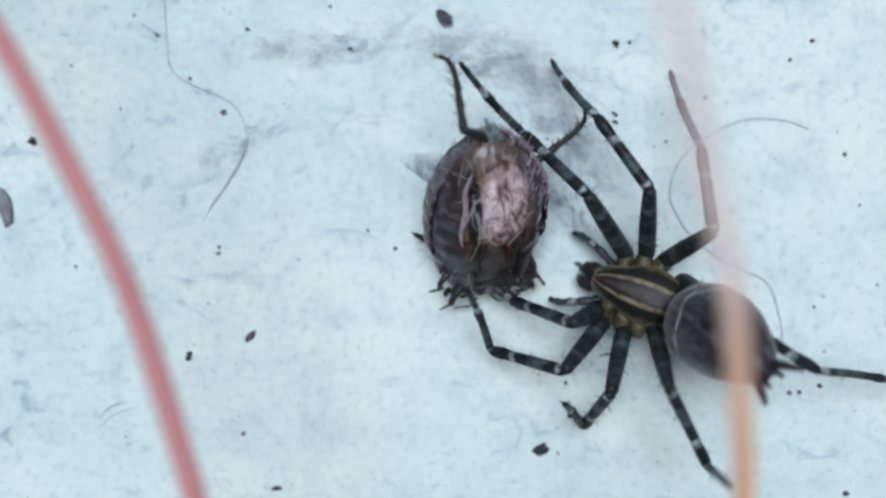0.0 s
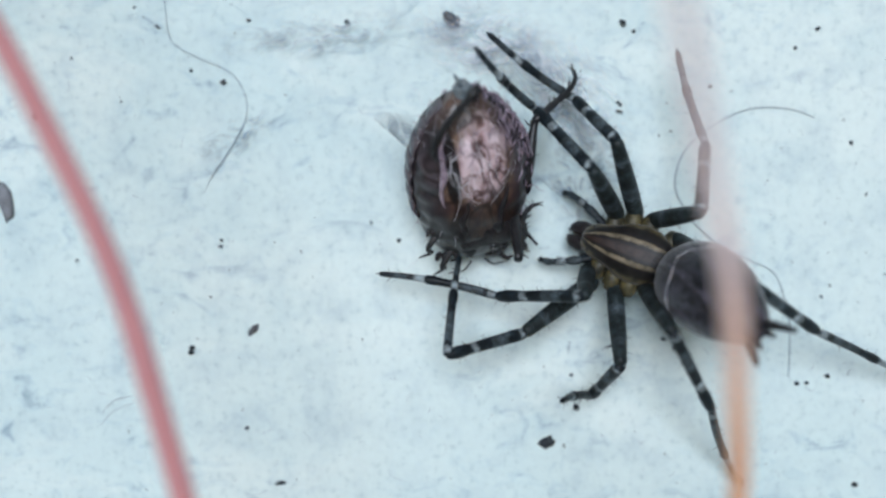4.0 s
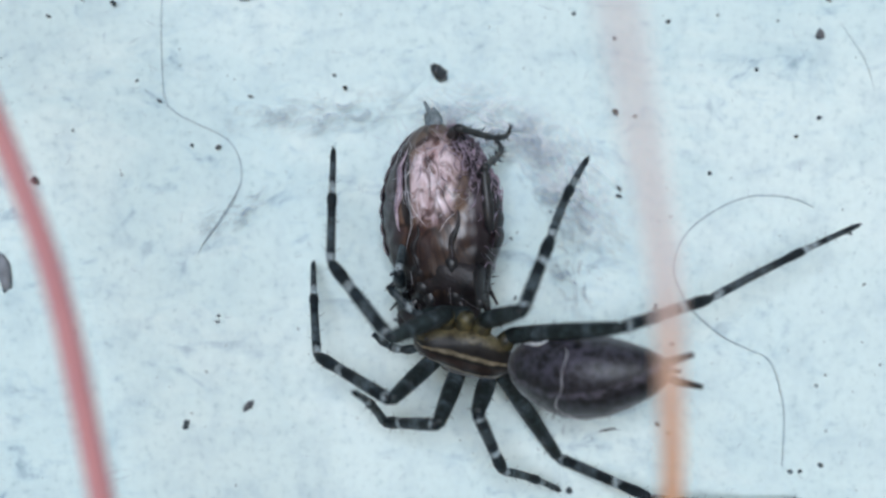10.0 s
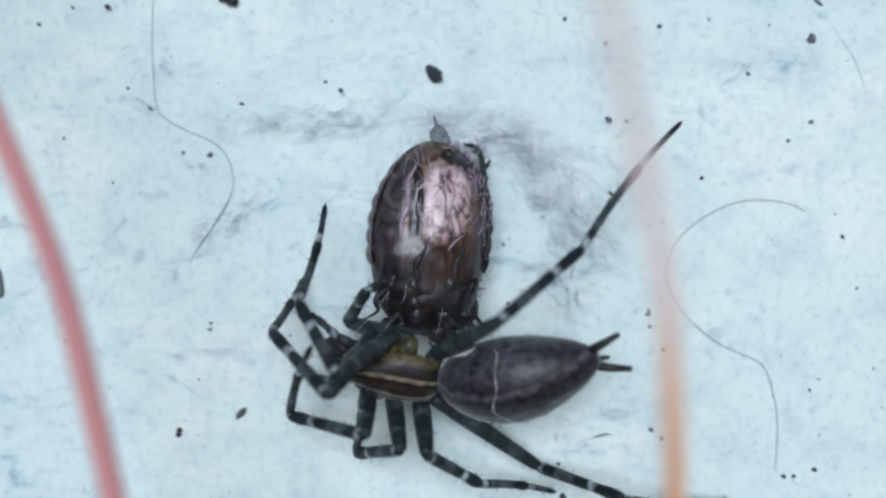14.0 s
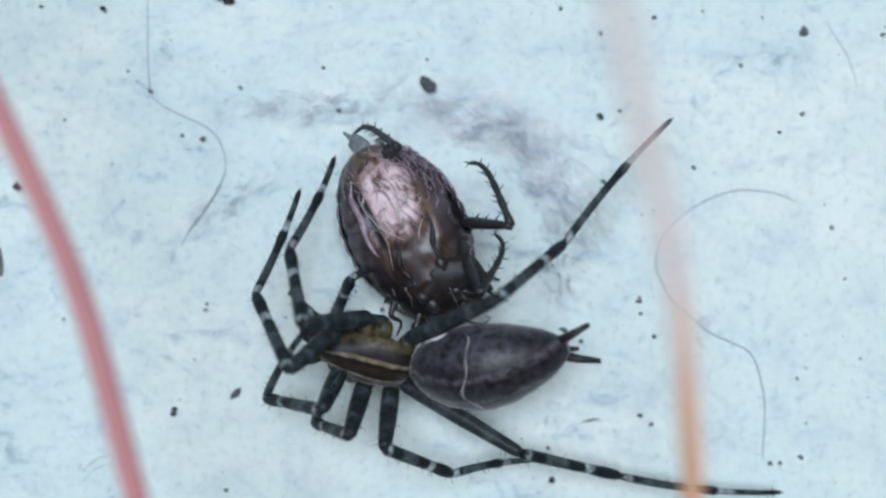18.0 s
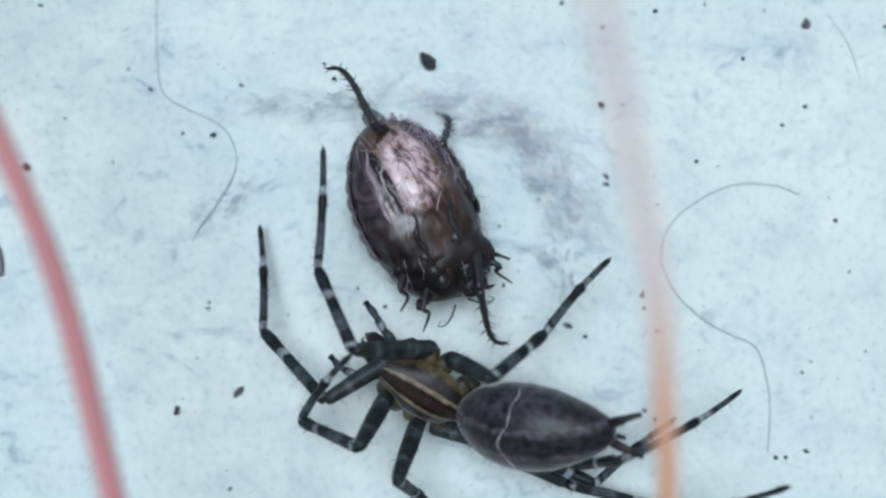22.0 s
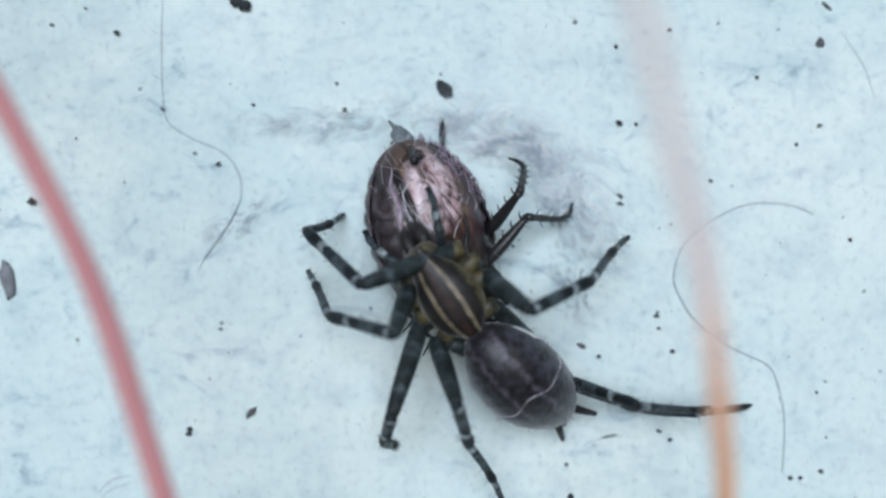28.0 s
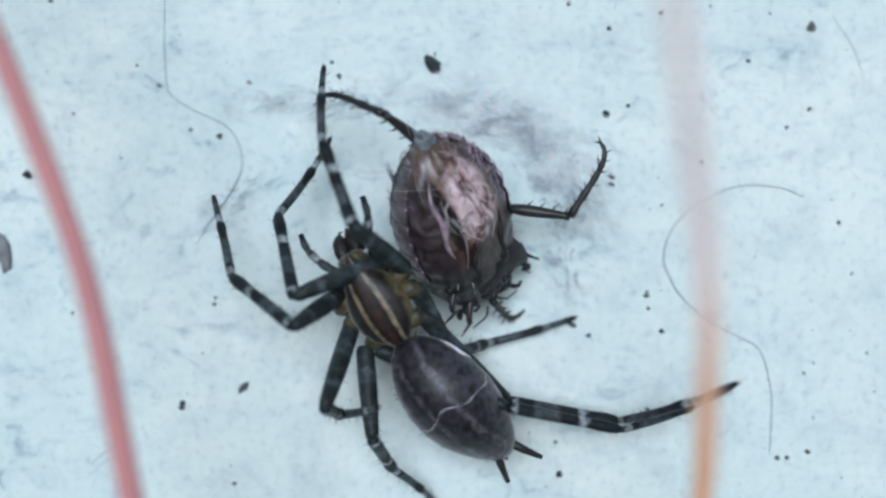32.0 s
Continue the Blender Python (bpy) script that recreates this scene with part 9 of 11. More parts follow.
        (20.42, mm(5.19, 1.43, -3.82, 52.7, 26.9, 83.7)), (20.5, mm(2.89, 2.97, -2.33, 79.8, 4.8, 112.2)), (20.68, mm(8.56, 0.97, 0.01, 7.1, -2.1, 47.9)),
        (21, mm(8.56, 0.97, 0.01, 7.1, -2.1, 47.9)), (22, mm(8.6, 0.78, 0.07, 5.9, -3.5, 42.3)), (23, mm(6.39, 0.25, -3.68, 8.8, -45.6, 30.6)),
        (24, mm(6.79, 0.45, -3.44, 15.5, -54.9, 41.6)), (25, mm(7.06, 0.19, -3.27, 14.3, -54.9, 40.6)), (27.5, mm(5.69, 0.16, -3.96, 31.9, -45.2, 31.1)),
        (27.65, mm(5.69, 0.16, -3.96, 31.9, -45.2, 31.1)), (27.92, mm(5.01, -0.56, -4.06, 10.4, 82.5, 11.8)), (28, mm(5.01, -0.56, -4.06, 10.4, 82.5, 11.8)),
        (29, mm(4.96, -1.04, -3.97, -71.6, 89.2, -72.4)), (29.42, mm(4.96, -1.04, -3.97, -71.6, 89.2, -72.4)), (29.6, mm(5.65, -0.96, -3.86, 0, 66.6, 0)),
        (29.9, mm(5.32, -0.96, -3.94, 20.5, -36.2, 18.8)), (30, mm(5.32, -0.96, -3.94, 20.5, -36.2, 18.8)), (30.12, mm(5.32, -0.96, -3.94, 20.5, -36.2, 18.8)),
        (30.5, mm(7.36, -0.5, -2.98, 3.2, -46, 23.3)), (30.75, mm(6.82, 0.33, -3.43, 13.4, -61, 37.8)), (31, mm(6.82, 0.33, -3.43, 13.4, -61, 37.8)),
        (31.25, mm(6.82, 0.33, -3.43, 13.4, -61, 37.8)), (31.75, mm(7.33, 0.23, -3.04, 6.5, 58.1, 29.3)), (32, mm(7.33, 0.23, -3.04, 6.5, 58.1, 29.3)),], [(0, 0.7), (5.6, 0.7), (5.9, -1.2), (22, -1.2), (23, -1.9), (25.5, -1.9), (27.9, -1.3), (32, -1.3)])
    stride(legs[7], LEG_LENGTHS["4"], body, [
        (0, mm(0.65, 1.4, -0.45, -50.8, -61.9, 133.3)), (1, mm(0.65, 1.4, -0.45, -53.4, -62.7, 136.3)), (1.4, mm(0.65, 1.4, -0.45, -49.4, -67.4, 145.1)),
        (1.7, mm(0.65, 1.4, -0.45, -52.2, -60, 152.5)), (2, mm(0.65, 1.4, -0.45, -52.2, -60, 152.5)), (3, mm(0.65, 1.4, -0.45, -37.6, -61.1, 149.4)),
        (5.5, mm(0.65, 1.4, -0.45, -42.2, -60.9, 145.3)), (5.62, mm(0.65, 1.4, -0.45, -42.2, -60.9, 145.3)), (5.8, mm(0.65, 1.4, -0.45, -29.2, -80, 127.3)),
        (6, mm(0.65, 1.4, -0.45, -38.4, -14.7, 150.2)), (6.6, mm(0.65, 1.4, -0.45, -35.3, -5.2, 138.4)), (7, mm(0.65, 1.4, -0.45, -35.3, -5.2, 138.4)),
        (8, mm(0.65, 1.4, -0.45, -88, -59.1, -145.5)), (9, mm(0.65, 1.4, -0.45, -90.8, -60.7, -144.9)), (10, mm(0.65, 1.4, -0.45, -35.1, 0.5, 134.3)),
        (11, mm(0.65, 1.4, -0.45, -91.4, -57.9, -139.5)), (12, mm(0.65, 1.4, -0.45, -31.6, 2.1, 135.9)), (12.65, mm(0.65, 1.4, -0.45, -31.6, 2.1, 135.9)),
        (13, mm(0.65, 1.4, -0.45, -86.3, -62.1, -145.2)), (13.5, mm(0.65, 1.4, -0.45, -86.3, -62.1, -145.2)), (14, mm(0.65, 1.4, -0.45, -35.5, -0.9, 156.3)), (16.5, mm(0.65, 1.4, -0.45, -35.2, -14.1, 174.3)),
        (17, mm(0.65, 1.4, -0.45, -35, -15.8, 172.1)), (18, mm(0.65, 1.4, -0.45, -35.3, -11.7, 177.2)), (18.15, mm(0.65, 1.4, -0.45, -35.3, -11.7, 177.2)),
        (18.5, mm(0.65, 1.4, -0.45, -35.3, -7.8, -178.9)), (19, mm(0.65, 1.4, -0.45, -37.9, -2.7, -171.3)), (20, mm(0.65, 1.4, -0.45, -38.4, -11.5, 178)),
        (20.42, mm(0.65, 1.4, -0.45, -38.4, -11.5, 178)), (20.5, mm(0.65, 1.4, -0.45, -33.9, 10.3, 152.9)), (20.68, mm(0.65, 1.4, -0.45, -25.2, 10.6, -175.4)),
        (21, mm(0.65, 1.4, -0.45, -25.2, 10.6, -175.4)), (22, mm(0.65, 1.4, -0.45, -25, 6.8, -175.4)), (23, mm(0.65, 1.4, -0.45, -34.5, 8.4, -155.7)),
        (24, mm(0.65, 1.4, -0.45, -36, 3.8, -161)), (25, mm(0.65, 1.4, -0.45, -35.8, 4.5, -159.9)), (27.5, mm(0.65, 1.4, -0.45, -36.7, 1.6, -163.8)),
        (27.65, mm(0.65, 1.4, -0.45, -36.7, 1.6, -163.8)), (27.92, mm(0.65, 1.4, -0.45, -10.9, 24.3, -150.1)), (28, mm(0.65, 1.4, -0.45, -10.9, 24.3, -150.1)),
        (29, mm(0.65, 1.4, -0.45, -13.5, -1.1, -153.7)), (29.42, mm(0.65, 1.4, -0.45, -13.5, -1.1, -153.7)), (29.6, mm(0.65, 1.4, -0.45, -14, -2, -158.1)),
        (29.9, mm(0.65, 1.4, -0.45, -27.6, 4.5, -156.9)), (30, mm(0.65, 1.4, -0.45, -27.6, 4.5, -156.9)), (30.12, mm(0.65, 1.4, -0.45, -27.6, 4.5, -156.9)),
        (30.5, mm(0.65, 1.4, -0.45, -19.4, 0.6, -165)), (30.75, mm(0.65, 1.4, -0.45, -13.8, -0.8, -156.4)), (31, mm(0.65, 1.4, -0.45, -13.8, -0.8, -156.4)),
        (31.25, mm(0.65, 1.4, -0.45, -13.8, -0.8, -156.4)), (31.75, mm(0.65, 1.4, -0.45, -12.3, 3, -144.8)), (32, mm(0.65, 1.4, -0.45, -12.3, 3, -144.8)),], [
        (0, mm(6.91, 0, 0, 92, 39.9, 119.1)), (1, mm(6.91, 0, 0, 88.8, 37.4, 113.8)), (1.4, mm(6.91, 0, 0, 108.4, 56.7, 127)),
        (1.7, mm(6.91, 0, 0, 120.6, 53.6, 137.8)), (2, mm(6.91, 0, 0, 120.6, 53.6, 137.8)), (3, mm(6.91, 0, 0, 122.5, 56.1, 138.2)),
        (5.5, mm(6.91, 0, 0, 121.5, 50.7, 141.6)), (5.62, mm(6.91, 0, 0, 121.5, 50.7, 141.6)), (5.8, mm(6.91, 0, 0, 44.4, 52.5, 59.8)),
        (6, mm(6.91, 0, 0, -2, 13.7, 11.6)), (6.6, mm(6.91, 0, 0, -29.1, -62.9, 57.3)), (7, mm(6.91, 0, 0, -29.1, -62.9, 57.3)),
        (8, mm(6.91, 0, 0, 54.9, 58.7, 70.2)), (9, mm(6.91, 0, 0, 53.4, 59.3, 67.7)), (10, mm(6.91, 0, 0, -33.3, -58.2, 59.7)),
        (11, mm(6.91, 0, 0, 85.5, 65.8, 101.7)), (12, mm(6.91, 0, 0, -36.3, -59.7, 67.8)), (12.65, mm(6.91, 0, 0, -36.3, -59.7, 67.8)),
        (13, mm(6.91, 0, 0, 81.9, 74.1, 91.7)), (13.5, mm(6.91, 0, 0, 81.9, 74.1, 91.7)), (14, mm(6.91, 0, 0, -9.1, -58.6, 28)), (16.5, mm(6.91, 0, 0, 1.4, 26.6, 9.3)), (17, mm(6.91, 0, 0, 1.7, 25.3, 11.2)),
        (18, mm(6.91, 0, 0, 1.4, 20.5, 10.1)), (18.15, mm(6.91, 0, 0, 1.4, 20.5, 10.1)), (18.5, mm(6.91, 0, 0, 0.9, -3.5, 7.4)),
        (19, mm(6.91, 0, 0, 1.3, 6.1, 10.3)), (20, mm(6.91, 0, 0, 0.9, 27.2, 6.3)), (20.42, mm(6.91, 0, 0, 0.9, 27.2, 6.3)),
        (20.5, mm(6.91, 0, 0, -18.5, -63.4, 35.6)), (20.68, mm(6.91, 0, 0, -0.3, 0.6, 2.5)), (21, mm(6.91, 0, 0, -0.3, 0.6, 2.5)),
        (22, mm(6.91, 0, 0, -0.8, 0.5, 11.1)), (23, mm(6.91, 0, 0, 9.1, -64.6, 21.4)), (24, mm(6.91, 0, 0, -0.9, 62.2, -3.4)), (25, mm(6.91, 0, 0, 0.1, 61.7, 0.5)),
        (27.5, mm(6.91, 0, 0, -2.3, 60.3, -9.6)), (27.65, mm(6.91, 0, 0, -2.3, 60.3, -9.6)), (27.92, mm(6.91, 0, 0, 0.3, 23.6, -0.6)),
        (28, mm(6.91, 0, 0, 0.3, 23.6, -0.6)), (29, mm(6.91, 0, 0, -1.4, 54.8, -7.1)), (29.42, mm(6.91, 0, 0, -1.4, 54.8, -7.1)),
        (29.6, mm(6.91, 0, 0, -1.4, 56.2, -7)), (29.9, mm(6.91, 0, 0, -0.3, 43.6, -2.1)), (30, mm(6.91, 0, 0, -0.3, 43.6, -2.1)),
        (30.12, mm(6.91, 0, 0, -0.3, 43.6, -2.1)), (30.5, mm(6.91, 0, 0, -0.2, 28.5, -1.9)), (30.75, mm(6.91, 0, 0, 1.5, 44.1, 10.3)),
        (31, mm(6.91, 0, 0, 1.5, 44.1, 10.3)), (31.25, mm(6.91, 0, 0, 1.5, 44.1, 10.3)), (31.75, mm(6.91, 0, 0, 1.3, 14.6, 13.1)),
        (32, mm(6.91, 0, 0, 1.3, 14.6, 13.1)),], [
        (0, mm(4.77, 3.84, -3.68, 27.3, -21.4, -8.3)), (1, mm(5.07, 4.17, -3.49, 93.7, 26, 141)), (1.4, mm(5.02, 2.51, -4.8, 111.9, 35.5, 146.5)),
        (1.7, mm(4.39, 2.29, -4.62, 3.2, -18.1, -8.8)), (2, mm(4.39, 2.29, -4.62, 3.2, -18.1, -8.8)), (3, mm(4.52, 2.13, -4.76, 138.6, 49.1, 156.3)),
        (5.5, mm(4.06, 2.26, -4.44, 124.6, 45.8, 148.1)), (5.62, mm(4.06, 2.26, -4.44, 124.6, 45.8, 148.1)), (5.8, mm(8.67, 3.02, -4.56, 62.4, 38.8, 99.5)),
        (6, mm(12.38, 1.12, -1.36, -8.8, -53.8, 41.1)), (6.6, mm(8.32, 2.2, 5.11, -15.9, -5.1, 41.6)), (7, mm(8.32, 2.2, 5.11, -15.9, -5.1, 41.6)),
        (8, mm(7.92, 2.8, -4.91, 59.1, 42.2, 84.5)), (9, mm(8.02, 2.71, -4.93, 58, 42.8, 81.8)), (10, mm(8.44, 2.61, 4.88, -23.1, -5.6, 47.9)),
        (11, mm(6.44, 2.3, -5.24, 58.1, 39.1, 79.3)), (12, mm(8.01, 2.68, 4.96, -21.7, -10.6, 50.3)), (12.65, mm(8.01, 2.68, 4.96, -21.7, -10.6, 50.3)),
        (13, mm(6.87, 1.57, -5.52, 92.2, 57.9, 115.6)), (13.5, mm(6.87, 1.57, -5.52, 92.2, 57.9, 115.6)), (14, mm(9.55, 1.4, 4.9, -5.8, 27.6, 19.1)), (16.5, mm(11.98, 0.83, -2.57, 3.6, 21.2, 25.2)),
        (17, mm(12, 1.01, -2.45, 3.4, 16.4, 23.7)), (18, mm(12.2, 0.94, -2.01, 2.6, 16.7, 19)), (18.15, mm(12.2, 0.94, -2.01, 2.6, 16.7, 19)),
        (18.5, mm(12.59, 0.74, 0.35, 1.9, 18.4, 15.7)), (19, mm(12.53, 1.03, -0.61, 2.4, 14.4, 18.8)), (20, mm(11.98, 0.56, -2.63, 2.2, 21, 15.7)),
        (20.42, mm(11.98, 0.56, -2.63, 2.2, 21, 15.7)), (20.5, mm(9, 1.49, 5.13, -14, 13, 30.2)), (20.68, mm(12.65, 0.25, -0.06, -11.8, -58, 63.7)),
        (21, mm(12.65, 0.25, -0.06, -11.8, -58, 63.7)), (22, mm(12.54, 1.11, -0.05, -6.6, -57.7, 62.9)), (23, mm(9.2, 0.9, 5.19, 5, 41.4, 31.5)),
        (24, mm(9.58, -0.16, -5.08, 8.3, -38.8, 44.2)), (25, mm(9.64, 0.03, -5.05, 8.2, -38.2, 43.5)), (27.5, mm(9.72, -0.47, -4.98, 8.5, -38.2, 45.8)),
        (27.65, mm(9.72, -0.47, -4.98, 8.5, -38.2, 45.8)), (27.92, mm(12.17, -0.06, -2.29, -37.6, -72.6, 71.3)), (28, mm(12.17, -0.06, -2.29, -37.6, -72.6, 71.3)),
        (29, mm(10.2, -0.41, -4.69, 8.4, -51, 36.7)), (29.42, mm(10.2, -0.41, -4.69, 8.4, -51, 36.7)), (29.6, mm(10.08, -0.39, -4.77, 6.2, -44.3, 31.8)),
        (29.9, mm(11.07, -0.16, -3.96, 6.1, -35.9, 38.3)), (30, mm(11.07, -0.16, -3.96, 6.1, -35.9, 38.3)), (30.12, mm(11.07, -0.16, -3.96, 6.1, -35.9, 38.3)),
        (30.5, mm(11.95, -0.17, -2.74, 2.1, 23.1, 26.6)), (30.75, mm(10.97, 0.74, -3.99, 7.8, -49.4, 43.6)), (31, mm(10.97, 0.74, -3.99, 7.8, -49.4, 43.6)),
        (31.25, mm(10.97, 0.74, -3.99, 7.8, -49.4, 43.6)), (31.75, mm(12.32, 1.26, -1.45, 4.2, 39.1, 37.5)), (32, mm(12.32, 1.26, -1.45, 4.2, 39.1, 37.5)),], [(0, 0.6), (5.6, 0.6), (5.9, -0.4), (32, -0.4)])
    carry(prey, [
        (0, mm(2.26, -4.4, -0.81, 167, 48, 92.2)), (1, mm(1.71, -4.4, -0.8, 172.4, 48.3, 92.2)), (1.4, mm(0.62, -4.4, -0.15, 172, 48.5, 90)),
        (1.75, mm(2.82, -4.39, 0.64, 151.6, 48.5, 84.3)), (2, mm(2.82, -4.39, 0.64, 151.6, 48.5, 84.3)), (3, mm(1.92, -4.39, 0.29, 158.7, 49.1, 87.7)),
        (5.5, mm(0.11, -4.37, 1.42, 171.2, 49, 78.3)), (5.62, mm(0.11, -4.37, 1.42, 171.2, 49, 78.3)), (5.8, mm(-1.33, -4.19, 1.96, 141.9, 45.6, 44.3)),
        (6, mm(-1.47, -4.05, 2.64, 88.7, 60.6, 49.8)), (6.6, mm(2.09, -4, 2.54, 158.4, 69.5, 73.7)), (7, mm(2.09, -4, 2.54, 158.4, 69.5, 73.7)),
        (7.5, mm(1.6, -4, 1.8, 156, 70, 75)), (8, mm(1.08, -3.96, 2.52, 147.1, 72.4, 80.5)), (9, mm(0.38, -3.91, 2.22, 148.9, 70.9, 52.2)), (10, mm(-0.07, -3.6, 2.82, 110, 85, 0)),
        (11, mm(-0.22, -3.6, 2.88, 104, 84, 0)), (12, mm(-0.09, -3.6, 2.45, 118, 88, 0)), (13, mm(0.63, -3.6, 2.86, 85, 84, 0)),
        (14, mm(-0.2, -3.6, 2.3, -102, 85, 180)), (16.5, mm(0.48, -3.6, 2.17, -90, 88, 180)), (17, mm(-0.1, -3.6, 2.33, 94, 86, 0)),
        (18, mm(-1.05, -3.6, 1.73, 96, 60, 0)), (18.15, mm(-1.05, -3.6, 1.73, 96, 60, 0)), (18.38, mm(-0.99, -9, 1.14, 132, 28, 0)),
        (18.5, mm(-0.99, -9, 1.14, 132, 28, 0)), (19, mm(-0.67, -9.5, 1.43, 130, 26, 0)), (19.4, mm(-1.55, -4.5, 1.97, 105, 55, 0)),
        (20, mm(-1, -3.6, 2.55, 90, 64, 0)), (20.3, mm(-1, -3.6, 2.55, 90, 64, 0)), (20.5, mm(-0.78, -3.6, 2.19, 78, 66, 0)), (21, mm(-0.81, -3.6, 2.26, 76, 70, 0)),
        (22, mm(-0.77, -3.6, 2.71, 78, 64, 0)), (23, mm(-0.73, -3.6, 2.93, 85, 70, 0)), (24, mm(-0.68, -3.6, 2.55, 80, 72, 0)),
        (25, mm(-0.16, -3.6, 2.85, 82, 70, 0)), (27.5, mm(-0.38, -3.6, 2.16, 104, 74, 0)), (27.65, mm(-0.38, -3.6, 2.16, 104, 74, 0)),
        (28, mm(-0.67, -3.6, 2.6, 76, 72, 0)), (29, mm(-0.47, -3.6, 2.36, 82, 70, 0)), (29.42, mm(-0.47, -3.6, 2.36, 82, 70, 0)),
        (29.6, mm(-1.06, -6, 1.6, 140, 48, 0)), (29.9, mm(-0.91, -12, 1.45, -145, 40, 0)), (30, mm(-0.91, -12, 1.45, -145, 40, 0)),
        (30.1, mm(-0.91, -12, 1.45, -145, 40, 0)), (30.5, mm(-0.71, -5, 1.41, 100, 55, 0)), (30.75, mm(0.34, -3.6, 1.42, 76, 66, 0)),
        (31, mm(0.34, -3.6, 1.42, 76, 66, 0)), (31.3, mm(0.34, -3.6, 1.42, 76, 66, 0)), (31.75, mm(1.02, -5.31, 1.9, 116.3, 47.7, 60.8)),
        (32, mm(1.02, -5.31, 1.9, 116.3, 47.7, 60.8)),])
    carry(prey_legs[0][0], [
        (0, mm(0.9, 2.7, 0.5, -14.5, 37.2, 176)), (1, mm(0.9, 2.7, 0.5, -10.2, 36.5, 176.7)), (1.75, mm(0.9, 2.7, 0.5, -35.2, -20.3, 176.5)),
        (2, mm(0.9, 2.7, 0.5, -35.2, -20.3, 176.5)), (3, mm(0.9, 2.7, 0.5, -34.2, 20.5, 146.9)), (5.5, mm(0.9, 2.7, 0.5, 7.6, 35.3, -176)),
        (5.62, mm(0.9, 2.7, 0.5, 7.6, 35.3, -176)), (6, mm(0.9, 2.7, 0.5, 112.6, -59.1, -80.7)), (6.6, mm(0.9, 2.7, 0.5, -6.4, -24, 178.1)),
        (7, mm(0.9, 2.7, 0.5, -6.4, -24, 178.1)), (8, mm(0.9, 2.7, 0.5, -22.1, 13.5, 179.3)), (9, mm(0.9, 2.7, 0.5, 5.5, -8.5, 169.1)),
        (10, mm(0.9, 2.7, 0.5, 20.1, -5.3, 179.2)), (11, mm(0.9, 2.7, 0.5, 14, -5.8, -176.1)), (12, mm(0.9, 2.7, 0.5, 27.6, -0.8, 169)),
        (13, mm(0.9, 2.7, 0.5, -6.4, -40.5, 170.5)), (14, mm(0.9, 2.7, 0.5, -12, -3.1, -176.5)), (16.5, mm(0.9, 2.7, 0.5, 0, -3.7, 177)),
        (17, mm(0.9, 2.7, 0.5, 4.4, -35.9, 151.2)), (18, mm(0.9, 2.7, 0.5, -4.2, -36.2, 58)), (18.15, mm(0.9, 2.7, 0.5, -4.2, -36.2, 58)),
        (18.38, mm(0.9, 2.7, 0.5, -18, 34.6, 62.6)), (18.5, mm(0.9, 2.7, 0.5, -18, 34.6, 62.6)), (19, mm(0.9, 2.7, 0.5, -73.2, 67, -10.6)),
        (20, mm(0.9, 2.7, 0.5, 0, -44.9, 90.4)), (20.3, mm(0.9, 2.7, 0.5, 0, -44.9, 90.4)), (20.5, mm(0.9, 2.7, 0.5, -12, -37.6, 149.1)),
        (21, mm(0.9, 2.7, 0.5, -14, -5.2, 174.7)), (22, mm(0.9, 2.7, 0.5, -12, -4.9, -177.1)), (23, mm(0.9, 2.7, 0.5, -4.8, -4.9, -163.3)),
        (24, mm(0.9, 2.7, 0.5, -9.9, -5.6, 172.6)), (25, mm(0.9, 2.7, 0.5, -8, -3.5, -172.2)), (27.5, mm(0.9, 2.7, 0.5, 10.6, 4.6, 139.2)),
        (27.65, mm(0.9, 2.7, 0.5, 10.6, 4.6, 139.2)), (28, mm(0.9, 2.7, 0.5, -12.6, -50.5, 134)), (29, mm(0.9, 2.7, 0.5, -8, -41.9, 143)),
        (29.42, mm(0.9, 2.7, 0.5, -8, -41.9, 143)), (29.6, mm(0.9, 2.7, 0.5, 25.9, 3.5, 115.6)), (29.9, mm(0.9, 2.7, 0.5, 149.6, 50.9, -128.1)),
        (30, mm(0.9, 2.7, 0.5, 149.6, 50.9, -128.1)), (30.1, mm(0.9, 2.7, 0.5, 149.6, 50.9, -128.1)), (30.5, mm(0.9, 2.7, 0.5, -2.2, -49.3, 83.6)),
        (30.75, mm(0.9, 2.7, 0.5, -44.3, -74.2, -175.8)), (31, mm(0.9, 2.7, 0.5, -44.3, -74.2, -175.8)), (31.3, mm(0.9, 2.7, 0.5, -44.3, -74.2, -175.8)),
        (31.75, mm(0.9, 2.7, 0.5, -18.4, -46.6, 58.7)), (32, mm(0.9, 2.7, 0.5, -18.4, -46.6, 58.7)),])
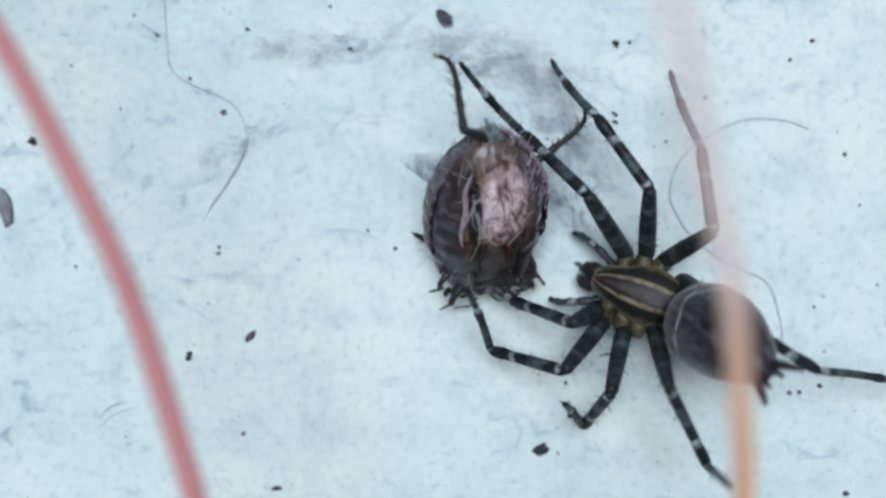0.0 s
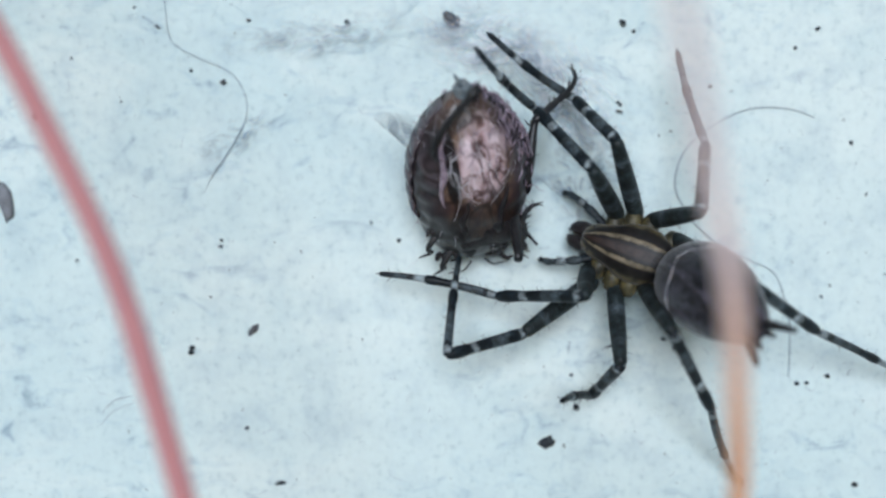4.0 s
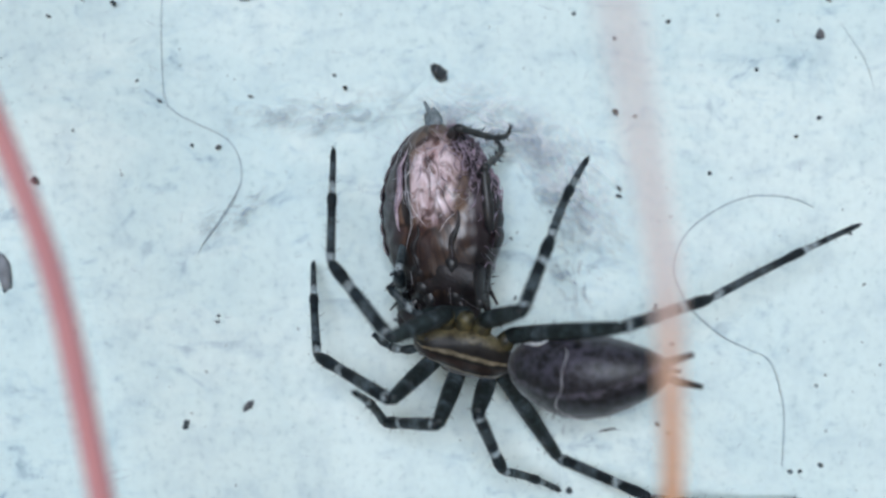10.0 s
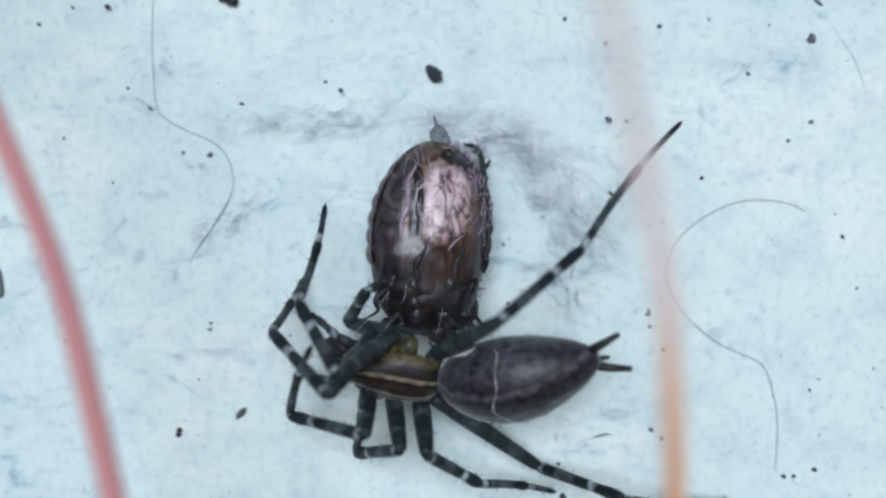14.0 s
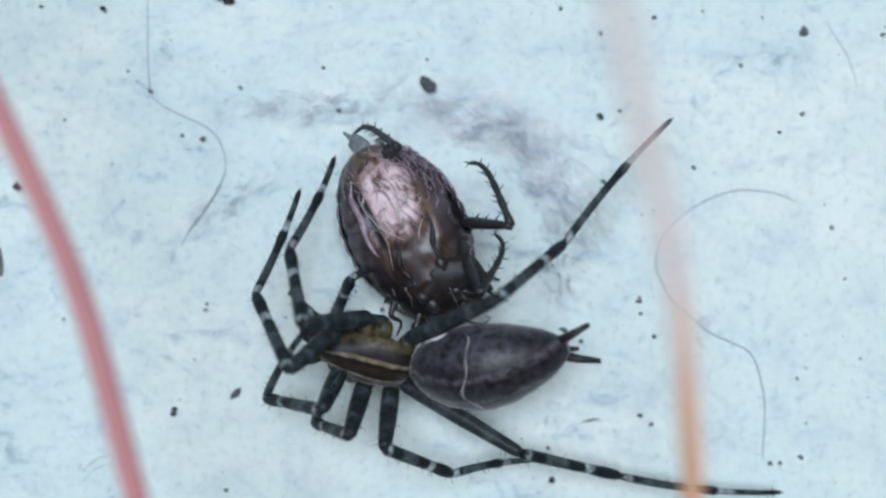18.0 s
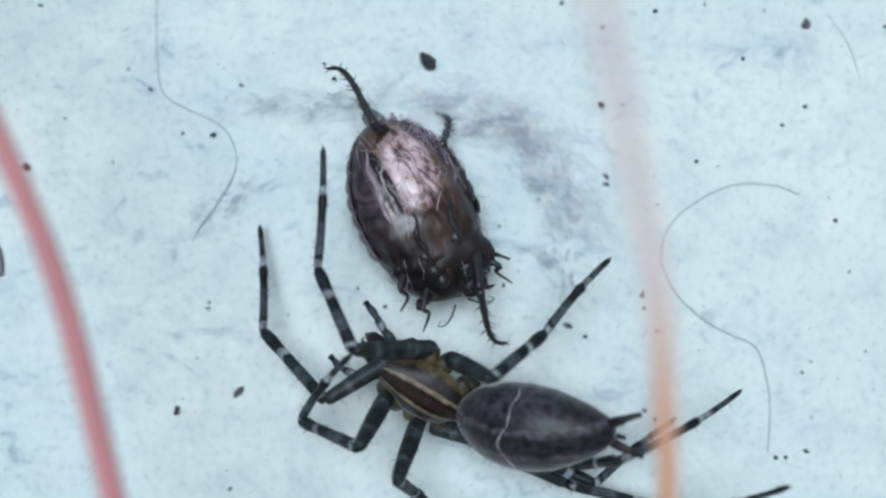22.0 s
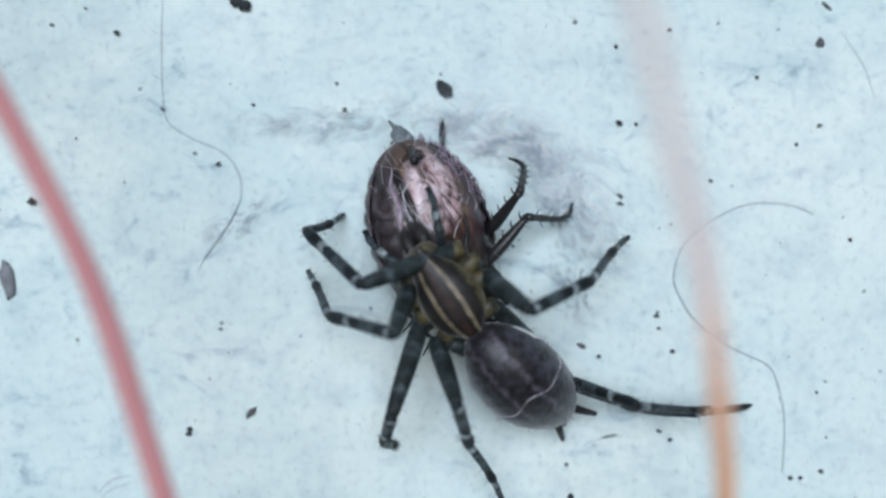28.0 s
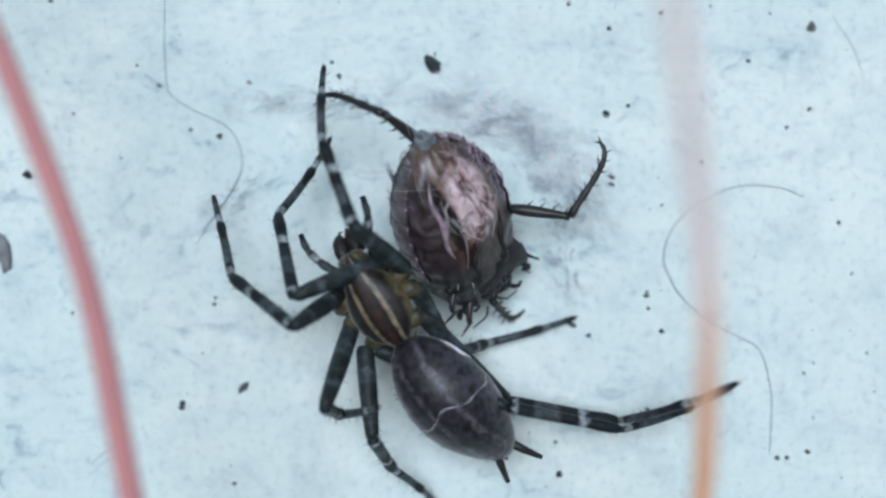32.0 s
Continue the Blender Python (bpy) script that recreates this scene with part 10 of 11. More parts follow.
    carry(prey_legs[0][1], [
        (0, mm(3.2, 0, 0, -4.5, 15.4, -59.3)), (1, mm(3.2, 0, 0, -4.7, -7, -63.8)), (1.75, mm(3.2, 0, 0, -36.1, 13.2, -163.2)),
        (2, mm(3.2, 0, 0, -36.1, 13.2, -163.2)), (3, mm(3.2, 0, 0, -7.4, 35.8, -51.6)), (5.5, mm(3.2, 0, 0, -2.5, 32, -28.6)),
        (5.62, mm(3.2, 0, 0, -2.5, 32, -28.6)), (6, mm(3.2, 0, 0, 59.1, -5.6, 81.3)), (6.6, mm(3.2, 0, 0, -33.7, 14.9, -51.9)),
        (7, mm(3.2, 0, 0, -33.7, 14.9, -51.9)), (8, mm(3.2, 0, 0, -2.1, 17.2, -26.5)), (9, mm(3.2, 0, 0, -10.8, 11.8, -26.2)),
        (10, mm(3.2, 0, 0, -10.4, 66.6, -61.3)), (11, mm(3.2, 0, 0, -1.9, 67.5, -10.7)), (12, mm(3.2, 0, 0, -5.1, 66.7, -24.9)),
        (13, mm(3.2, 0, 0, 29.7, 50.3, 47.6)), (14, mm(3.2, 0, 0, 0.5, 47.5, 5.4)), (16.5, mm(3.2, 0, 0, 0.5, 30.5, 6.8)), (17, mm(3.2, 0, 0, 49, 77.1, 61.1)),
        (18, mm(3.2, 0, 0, 36.1, 0.1, 123.7)), (18.15, mm(3.2, 0, 0, 36.1, 0.1, 123.7)), (18.38, mm(3.2, 0, 0, 0.8, 26.6, 10.6)),
        (18.5, mm(3.2, 0, 0, 0.8, 26.6, 10.6)), (19, mm(3.2, 0, 0, -7.1, 12, 4.7)), (20, mm(3.2, 0, 0, 0.4, 59, 0.6)), (20.3, mm(3.2, 0, 0, 0.4, 59, 0.6)),
        (20.5, mm(3.2, 0, 0, -46.4, 72.9, -66.5)), (21, mm(3.2, 0, 0, -1, -3.7, -15.3)), (22, mm(3.2, 0, 0, -8.9, 65.3, -51.9)),
        (23, mm(3.2, 0, 0, -4, 41.7, -30.9)), (24, mm(3.2, 0, 0, -2.9, 64.9, -19.3)), (25, mm(3.2, 0, 0, -1.3, 61.2, -9.2)), (27.5, mm(3.2, 0, 0, 3.6, 14.2, 50.2)),
        (27.65, mm(3.2, 0, 0, 3.6, 14.2, 50.2)), (28, mm(3.2, 0, 0, 133.8, 72.9, 150.4)), (29, mm(3.2, 0, 0, 57.4, 57.9, 95)),
        (29.42, mm(3.2, 0, 0, 57.4, 57.9, 95)), (29.6, mm(3.2, 0, 0, 52.6, 78.2, 63.1)), (29.9, mm(3.2, 0, 0, 0.2, 30.7, 4.5)), (30, mm(3.2, 0, 0, 0.2, 30.7, 4.5)),
        (30.1, mm(3.2, 0, 0, 0.2, 30.7, 4.5)), (30.5, mm(3.2, 0, 0, -110.3, 44.5, -150.3)), (30.75, mm(3.2, 0, 0, -74.2, 13.4, -140.8)),
        (31, mm(3.2, 0, 0, -74.2, 13.4, -140.8)), (31.3, mm(3.2, 0, 0, -74.2, 13.4, -140.8)), (31.75, mm(3.2, 0, 0, 5.5, -5.7, 65.2)),
        (32, mm(3.2, 0, 0, 5.5, -5.7, 65.2)),])
    carry(prey_legs[1][0], [
        (0, mm(2.4, 2, 0.6, 100.9, -60.4, -120.1)), (1, mm(2.4, 2, 0.6, 45.2, -43.3, -63.7)), (1.75, mm(2.4, 2, 0.6, 175.9, -66.5, -155.8)),
        (2, mm(2.4, 2, 0.6, 175.9, -66.5, -155.8)), (3, mm(2.4, 2, 0.6, 115.9, -60.7, -129.6)), (5.5, mm(2.4, 2, 0.6, -14.7, -41.8, 15.2)),
        (5.62, mm(2.4, 2, 0.6, -14.7, -41.8, 15.2)), (6, mm(2.4, 2, 0.6, 48.6, 1.2, -50.5)), (6.6, mm(2.4, 2, 0.6, 31.2, -55.2, -72.4)),
        (7, mm(2.4, 2, 0.6, 31.2, -55.2, -72.4)), (8, mm(2.4, 2, 0.6, 39.8, -43.8, -52.8)), (9, mm(2.4, 2, 0.6, 9.7, -76.5, -45.1)),
        (10, mm(2.4, 2, 0.6, -33.9, -52.4, 22.3)), (11, mm(2.4, 2, 0.6, -28.2, -59.6, 16.7)), (12, mm(2.4, 2, 0.6, -44, -47.8, 42.4)),
        (13, mm(2.4, 2, 0.6, 7.5, -53.6, -33.2)), (14, mm(2.4, 2, 0.6, 27.4, -63.3, -31)), (16.5, mm(2.4, 2, 0.6, 0, -70.8, -2.9)),
        (17, mm(2.4, 2, 0.6, -9.3, -66.9, 33.5)), (18, mm(2.4, 2, 0.6, -9.7, -52.1, 0.9)), (18.15, mm(2.4, 2, 0.6, -9.7, -52.1, 0.9)),
        (18.38, mm(2.4, 2, 0.6, -59.6, -59, -1)), (18.5, mm(2.4, 2, 0.6, -59.6, -59, -1)), (19, mm(2.4, 2, 0.6, -24, -36.9, -50.8)),
        (20, mm(2.4, 2, 0.6, 0, -66.2, 2.4)), (20.3, mm(2.4, 2, 0.6, 0, -66.2, 2.4)), (20.5, mm(2.4, 2, 0.6, 12, -5.7, 4.8)), (21, mm(2.4, 2, 0.6, 13.9, -2.7, -7)),
        (22, mm(2.4, 2, 0.6, 12.6, -26.1, -25.7)), (23, mm(2.4, 2, 0.6, 5, -15.1, -15.5)), (24, mm(2.4, 2, 0.6, 16.4, -52, -12.1)),
        (25, mm(2.4, 2, 0.6, 8, -14.4, -16.6)), (27.5, mm(2.4, 2, 0.6, 10, 5.6, 135.6)), (27.65, mm(2.4, 2, 0.6, 10, 5.6, 135.6)),
        (28, mm(2.4, 2, 0.6, -7.5, -15.9, 122.6)), (29, mm(2.4, 2, 0.6, -4.3, -11.1, 122.3)), (29.42, mm(2.4, 2, 0.6, -4.3, -11.1, 122.3)),
        (29.6, mm(2.4, 2, 0.6, 3.9, 46.9, 95.1)), (29.9, mm(2.4, 2, 0.6, 177.7, 57.8, -92.8)), (30, mm(2.4, 2, 0.6, 177.7, 57.8, -92.8)),
        (30.1, mm(2.4, 2, 0.6, 177.7, 57.8, -92.8)), (30.5, mm(2.4, 2, 0.6, -9.8, -7.5, -13.5)), (30.75, mm(2.4, 2, 0.6, 13.4, -0.2, -17.4)),
        (31, mm(2.4, 2, 0.6, 13.4, -0.2, -17.4)), (31.3, mm(2.4, 2, 0.6, 13.4, -0.2, -17.4)), (31.75, mm(2.4, 2, 0.6, 43.1, -10.5, -50.2)),
        (32, mm(2.4, 2, 0.6, 43.1, -10.5, -50.2)),])
    carry(prey_legs[1][1], [
        (0, mm(3.2, 0, 0, -31.1, 29.9, 161.2)), (1, mm(3.2, 0, 0, 5.1, 23.8, 170.6)), (1.75, mm(3.2, 0, 0, 28.4, -27.4, 155.2)),
        (2, mm(3.2, 0, 0, 28.4, -27.4, 155.2)), (3, mm(3.2, 0, 0, 177.1, 46.7, 178.7)), (5.5, mm(3.2, 0, 0, -129.3, -76.2, 113.9)),
        (5.62, mm(3.2, 0, 0, -129.3, -76.2, 113.9)), (6, mm(3.2, 0, 0, 34.1, -73.8, 113.1)), (6.6, mm(3.2, 0, 0, -27.3, 36.7, -160.3)),
        (7, mm(3.2, 0, 0, -27.3, 36.7, -160.3)), (8, mm(3.2, 0, 0, -4.7, 10.8, -176)), (9, mm(3.2, 0, 0, 2.1, -2.6, 178.7)), (10, mm(3.2, 0, 0, 16.3, 6.3, 170.3)),
        (11, mm(3.2, 0, 0, 26.2, 5, 166.5)), (12, mm(3.2, 0, 0, 26.6, -1.7, 162.4)), (13, mm(3.2, 0, 0, 0, 3.7, -180)), (14, mm(3.2, 0, 0, 14.8, -7.3, 171.8)),
        (16.5, mm(3.2, 0, 0, 32.5, -6.2, 163.4)), (17, mm(3.2, 0, 0, 51.4, 1.8, 153.3)), (18, mm(3.2, 0, 0, 39.7, 4.5, 143.3)),
        (18.15, mm(3.2, 0, 0, 39.7, 4.5, 143.3)), (18.38, mm(3.2, 0, 0, -128.7, 75, -144.4)), (18.5, mm(3.2, 0, 0, -128.7, 75, -144.4)),
        (19, mm(3.2, 0, 0, 3.2, 68.2, 23.1)), (20, mm(3.2, 0, 0, 48.6, 3, 153.4)), (20.3, mm(3.2, 0, 0, 48.6, 3, 153.4)), (20.5, mm(3.2, 0, 0, -2.2, 75.9, -8.6)),
        (21, mm(3.2, 0, 0, 4.5, 54.1, 41.4)), (22, mm(3.2, 0, 0, 9.2, 69.1, 14.1)), (23, mm(3.2, 0, 0, 23.5, 77.6, 39.9)), (24, mm(3.2, 0, 0, 62.1, 41.5, 93.1)),
        (25, mm(3.2, 0, 0, 8.9, 80.7, 13.6)), (27.5, mm(3.2, 0, 0, -2.6, 13.1, -38.2)), (27.65, mm(3.2, 0, 0, -2.6, 13.1, -38.2)),
        (28, mm(3.2, 0, 0, -5.1, 52.2, -55.4)), (29, mm(3.2, 0, 0, -6.9, 56.7, -67.1)), (29.42, mm(3.2, 0, 0, -6.9, 56.7, -67.1)),
        (29.6, mm(3.2, 0, 0, -0.6, 70.7, -4.2)), (29.9, mm(3.2, 0, 0, -1, 24.7, -19.8)), (30, mm(3.2, 0, 0, -1, 24.7, -19.8)),
        (30.1, mm(3.2, 0, 0, -1, 24.7, -19.8)), (30.5, mm(3.2, 0, 0, 0.3, 24, 3.1)), (30.75, mm(3.2, 0, 0, 4.2, 59.8, 32.7)), (31, mm(3.2, 0, 0, 4.2, 59.8, 32.7)),
        (31.3, mm(3.2, 0, 0, 4.2, 59.8, 32.7)), (31.75, mm(3.2, 0, 0, 3.9, 64.8, 58.1)), (32, mm(3.2, 0, 0, 3.9, 64.8, 58.1)),])
    carry(prey_legs[2][0], [
        (0, mm(-3.9, 0.6, -0.6, 37.5, -22.2, -135.1)), (1, mm(-3.9, 0.6, -0.6, 158.3, -34.8, -157.7)), (1.75, mm(-3.9, 0.6, -0.6, 140.1, -45.4, -150.9)),
        (2, mm(-3.9, 0.6, -0.6, 140.1, -45.4, -150.9)), (3, mm(-3.9, 0.6, -0.6, 148.2, -30.4, -157)), (5.5, mm(-3.9, 0.6, -0.6, -18.8, -24.1, 159)),
        (5.62, mm(-3.9, 0.6, -0.6, -18.8, -24.1, 159)), (6, mm(-3.9, 0.6, -0.6, 88.9, -47.8, -118.5)), (6.6, mm(-3.9, 0.6, -0.6, 29.7, -46.7, -110.1)),
        (7, mm(-3.9, 0.6, -0.6, 29.7, -46.7, -110.1)), (8, mm(-3.9, 0.6, -0.6, 137.7, -55.5, -146.7)), (9, mm(-3.9, 0.6, -0.6, -23.5, -55.1, 121.8)),
        (10, mm(-3.9, 0.6, -0.6, -106.2, -61.4, 102.7)), (11, mm(-3.9, 0.6, -0.6, -131.5, -70.7, 127)), (12, mm(-3.9, 0.6, -0.6, -105.9, -47.3, 108.6)),
        (13, mm(-3.9, 0.6, -0.6, 109.9, -77.3, -116.4)), (14, mm(-3.9, 0.6, -0.6, 109.9, -79.8, -105.1)), (16.5, mm(-3.9, 0.6, -0.6, 121.1, -84.9, -119.2)),
        (17, mm(-3.9, 0.6, -0.6, -77.6, -77.4, 73.3)), (18, mm(-3.9, 0.6, -0.6, -1.9, -64.7, 84.1)), (18.15, mm(-3.9, 0.6, -0.6, -1.9, -64.7, 84.1)),
        (18.38, mm(-3.9, 0.6, -0.6, -37.5, 20.3, 24.7)), (18.5, mm(-3.9, 0.6, -0.6, -37.5, 20.3, 24.7)), (19, mm(-3.9, 0.6, -0.6, -37.2, 15.5, 19.8)),
        (20, mm(-3.9, 0.6, -0.6, 0, -39.3, 60.1)), (20.3, mm(-3.9, 0.6, -0.6, 0, -39.3, 60.1)), (20.5, mm(-3.9, 0.6, -0.6, 94.6, -70.7, -120.1)),
        (21, mm(-3.9, 0.6, -0.6, 134, -81.2, -154.4)), (22, mm(-3.9, 0.6, -0.6, 86.6, -68.8, -113.8)), (23, mm(-3.9, 0.6, -0.6, -9, -61.7, -140.6)),
        (24, mm(-3.9, 0.6, -0.6, -150.3, -82.4, 132.9)), (25, mm(-3.9, 0.6, -0.6, -17.6, -63.8, -148.3)), (27.5, mm(-3.9, 0.6, -0.6, -117.4, -67.6, 102.4)),
        (27.65, mm(-3.9, 0.6, -0.6, -117.4, -67.6, 102.4)), (28, mm(-3.9, 0.6, -0.6, 48.3, -72.6, -65.4)), (29, mm(-3.9, 0.6, -0.6, -137.8, -85.3, 118.3)),
        (29.42, mm(-3.9, 0.6, -0.6, -137.8, -85.3, 118.3)), (29.6, mm(-3.9, 0.6, -0.6, -8.5, -4.2, 83.5)), (29.9, mm(-3.9, 0.6, -0.6, -155.9, 84, -64.3)),
        (30, mm(-3.9, 0.6, -0.6, -155.9, 84, -64.3)), (30.1, mm(-3.9, 0.6, -0.6, -155.9, 84, -64.3)), (30.5, mm(-3.9, 0.6, -0.6, 6.6, 0.8, 131.1)),
        (30.75, mm(-3.9, 0.6, -0.6, -14.1, -9.2, 177.6)), (31, mm(-3.9, 0.6, -0.6, -14.1, -9.2, 177.6)), (31.3, mm(-3.9, 0.6, -0.6, -14.1, -9.2, 177.6)),
        (31.75, mm(-3.9, 0.6, -0.6, -6.3, 11.6, -156.2)), (32, mm(-3.9, 0.6, -0.6, -6.3, 11.6, -156.2)),])
    carry(prey_legs[2][1], [
        (0, mm(3.2, 0, 0, -62.5, 28.5, -95.5)), (1, mm(3.2, 0, 0, -73.8, -60.5, -101.8)), (1.75, mm(3.2, 0, 0, -90.3, -40.1, -81.9)),
        (2, mm(3.2, 0, 0, -90.3, -40.1, -81.9)), (3, mm(3.2, 0, 0, -48.1, -51.1, -135.3)), (5.5, mm(3.2, 0, 0, -167.9, 50.1, -174.7)),
        (5.62, mm(3.2, 0, 0, -167.9, 50.1, -174.7)), (6, mm(3.2, 0, 0, 80.7, -9.9, 124.4)), (6.6, mm(3.2, 0, 0, -81.3, 37.8, -142.2)),
        (7, mm(3.2, 0, 0, -81.3, 37.8, -142.2)), (8, mm(3.2, 0, 0, 1.6, -24.1, 171.8)), (9, mm(3.2, 0, 0, 166.9, 40.1, 175.5)), (10, mm(3.2, 0, 0, 101.8, 1.4, 132)),
        (11, mm(3.2, 0, 0, -23.1, -36, -170.4)), (12, mm(3.2, 0, 0, 112.2, -2.9, 140.9)), (13, mm(3.2, 0, 0, 12.6, -27, -177.9)),
        (14, mm(3.2, 0, 0, 114.9, 10.7, 151)), (16.5, mm(3.2, 0, 0, 68.3, -22.3, 145.1)), (17, mm(3.2, 0, 0, 72.7, -5.6, 145)),
        (18, mm(3.2, 0, 0, 56.3, -0.7, 147.3)), (18.15, mm(3.2, 0, 0, 56.3, -0.7, 147.3)), (18.38, mm(3.2, 0, 0, 0.1, 19.8, 22.2)),
        (18.5, mm(3.2, 0, 0, 0.1, 19.8, 22.2)), (19, mm(3.2, 0, 0, 0.4, 55, 42.5)), (20, mm(3.2, 0, 0, 39.6, 9.2, 105.6)), (20.3, mm(3.2, 0, 0, 39.6, 9.2, 105.6)),
        (20.5, mm(3.2, 0, 0, 76, -12.8, 166.7)), (21, mm(3.2, 0, 0, 86, -13.8, 147.6)), (22, mm(3.2, 0, 0, -66.9, -59, -108.3)),
        (23, mm(3.2, 0, 0, -141.4, 62.7, -152.8)), (24, mm(3.2, 0, 0, 92.6, -9.4, 136.1)), (25, mm(3.2, 0, 0, -125.7, 54.8, -144.3)),
        (27.5, mm(3.2, 0, 0, 109.4, 8.3, 133.8)), (27.65, mm(3.2, 0, 0, 109.4, 8.3, 133.8)), (28, mm(3.2, 0, 0, -14.7, -13.9, -174.9)),
        (29, mm(3.2, 0, 0, -58.6, -27.4, -160.8)), (29.42, mm(3.2, 0, 0, -58.6, -27.4, -160.8)), (29.6, mm(3.2, 0, 0, 116.9, 45.6, 174.5)),
        (29.9, mm(3.2, 0, 0, -89.4, 68.6, -133.1)), (30, mm(3.2, 0, 0, -89.4, 68.6, -133.1)), (30.1, mm(3.2, 0, 0, -89.4, 68.6, -133.1)),
        (30.5, mm(3.2, 0, 0, 7.2, 27.5, 111.3)), (30.75, mm(3.2, 0, 0, 9.7, 31, 91.1)), (31, mm(3.2, 0, 0, 9.7, 31, 91.1)), (31.3, mm(3.2, 0, 0, 9.7, 31, 91.1)),
        (31.75, mm(3.2, 0, 0, 11, 62.4, 18)), (32, mm(3.2, 0, 0, 11, 62.4, 18)),])
    walk(prey_flap, [(0, mm(-3.0, -2.2, -0.4)), (1, mm(-3.0, -2.2, -0.4)), (2.8, mm(-2.5, -2.3, -0.4)), (3.6, mm(-2.5, -2.3, -0.4)), (4.4, mm(-3.0, -2.1, -0.5, 60)), (5.3, mm(-2.8, -1.9, -0.6, 115)), (32, mm(-2.8, -1.9, -0.6, 115))])
    walk(stalk_red, [
        (0, mm(-8.79, -22, -11.05, -90, -71.8, 180)), (1, mm(-9.27, -22, -11.52, -90, -72.9, 180)), (2, mm(-9.84, -22, -11.5, -90, -76, 180)),
        (3, mm(-8.9, -22, -11.49, -90, -71.9, 180)), (5.5, mm(-10.6, -22, -9.5, -90, -75.3, 180)), (6, mm(-10.66, -22, -9.04, -90, -73.5, 180)),
        (7, mm(-9.96, -22, -9.51, -90, -72, 180)), (8, mm(-10.64, -22, -8.76, -90, -74.2, 180)), (9, mm(-11.22, -22, -8.36, -90, -75.5, 180)),
        (10, mm(-11.86, -22, -7.3, -90, -76.5, 180)), (11, mm(-12.43, -22, -7.02, -90, -77.1, 180)), (12, mm(-11.14, -22, -7.7, -90, -75.3, 180)),
        (13, mm(-11.97, -22, -6.88, -90, -76.4, 180)), (14, mm(-11.06, -22, -6.9, -90, -75.2, 180)), (16.5, mm(-9.3, -22, -6.92, -90, -67.1, 180)),
        (17, mm(-9.44, -22, -7.16, -90, -66.7, 180)), (18, mm(-10.04, -22, -8.01, -90, -72.7, 180)), (18.5, mm(-10.05, -22, -8.03, -90, -67.7, 180)),
        (19, mm(-10.38, -22, -8.11, -90, -69.6, 180)), (20, mm(-10.2, -22, -7.07, -90, -70, 180)), (20.5, mm(-11.12, -22, -6.94, -90, -71.9, 180)),
        (21, mm(-10.8, -22, -7.12, -90, -71.6, 180)), (22, mm(-11, -22, -8.08, -90, -74.4, 180)), (23, mm(-10.87, -22, -7.68, -90, -73.6, 180)),
        (24, mm(-11.14, -22, -6.86, -90, -74.8, 180)), (25, mm(-11.15, -22, -7.13, -90, -74.9, 180)), (27.5, mm(-9.85, -22, -7.3, -90, -70.7, 180)),
        (28, mm(-9.86, -22, -6.95, -90, -70.5, 180)), (29, mm(-10.97, -22, -7.95, -90, -73.9, 180)), (29.6, mm(-10.21, -22, -7.51, -90, -70.7, 180)),
        (30, mm(-10.05, -22, -7.32, -90, -68, 180)), (30.5, mm(-11.05, -22, -8.2, -90, -72.6, 180)), (31, mm(-11.28, -22, -8.13, -90, -74.3, 180)),
        (32, mm(-10.65, -22, -8.36, -90, -76.5, 180)),])
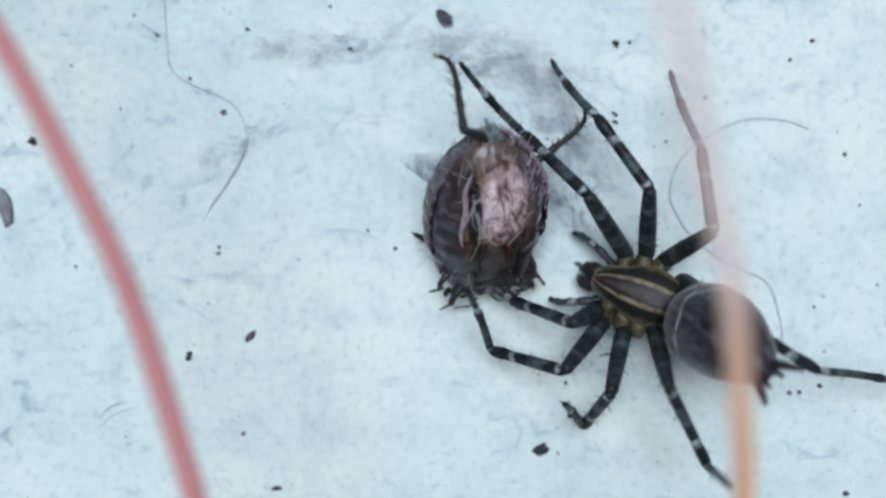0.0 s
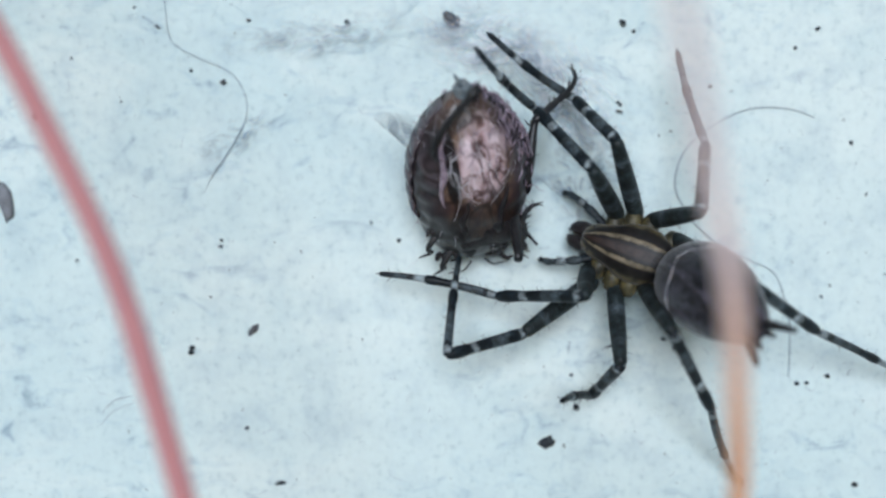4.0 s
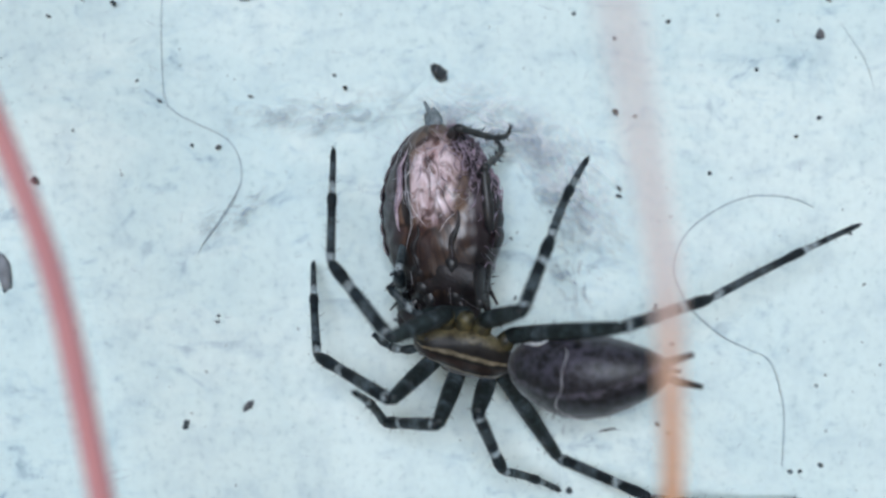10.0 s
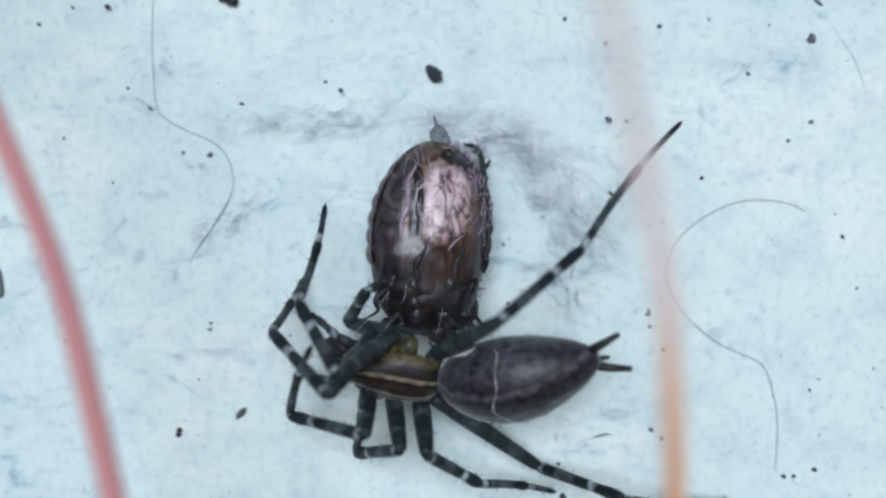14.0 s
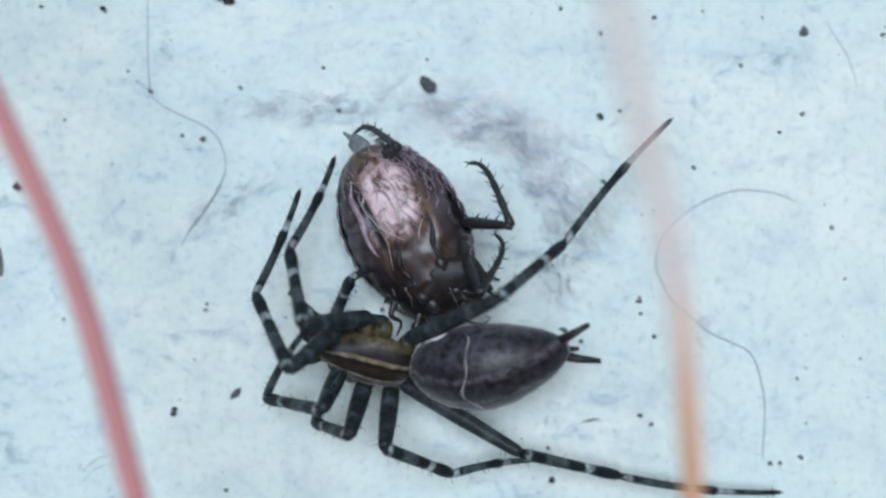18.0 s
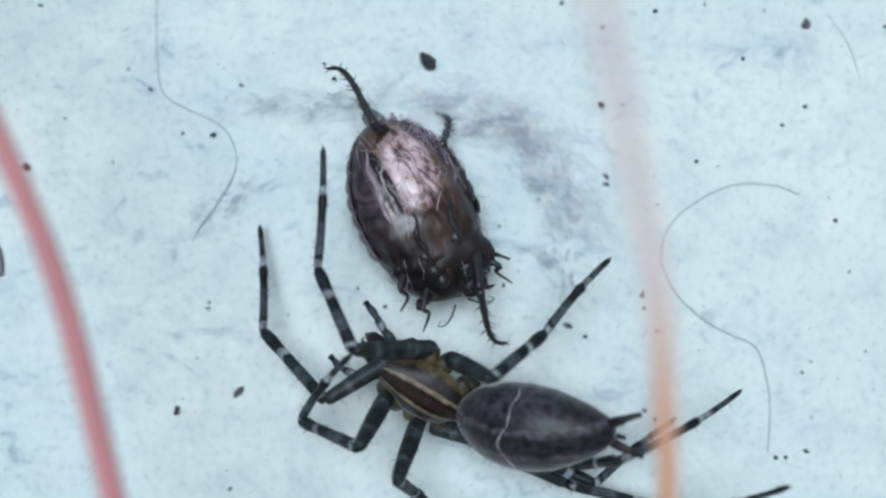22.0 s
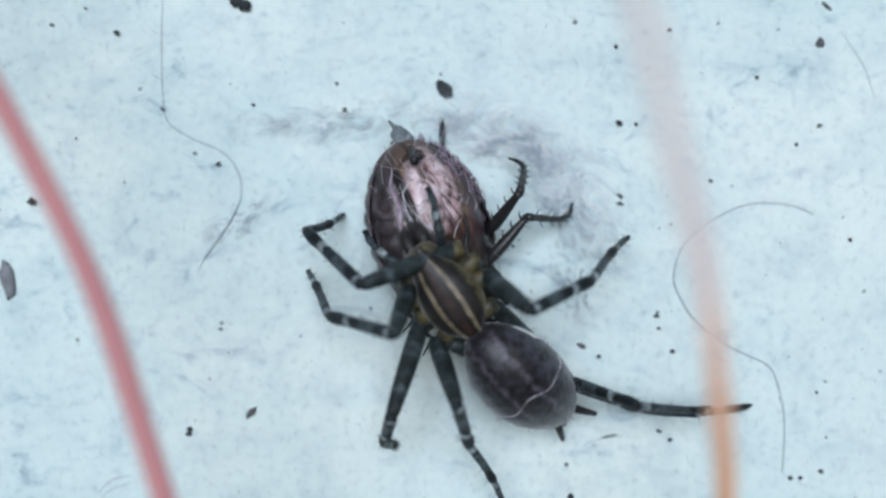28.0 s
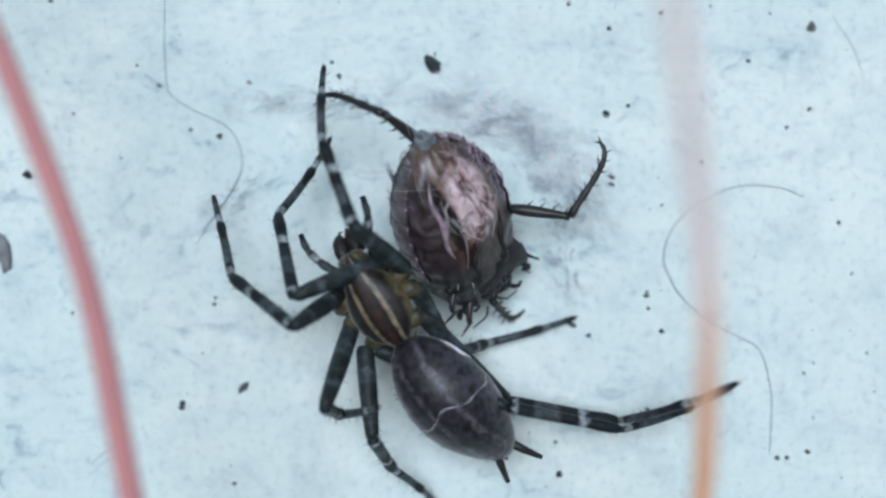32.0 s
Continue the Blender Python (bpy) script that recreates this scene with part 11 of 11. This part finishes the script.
    walk(stalk_pale, [
        (0, mm(9.59, -26, -9.07, -154.1, -44.7, -108.9)), (1, mm(10.08, -26, -9.3, -152.8, -44.9, -109.9)), (2, mm(9.03, -26, -9.48, -159.1, -44.9, -105.1)),
        (3, mm(9.33, -26, -9.69, -156.3, -44.3, -107.1)), (5.5, mm(8.49, -26, -7.47, -155.7, -43.9, -107.4)), (6, mm(8.44, -26, -6.74, -154.2, -44.2, -108.6)),
        (7, mm(9.36, -26, -7.15, -152.5, -44.1, -109.9)), (8, mm(8.36, -26, -6.55, -154.5, -44.1, -108.3)), (9, mm(7.67, -26, -6.13, -156.9, -44.3, -106.6)),
        (10, mm(7.31, -26, -5.03, -158.6, -44.7, -105.4)), (11, mm(6.44, -26, -4.75, -161.1, -44.8, -103.6)), (12, mm(7.59, -26, -5.31, -158.2, -45, -105.8)),
        (13, mm(7.16, -26, -4.8, -159.8, -45, -104.6)), (14, mm(7.74, -26, -4.73, -157.6, -44.6, -106.1)), (16.5, mm(9.9, -26, -4.68, -149.7, -44.1, -112.1)),
        (17, mm(9.74, -26, -4.82, -148.5, -44.1, -113.1)), (18, mm(8.84, -26, -5.55, -154.3, -44.7, -108.7)), (18.5, mm(9.94, -26, -5.25, -149.9, -46.1, -112.7)),
        (19, mm(9.29, -26, -5.41, -151, -46.1, -111.8)), (20, mm(8.52, -26, -4.8, -152.6, -44.5, -109.9)), (20.5, mm(8.14, -26, -4.52, -155.3, -45.1, -108.1)),
        (21, mm(8.18, -26, -4.8, -154.8, -44.8, -108.3)), (22, mm(7.83, -26, -5.78, -157.4, -45, -106.4)), (23, mm(8.07, -26, -5.47, -156.8, -44.5, -106.7)),
        (24, mm(8.02, -26, -4.66, -156.5, -44.4, -106.9)), (25, mm(8, -26, -4.88, -156.1, -44.5, -107.3)), (27.5, mm(9.22, -26, -5.09, -150.2, -43.7, -111.6)),
        (28, mm(8.89, -26, -4.68, -151.9, -44.1, -110.4)), (29, mm(8.27, -26, -5.49, -155.2, -44.6, -107.9)), (29.6, mm(9.54, -26, -5.12, -151.9, -45.3, -110.8)),
        (30, mm(9.96, -26, -5.09, -150.9, -45.8, -111.8)), (30.5, mm(9.38, -26, -5.76, -153.9, -45.8, -109.3)), (31, mm(8.68, -26, -5.72, -155.9, -45.2, -107.6)),
        (32, mm(8.93, -26, -5.85, -159.5, -45.4, -104.9)),])
    walk(specks[0], [
        (0, mm(0.38, -0.35, 9.82, 0, -0, 0)), (1, mm(-0.03, -0.35, 9.29, 0, -0, 0)), (2, mm(0.25, -0.35, 10.31, 0, -0, 0)),
        (3, mm(0.63, -0.35, 8.96, 0, -0, 0)), (5.5, mm(0.25, -0.35, 10.04, 0, -0, 0)), (6, mm(0.06, -0.35, 10.67, 0, -0, 0)),
        (6.5, mm(0.16, -0.35, 11.75, 0, -0, 0)), (7, mm(-0.01, -0.35, 11.43, 0, -0, 0)), (8, mm(-0.01, -0.35, 10.83, 0, -0, 0)),
        (9, mm(0.03, -0.35, 10.54, 0, -0, 0)), (10, mm(-0.15, -0.35, 10.68, 0, -0, 0)), (11, mm(-0.05, -0.35, 11.13, 0, -0, 0)),
        (12, mm(-0.02, -0.35, 10.98, 0, -0, 0)), (13, mm(0.34, -0.35, 11.07, 0, -0, 0)), (14, mm(0.05, -0.35, 10.95, 0, -0, 0)),
        (16.5, mm(-0.09, -0.35, 10.79, 0, -0, 0)), (17, mm(-0.17, -0.35, 10.25, 0, -0, 0)), (18, mm(-0.08, -0.35, 9.67, 0, -0, 0)),
        (18.5, mm(-0.15, -0.35, 7.74, 0, -0, 0)), (19, mm(-0.66, -0.35, 8.99, 0, -0, 0)), (20, mm(-0.14, -0.35, 10.89, 0, -0, 0)),
        (20.5, mm(-0.26, -0.35, 10.46, 0, -0, 0)), (21, mm(-0.17, -0.35, 10.8, 0, -0, 0)), (22, mm(-0.16, -0.35, 10.69, 0, -0, 0)),
        (23, mm(0.03, -0.35, 11.08, 0, -0, 0)), (24, mm(0.01, -0.35, 11, 0, -0, 0)), (25, mm(-0.04, -0.35, 10.95, 0, -0, 0)),
        (27.5, mm(0.04, -0.35, 11.06, 0, -0, 0)), (28, mm(0.04, -0.35, 10.25, 0, -0, 0)), (29, mm(-0.11, -0.35, 10.7, 0, -0, 0)),
        (29.5, mm(-0.31, -0.35, 9.81, 0, -0, 0)), (30, mm(-0.12, -0.35, 8.87, 0, -0, 0)), (30.5, mm(-0.16, -0.35, 10.28, 0, -0, 0)),
        (31, mm(-0.17, -0.35, 10.36, 0, -0, 0)), (32, mm(-0.3, -0.35, 10.5, 0, -0, 0)),])
    walk(specks[1], [
        (0, mm(-10.34, -0.35, 13.05, 0, -0, 0)), (5.5, mm(-10.63, -0.35, 14.8, 0, -0, 0)), (16.5, mm(-11.05, -0.35, 14.99, 0, -0, 0)),
        (17, mm(-11.16, -0.35, 14.88, 0, -0, 0)), (18, mm(-11.06, -0.35, 14.33, 0, -0, 0)), (18.5, mm(-11.15, -0.35, 11.96, 0, -0, 0)),
        (19, mm(-11.62, -0.35, 13.26, 0, -0, 0)), (20, mm(-11.02, -0.35, 15.89, 0, -0, 0)), (23, mm(-10.59, -0.35, 15.9, 0, -0, 0)),
        (25, mm(-10.76, -0.35, 15.59, 0, -0, 0)), (27.5, mm(-10.65, -0.35, 14.74, 0, -0, 0)), (28, mm(-10.8, -0.35, 14.82, 0, -0, 0)),
        (29, mm(-10.97, -0.35, 14.33, 0, -0, 0)), (29.5, mm(-10.86, -0.35, 14.03, 0, -0, 0)), (30, mm(-10.67, -0.35, 13.1, 0, -0, 0)),
        (30.5, mm(-10.86, -0.35, 14.83, 0, -0, 0)), (31, mm(-10.79, -0.35, 15, 0, -0, 0)), (32, mm(-10.65, -0.35, 15.31, 0, -0, 0)),])
    walk(specks[2], [
        (0, mm(9.45, -0.35, 8.35, 0, -0, 0)), (1, mm(9.33, -0.35, 8.05, 0, -0, 0)), (2, mm(9.35, -0.35, 8.24, 0, -0, 0)),
        (3, mm(9.62, -0.35, 8.65, 0, -0, 0)), (5.5, mm(9.53, -0.35, 8.92, 0, -0, 0)), (6, mm(9.2, -0.35, 8.55, 0, -0, 0)),
        (6.5, mm(9.17, -0.35, 8.65, 0, -0, 0)), (8, mm(9.21, -0.35, 8.54, 0, -0, 0)), (9, mm(9.38, -0.35, 8.81, 0, -0, 0)),
        (10, mm(9.16, -0.35, 8.64, 0, -0, 0)), (11, mm(9.14, -0.35, 8.87, 0, -0, 0)), (12, mm(9.33, -0.35, 8.84, 0, -0, 0)),
        (13, mm(9.41, -0.35, 9.03, 0, -0, 0)), (14, mm(9.25, -0.35, 8.5, 0, -0, 0)), (16.5, mm(9.21, -0.35, 8.61, 0, -0, 0)),
        (17, mm(9.18, -0.35, 8.56, 0, -0, 0)), (18, mm(9.12, -0.35, 8.11, 0, -0, 0)), (18.5, mm(8.76, -0.35, 7.77, 0, -0, 0)),
        (19, mm(8.71, -0.35, 7.91, 0, -0, 0)), (20, mm(9.16, -0.35, 8.64, 0, -0, 0)), (20.5, mm(8.89, -0.35, 8.07, 0, -0, 0)),
        (21, mm(9.06, -0.35, 8.43, 0, -0, 0)), (22, mm(9.09, -0.35, 8.41, 0, -0, 0)), (23, mm(9.28, -0.35, 8.74, 0, -0, 0)),
        (24, mm(9.21, -0.35, 8.62, 0, -0, 0)), (25, mm(9.23, -0.35, 8.68, 0, -0, 0)), (27.5, mm(9.29, -0.35, 8.76, 0, -0, 0)),
        (28, mm(9.29, -0.35, 8.47, 0, -0, 0)), (29, mm(9.05, -0.35, 8.4, 0, -0, 0)), (29.5, mm(8.93, -0.35, 7.99, 0, -0, 0)),
        (30, mm(8.83, -0.35, 8.06, 0, -0, 0)), (30.5, mm(8.76, -0.35, 7.98, 0, -0, 0)), (31, mm(9.02, -0.35, 8.15, 0, -0, 0)),
        (32, mm(9.02, -0.35, 7.98, 0, -0, 0)),])
    walk(specks[3], [
        (0, mm(-17.2, -0.35, 11.66, 0, -0, 0)), (3, mm(-17.05, -0.35, 12.1, 0, -0, 0)), (5.5, mm(-17.27, -0.35, 13.24, 0, -0, 0)),
        (9, mm(-17.36, -0.35, 13.32, 0, -0, 0)), (10, mm(-17.36, -0.35, 14.34, 0, -0, 0)), (13, mm(-17.07, -0.35, 14.42, 0, -0, 0)),
        (14, mm(-17.15, -0.35, 14.54, 0, -0, 0)), (16.5, mm(-17.49, -0.35, 13.13, 0, -0, 0)), (17, mm(-17.63, -0.35, 12.99, 0, -0, 0)),
        (18, mm(-17.48, -0.35, 13.57, 0, -0, 0)), (18.5, mm(-17.7, -0.35, 10.19, 0, -0, 0)), (19, mm(-18.09, -0.35, 11.24, 0, -0, 0)),
        (20, mm(-17.24, -0.35, 14.14, 0, -0, 0)), (20.5, mm(-17.57, -0.35, 14.41, 0, -0, 0)), (21, mm(-17.45, -0.35, 14.44, 0, -0, 0)),
        (22, mm(-17.22, -0.35, 14.52, 0, -0, 0)), (23, mm(-17.14, -0.35, 14.72, 0, -0, 0)), (24, mm(-17.11, -0.35, 14.62, 0, -0, 0)),
        (25, mm(-17.17, -0.35, 14.69, 0, -0, 0)), (27.5, mm(-17.26, -0.35, 13.8, 0, -0, 0)), (28, mm(-17.35, -0.35, 13.23, 0, -0, 0)),
        (29, mm(-17.46, -0.35, 13.36, 0, -0, 0)), (29.5, mm(-17.24, -0.35, 11.91, 0, -0, 0)), (30, mm(-17.15, -0.35, 11.31, 0, -0, 0)),
        (30.5, mm(-17.77, -0.35, 13.65, 0, -0, 0)), (31, mm(-17.59, -0.35, 14.05, 0, -0, 0)), (32, mm(-17.43, -0.35, 14.33, 0, -0, 0)),])
    drift = [
        (0, mm(-11.45, -0.35, 5.03, 0, -0, 0)), (1, mm(-12.07, -0.35, 4.7, 0, -0, 0)), (2, mm(-11.63, -0.35, 4.75, 0, -0, 0)),
        (3, mm(-11.52, -0.35, 5.61, 0, -0, 0)), (5.5, mm(-11.47, -0.35, 6.47, 0, -0, 0)), (6, mm(-11.44, -0.35, 6.58, 0, -0, 0)),
        (7, mm(-11.87, -0.35, 6.27, 0, -0, 0)), (8, mm(-11.7, -0.35, 6.68, 0, -0, 0)), (9, mm(-11.58, -0.35, 6.56, 0, -0, 0)),
        (10, mm(-11.81, -0.35, 6.75, 0, -0, 0)), (11, mm(-11.82, -0.35, 6.68, 0, -0, 0)), (12, mm(-11.8, -0.35, 6.8, 0, -0, 0)),
        (13, mm(-11.55, -0.35, 6.52, 0, -0, 0)), (14, mm(-11.79, -0.35, 6.75, 0, -0, 0)), (16.5, mm(-11.84, -0.35, 6.48, 0, -0, 0)),
        (17, mm(-12.02, -0.35, 6.41, 0, -0, 0)), (18, mm(-12.1, -0.35, 6.69, 0, -0, 0)), (18.5, mm(-11.8, -0.35, 3.32, 0, -0, 0)),
        (19, mm(-11.87, -0.35, 4.28, 0, -0, 0)), (20, mm(-11.65, -0.35, 6.56, 0, -0, 0)), (21, mm(-11.8, -0.35, 6.84, 0, -0, 0)),
        (22, mm(-11.59, -0.35, 6.78, 0, -0, 0)), (23, mm(-11.62, -0.35, 7.03, 0, -0, 0)), (24, mm(-11.56, -0.35, 7.02, 0, -0, 0)),
        (25, mm(-11.68, -0.35, 7.06, 0, -0, 0)), (27.5, mm(-11.77, -0.35, 6.7, 0, -0, 0)), (28, mm(-11.96, -0.35, 6.29, 0, -0, 0)),
        (29, mm(-12.12, -0.35, 6.61, 0, -0, 0)), (29.5, mm(-11.41, -0.35, 4.24, 0, -0, 0)), (30, mm(-11.31, -0.35, 3.97, 0, -0, 0)),
        (30.5, mm(-11.94, -0.35, 5.75, 0, -0, 0)), (31, mm(-11.91, -0.35, 6.19, 0, -0, 0)), (32, mm(-11.66, -0.35, 6.54, 0, -0, 0)),]
    walk(specks[4], drift)
    for fibre in (strand, strand_end):
        rest = fibre.matrix_world.copy()
        walk(fibre, [(t, Matrix.Translation(m.translation - Vector((-0.01205, -0.00035, 0.0066))) @ rest) for t, m in drift])
    walk(specks[5], [
        (0, mm(-21.61, -0.35, 3.63, 0, -0, 0)), (1, mm(-22.06, -0.35, 3.46, 0, -0, 0)), (2, mm(-21.64, -0.35, 3.5, 0, -0, 0)),
        (3, mm(-21.55, -0.35, 4.04, 0, -0, 0)), (5.5, mm(-21.03, -0.35, 4.89, 0, -0, 0)), (6, mm(-21.34, -0.35, 4.83, 0, -0, 0)),
        (7, mm(-21.9, -0.35, 4.45, 0, -0, 0)), (8, mm(-21.37, -0.35, 4.94, 0, -0, 0)), (9, mm(-21.34, -0.35, 4.84, 0, -0, 0)),
        (10, mm(-21.52, -0.35, 4.96, 0, -0, 0)), (11, mm(-21.65, -0.35, 4.77, 0, -0, 0)), (12, mm(-21.54, -0.35, 4.78, 0, -0, 0)),
        (13, mm(-21.48, -0.35, 4.96, 0, -0, 0)), (16.5, mm(-21.89, -0.35, 4.09, 0, -0, 0)), (17, mm(-22.08, -0.35, 4.06, 0, -0, 0)),
        (18, mm(-21.96, -0.35, 4.03, 0, -0, 0)), (18.5, mm(-22.44, -0.35, 1.72, 0, -0, 0)), (19, mm(-22.6, -0.35, 2.75, 0, -0, 0)),
        (20, mm(-21.51, -0.35, 4.7, 0, -0, 0)), (21, mm(-21.67, -0.35, 4.95, 0, -0, 0)), (22, mm(-21.56, -0.35, 5.02, 0, -0, 0)),
        (23, mm(-21.42, -0.35, 5.2, 0, -0, 0)), (24, mm(-21.35, -0.35, 5.26, 0, -0, 0)), (25, mm(-21.43, -0.35, 5.21, 0, -0, 0)),
        (27.5, mm(-21.72, -0.35, 4.55, 0, -0, 0)), (28, mm(-21.83, -0.35, 4.28, 0, -0, 0)), (29, mm(-21.72, -0.35, 4.77, 0, -0, 0)),
        (29.5, mm(-21.74, -0.35, 3.11, 0, -0, 0)), (30, mm(-21.75, -0.35, 2.89, 0, -0, 0)), (30.5, mm(-21.78, -0.35, 4.43, 0, -0, 0)),
        (31, mm(-21.68, -0.35, 4.58, 0, -0, 0)), (32, mm(-21.91, -0.35, 4.34, 0, -0, 0)),])
    walk(specks[6], [
        (0, mm(-4.66, -0.35, 8.28, 0, -0, 0)), (1, mm(-5.36, -0.35, 7.98, 0, -0, 0)), (2, mm(-4.93, -0.35, 8.73, 0, -0, 0)),
        (3, mm(-4.93, -0.35, 9.15, 0, -0, 0)), (5.5, mm(-4.94, -0.35, 9.38, 0, -0, 0)), (6, mm(-5.1, -0.35, 9.76, 0, -0, 0)),
        (7, mm(-5.25, -0.35, 10.22, 0, -0, 0)), (8, mm(-5.08, -0.35, 9.99, 0, -0, 0)), (9, mm(-5, -0.35, 9.55, 0, -0, 0)),
        (10, mm(-5.12, -0.35, 9.89, 0, -0, 0)), (11, mm(-5.23, -0.35, 10.11, 0, -0, 0)), (12, mm(-5.09, -0.35, 10.18, 0, -0, 0)),
        (13, mm(-4.93, -0.35, 9.83, 0, -0, 0)), (14, mm(-4.88, -0.35, 10.09, 0, -0, 0)), (16.5, mm(-5.22, -0.35, 9.29, 0, -0, 0)),
        (17, mm(-5.37, -0.35, 8.91, 0, -0, 0)), (18, mm(-4.83, -0.35, 8.27, 0, -0, 0)), (18.5, mm(-4.53, -0.35, 11.43, 0, -0, 0)),
        (19, mm(-4.93, -0.35, 6.68, 0, -0, 0)), (20, mm(-4.97, -0.35, 9.93, 0, -0, 0)), (20.5, mm(-5.18, -0.35, 9.8, 0, -0, 0)),
        (21, mm(-5.18, -0.35, 10.05, 0, -0, 0)), (22, mm(-5.14, -0.35, 9.77, 0, -0, 0)), (23, mm(-5.03, -0.35, 10.23, 0, -0, 0)),
        (24, mm(-4.98, -0.35, 10.16, 0, -0, 0)), (25, mm(-5.09, -0.35, 10.25, 0, -0, 0)), (27.5, mm(-5.18, -0.35, 9.52, 0, -0, 0)),
        (28, mm(-5.26, -0.35, 9.17, 0, -0, 0)), (29, mm(-5.43, -0.35, 9.68, 0, -0, 0)), (30, mm(-4.15, -0.35, 10.37, 0, -0, 0)),
        (31, mm(-5.3, -0.35, 9.08, 0, -0, 0)), (32, mm(-5.3, -0.35, 9.82, 0, -0, 0)),])


motions()
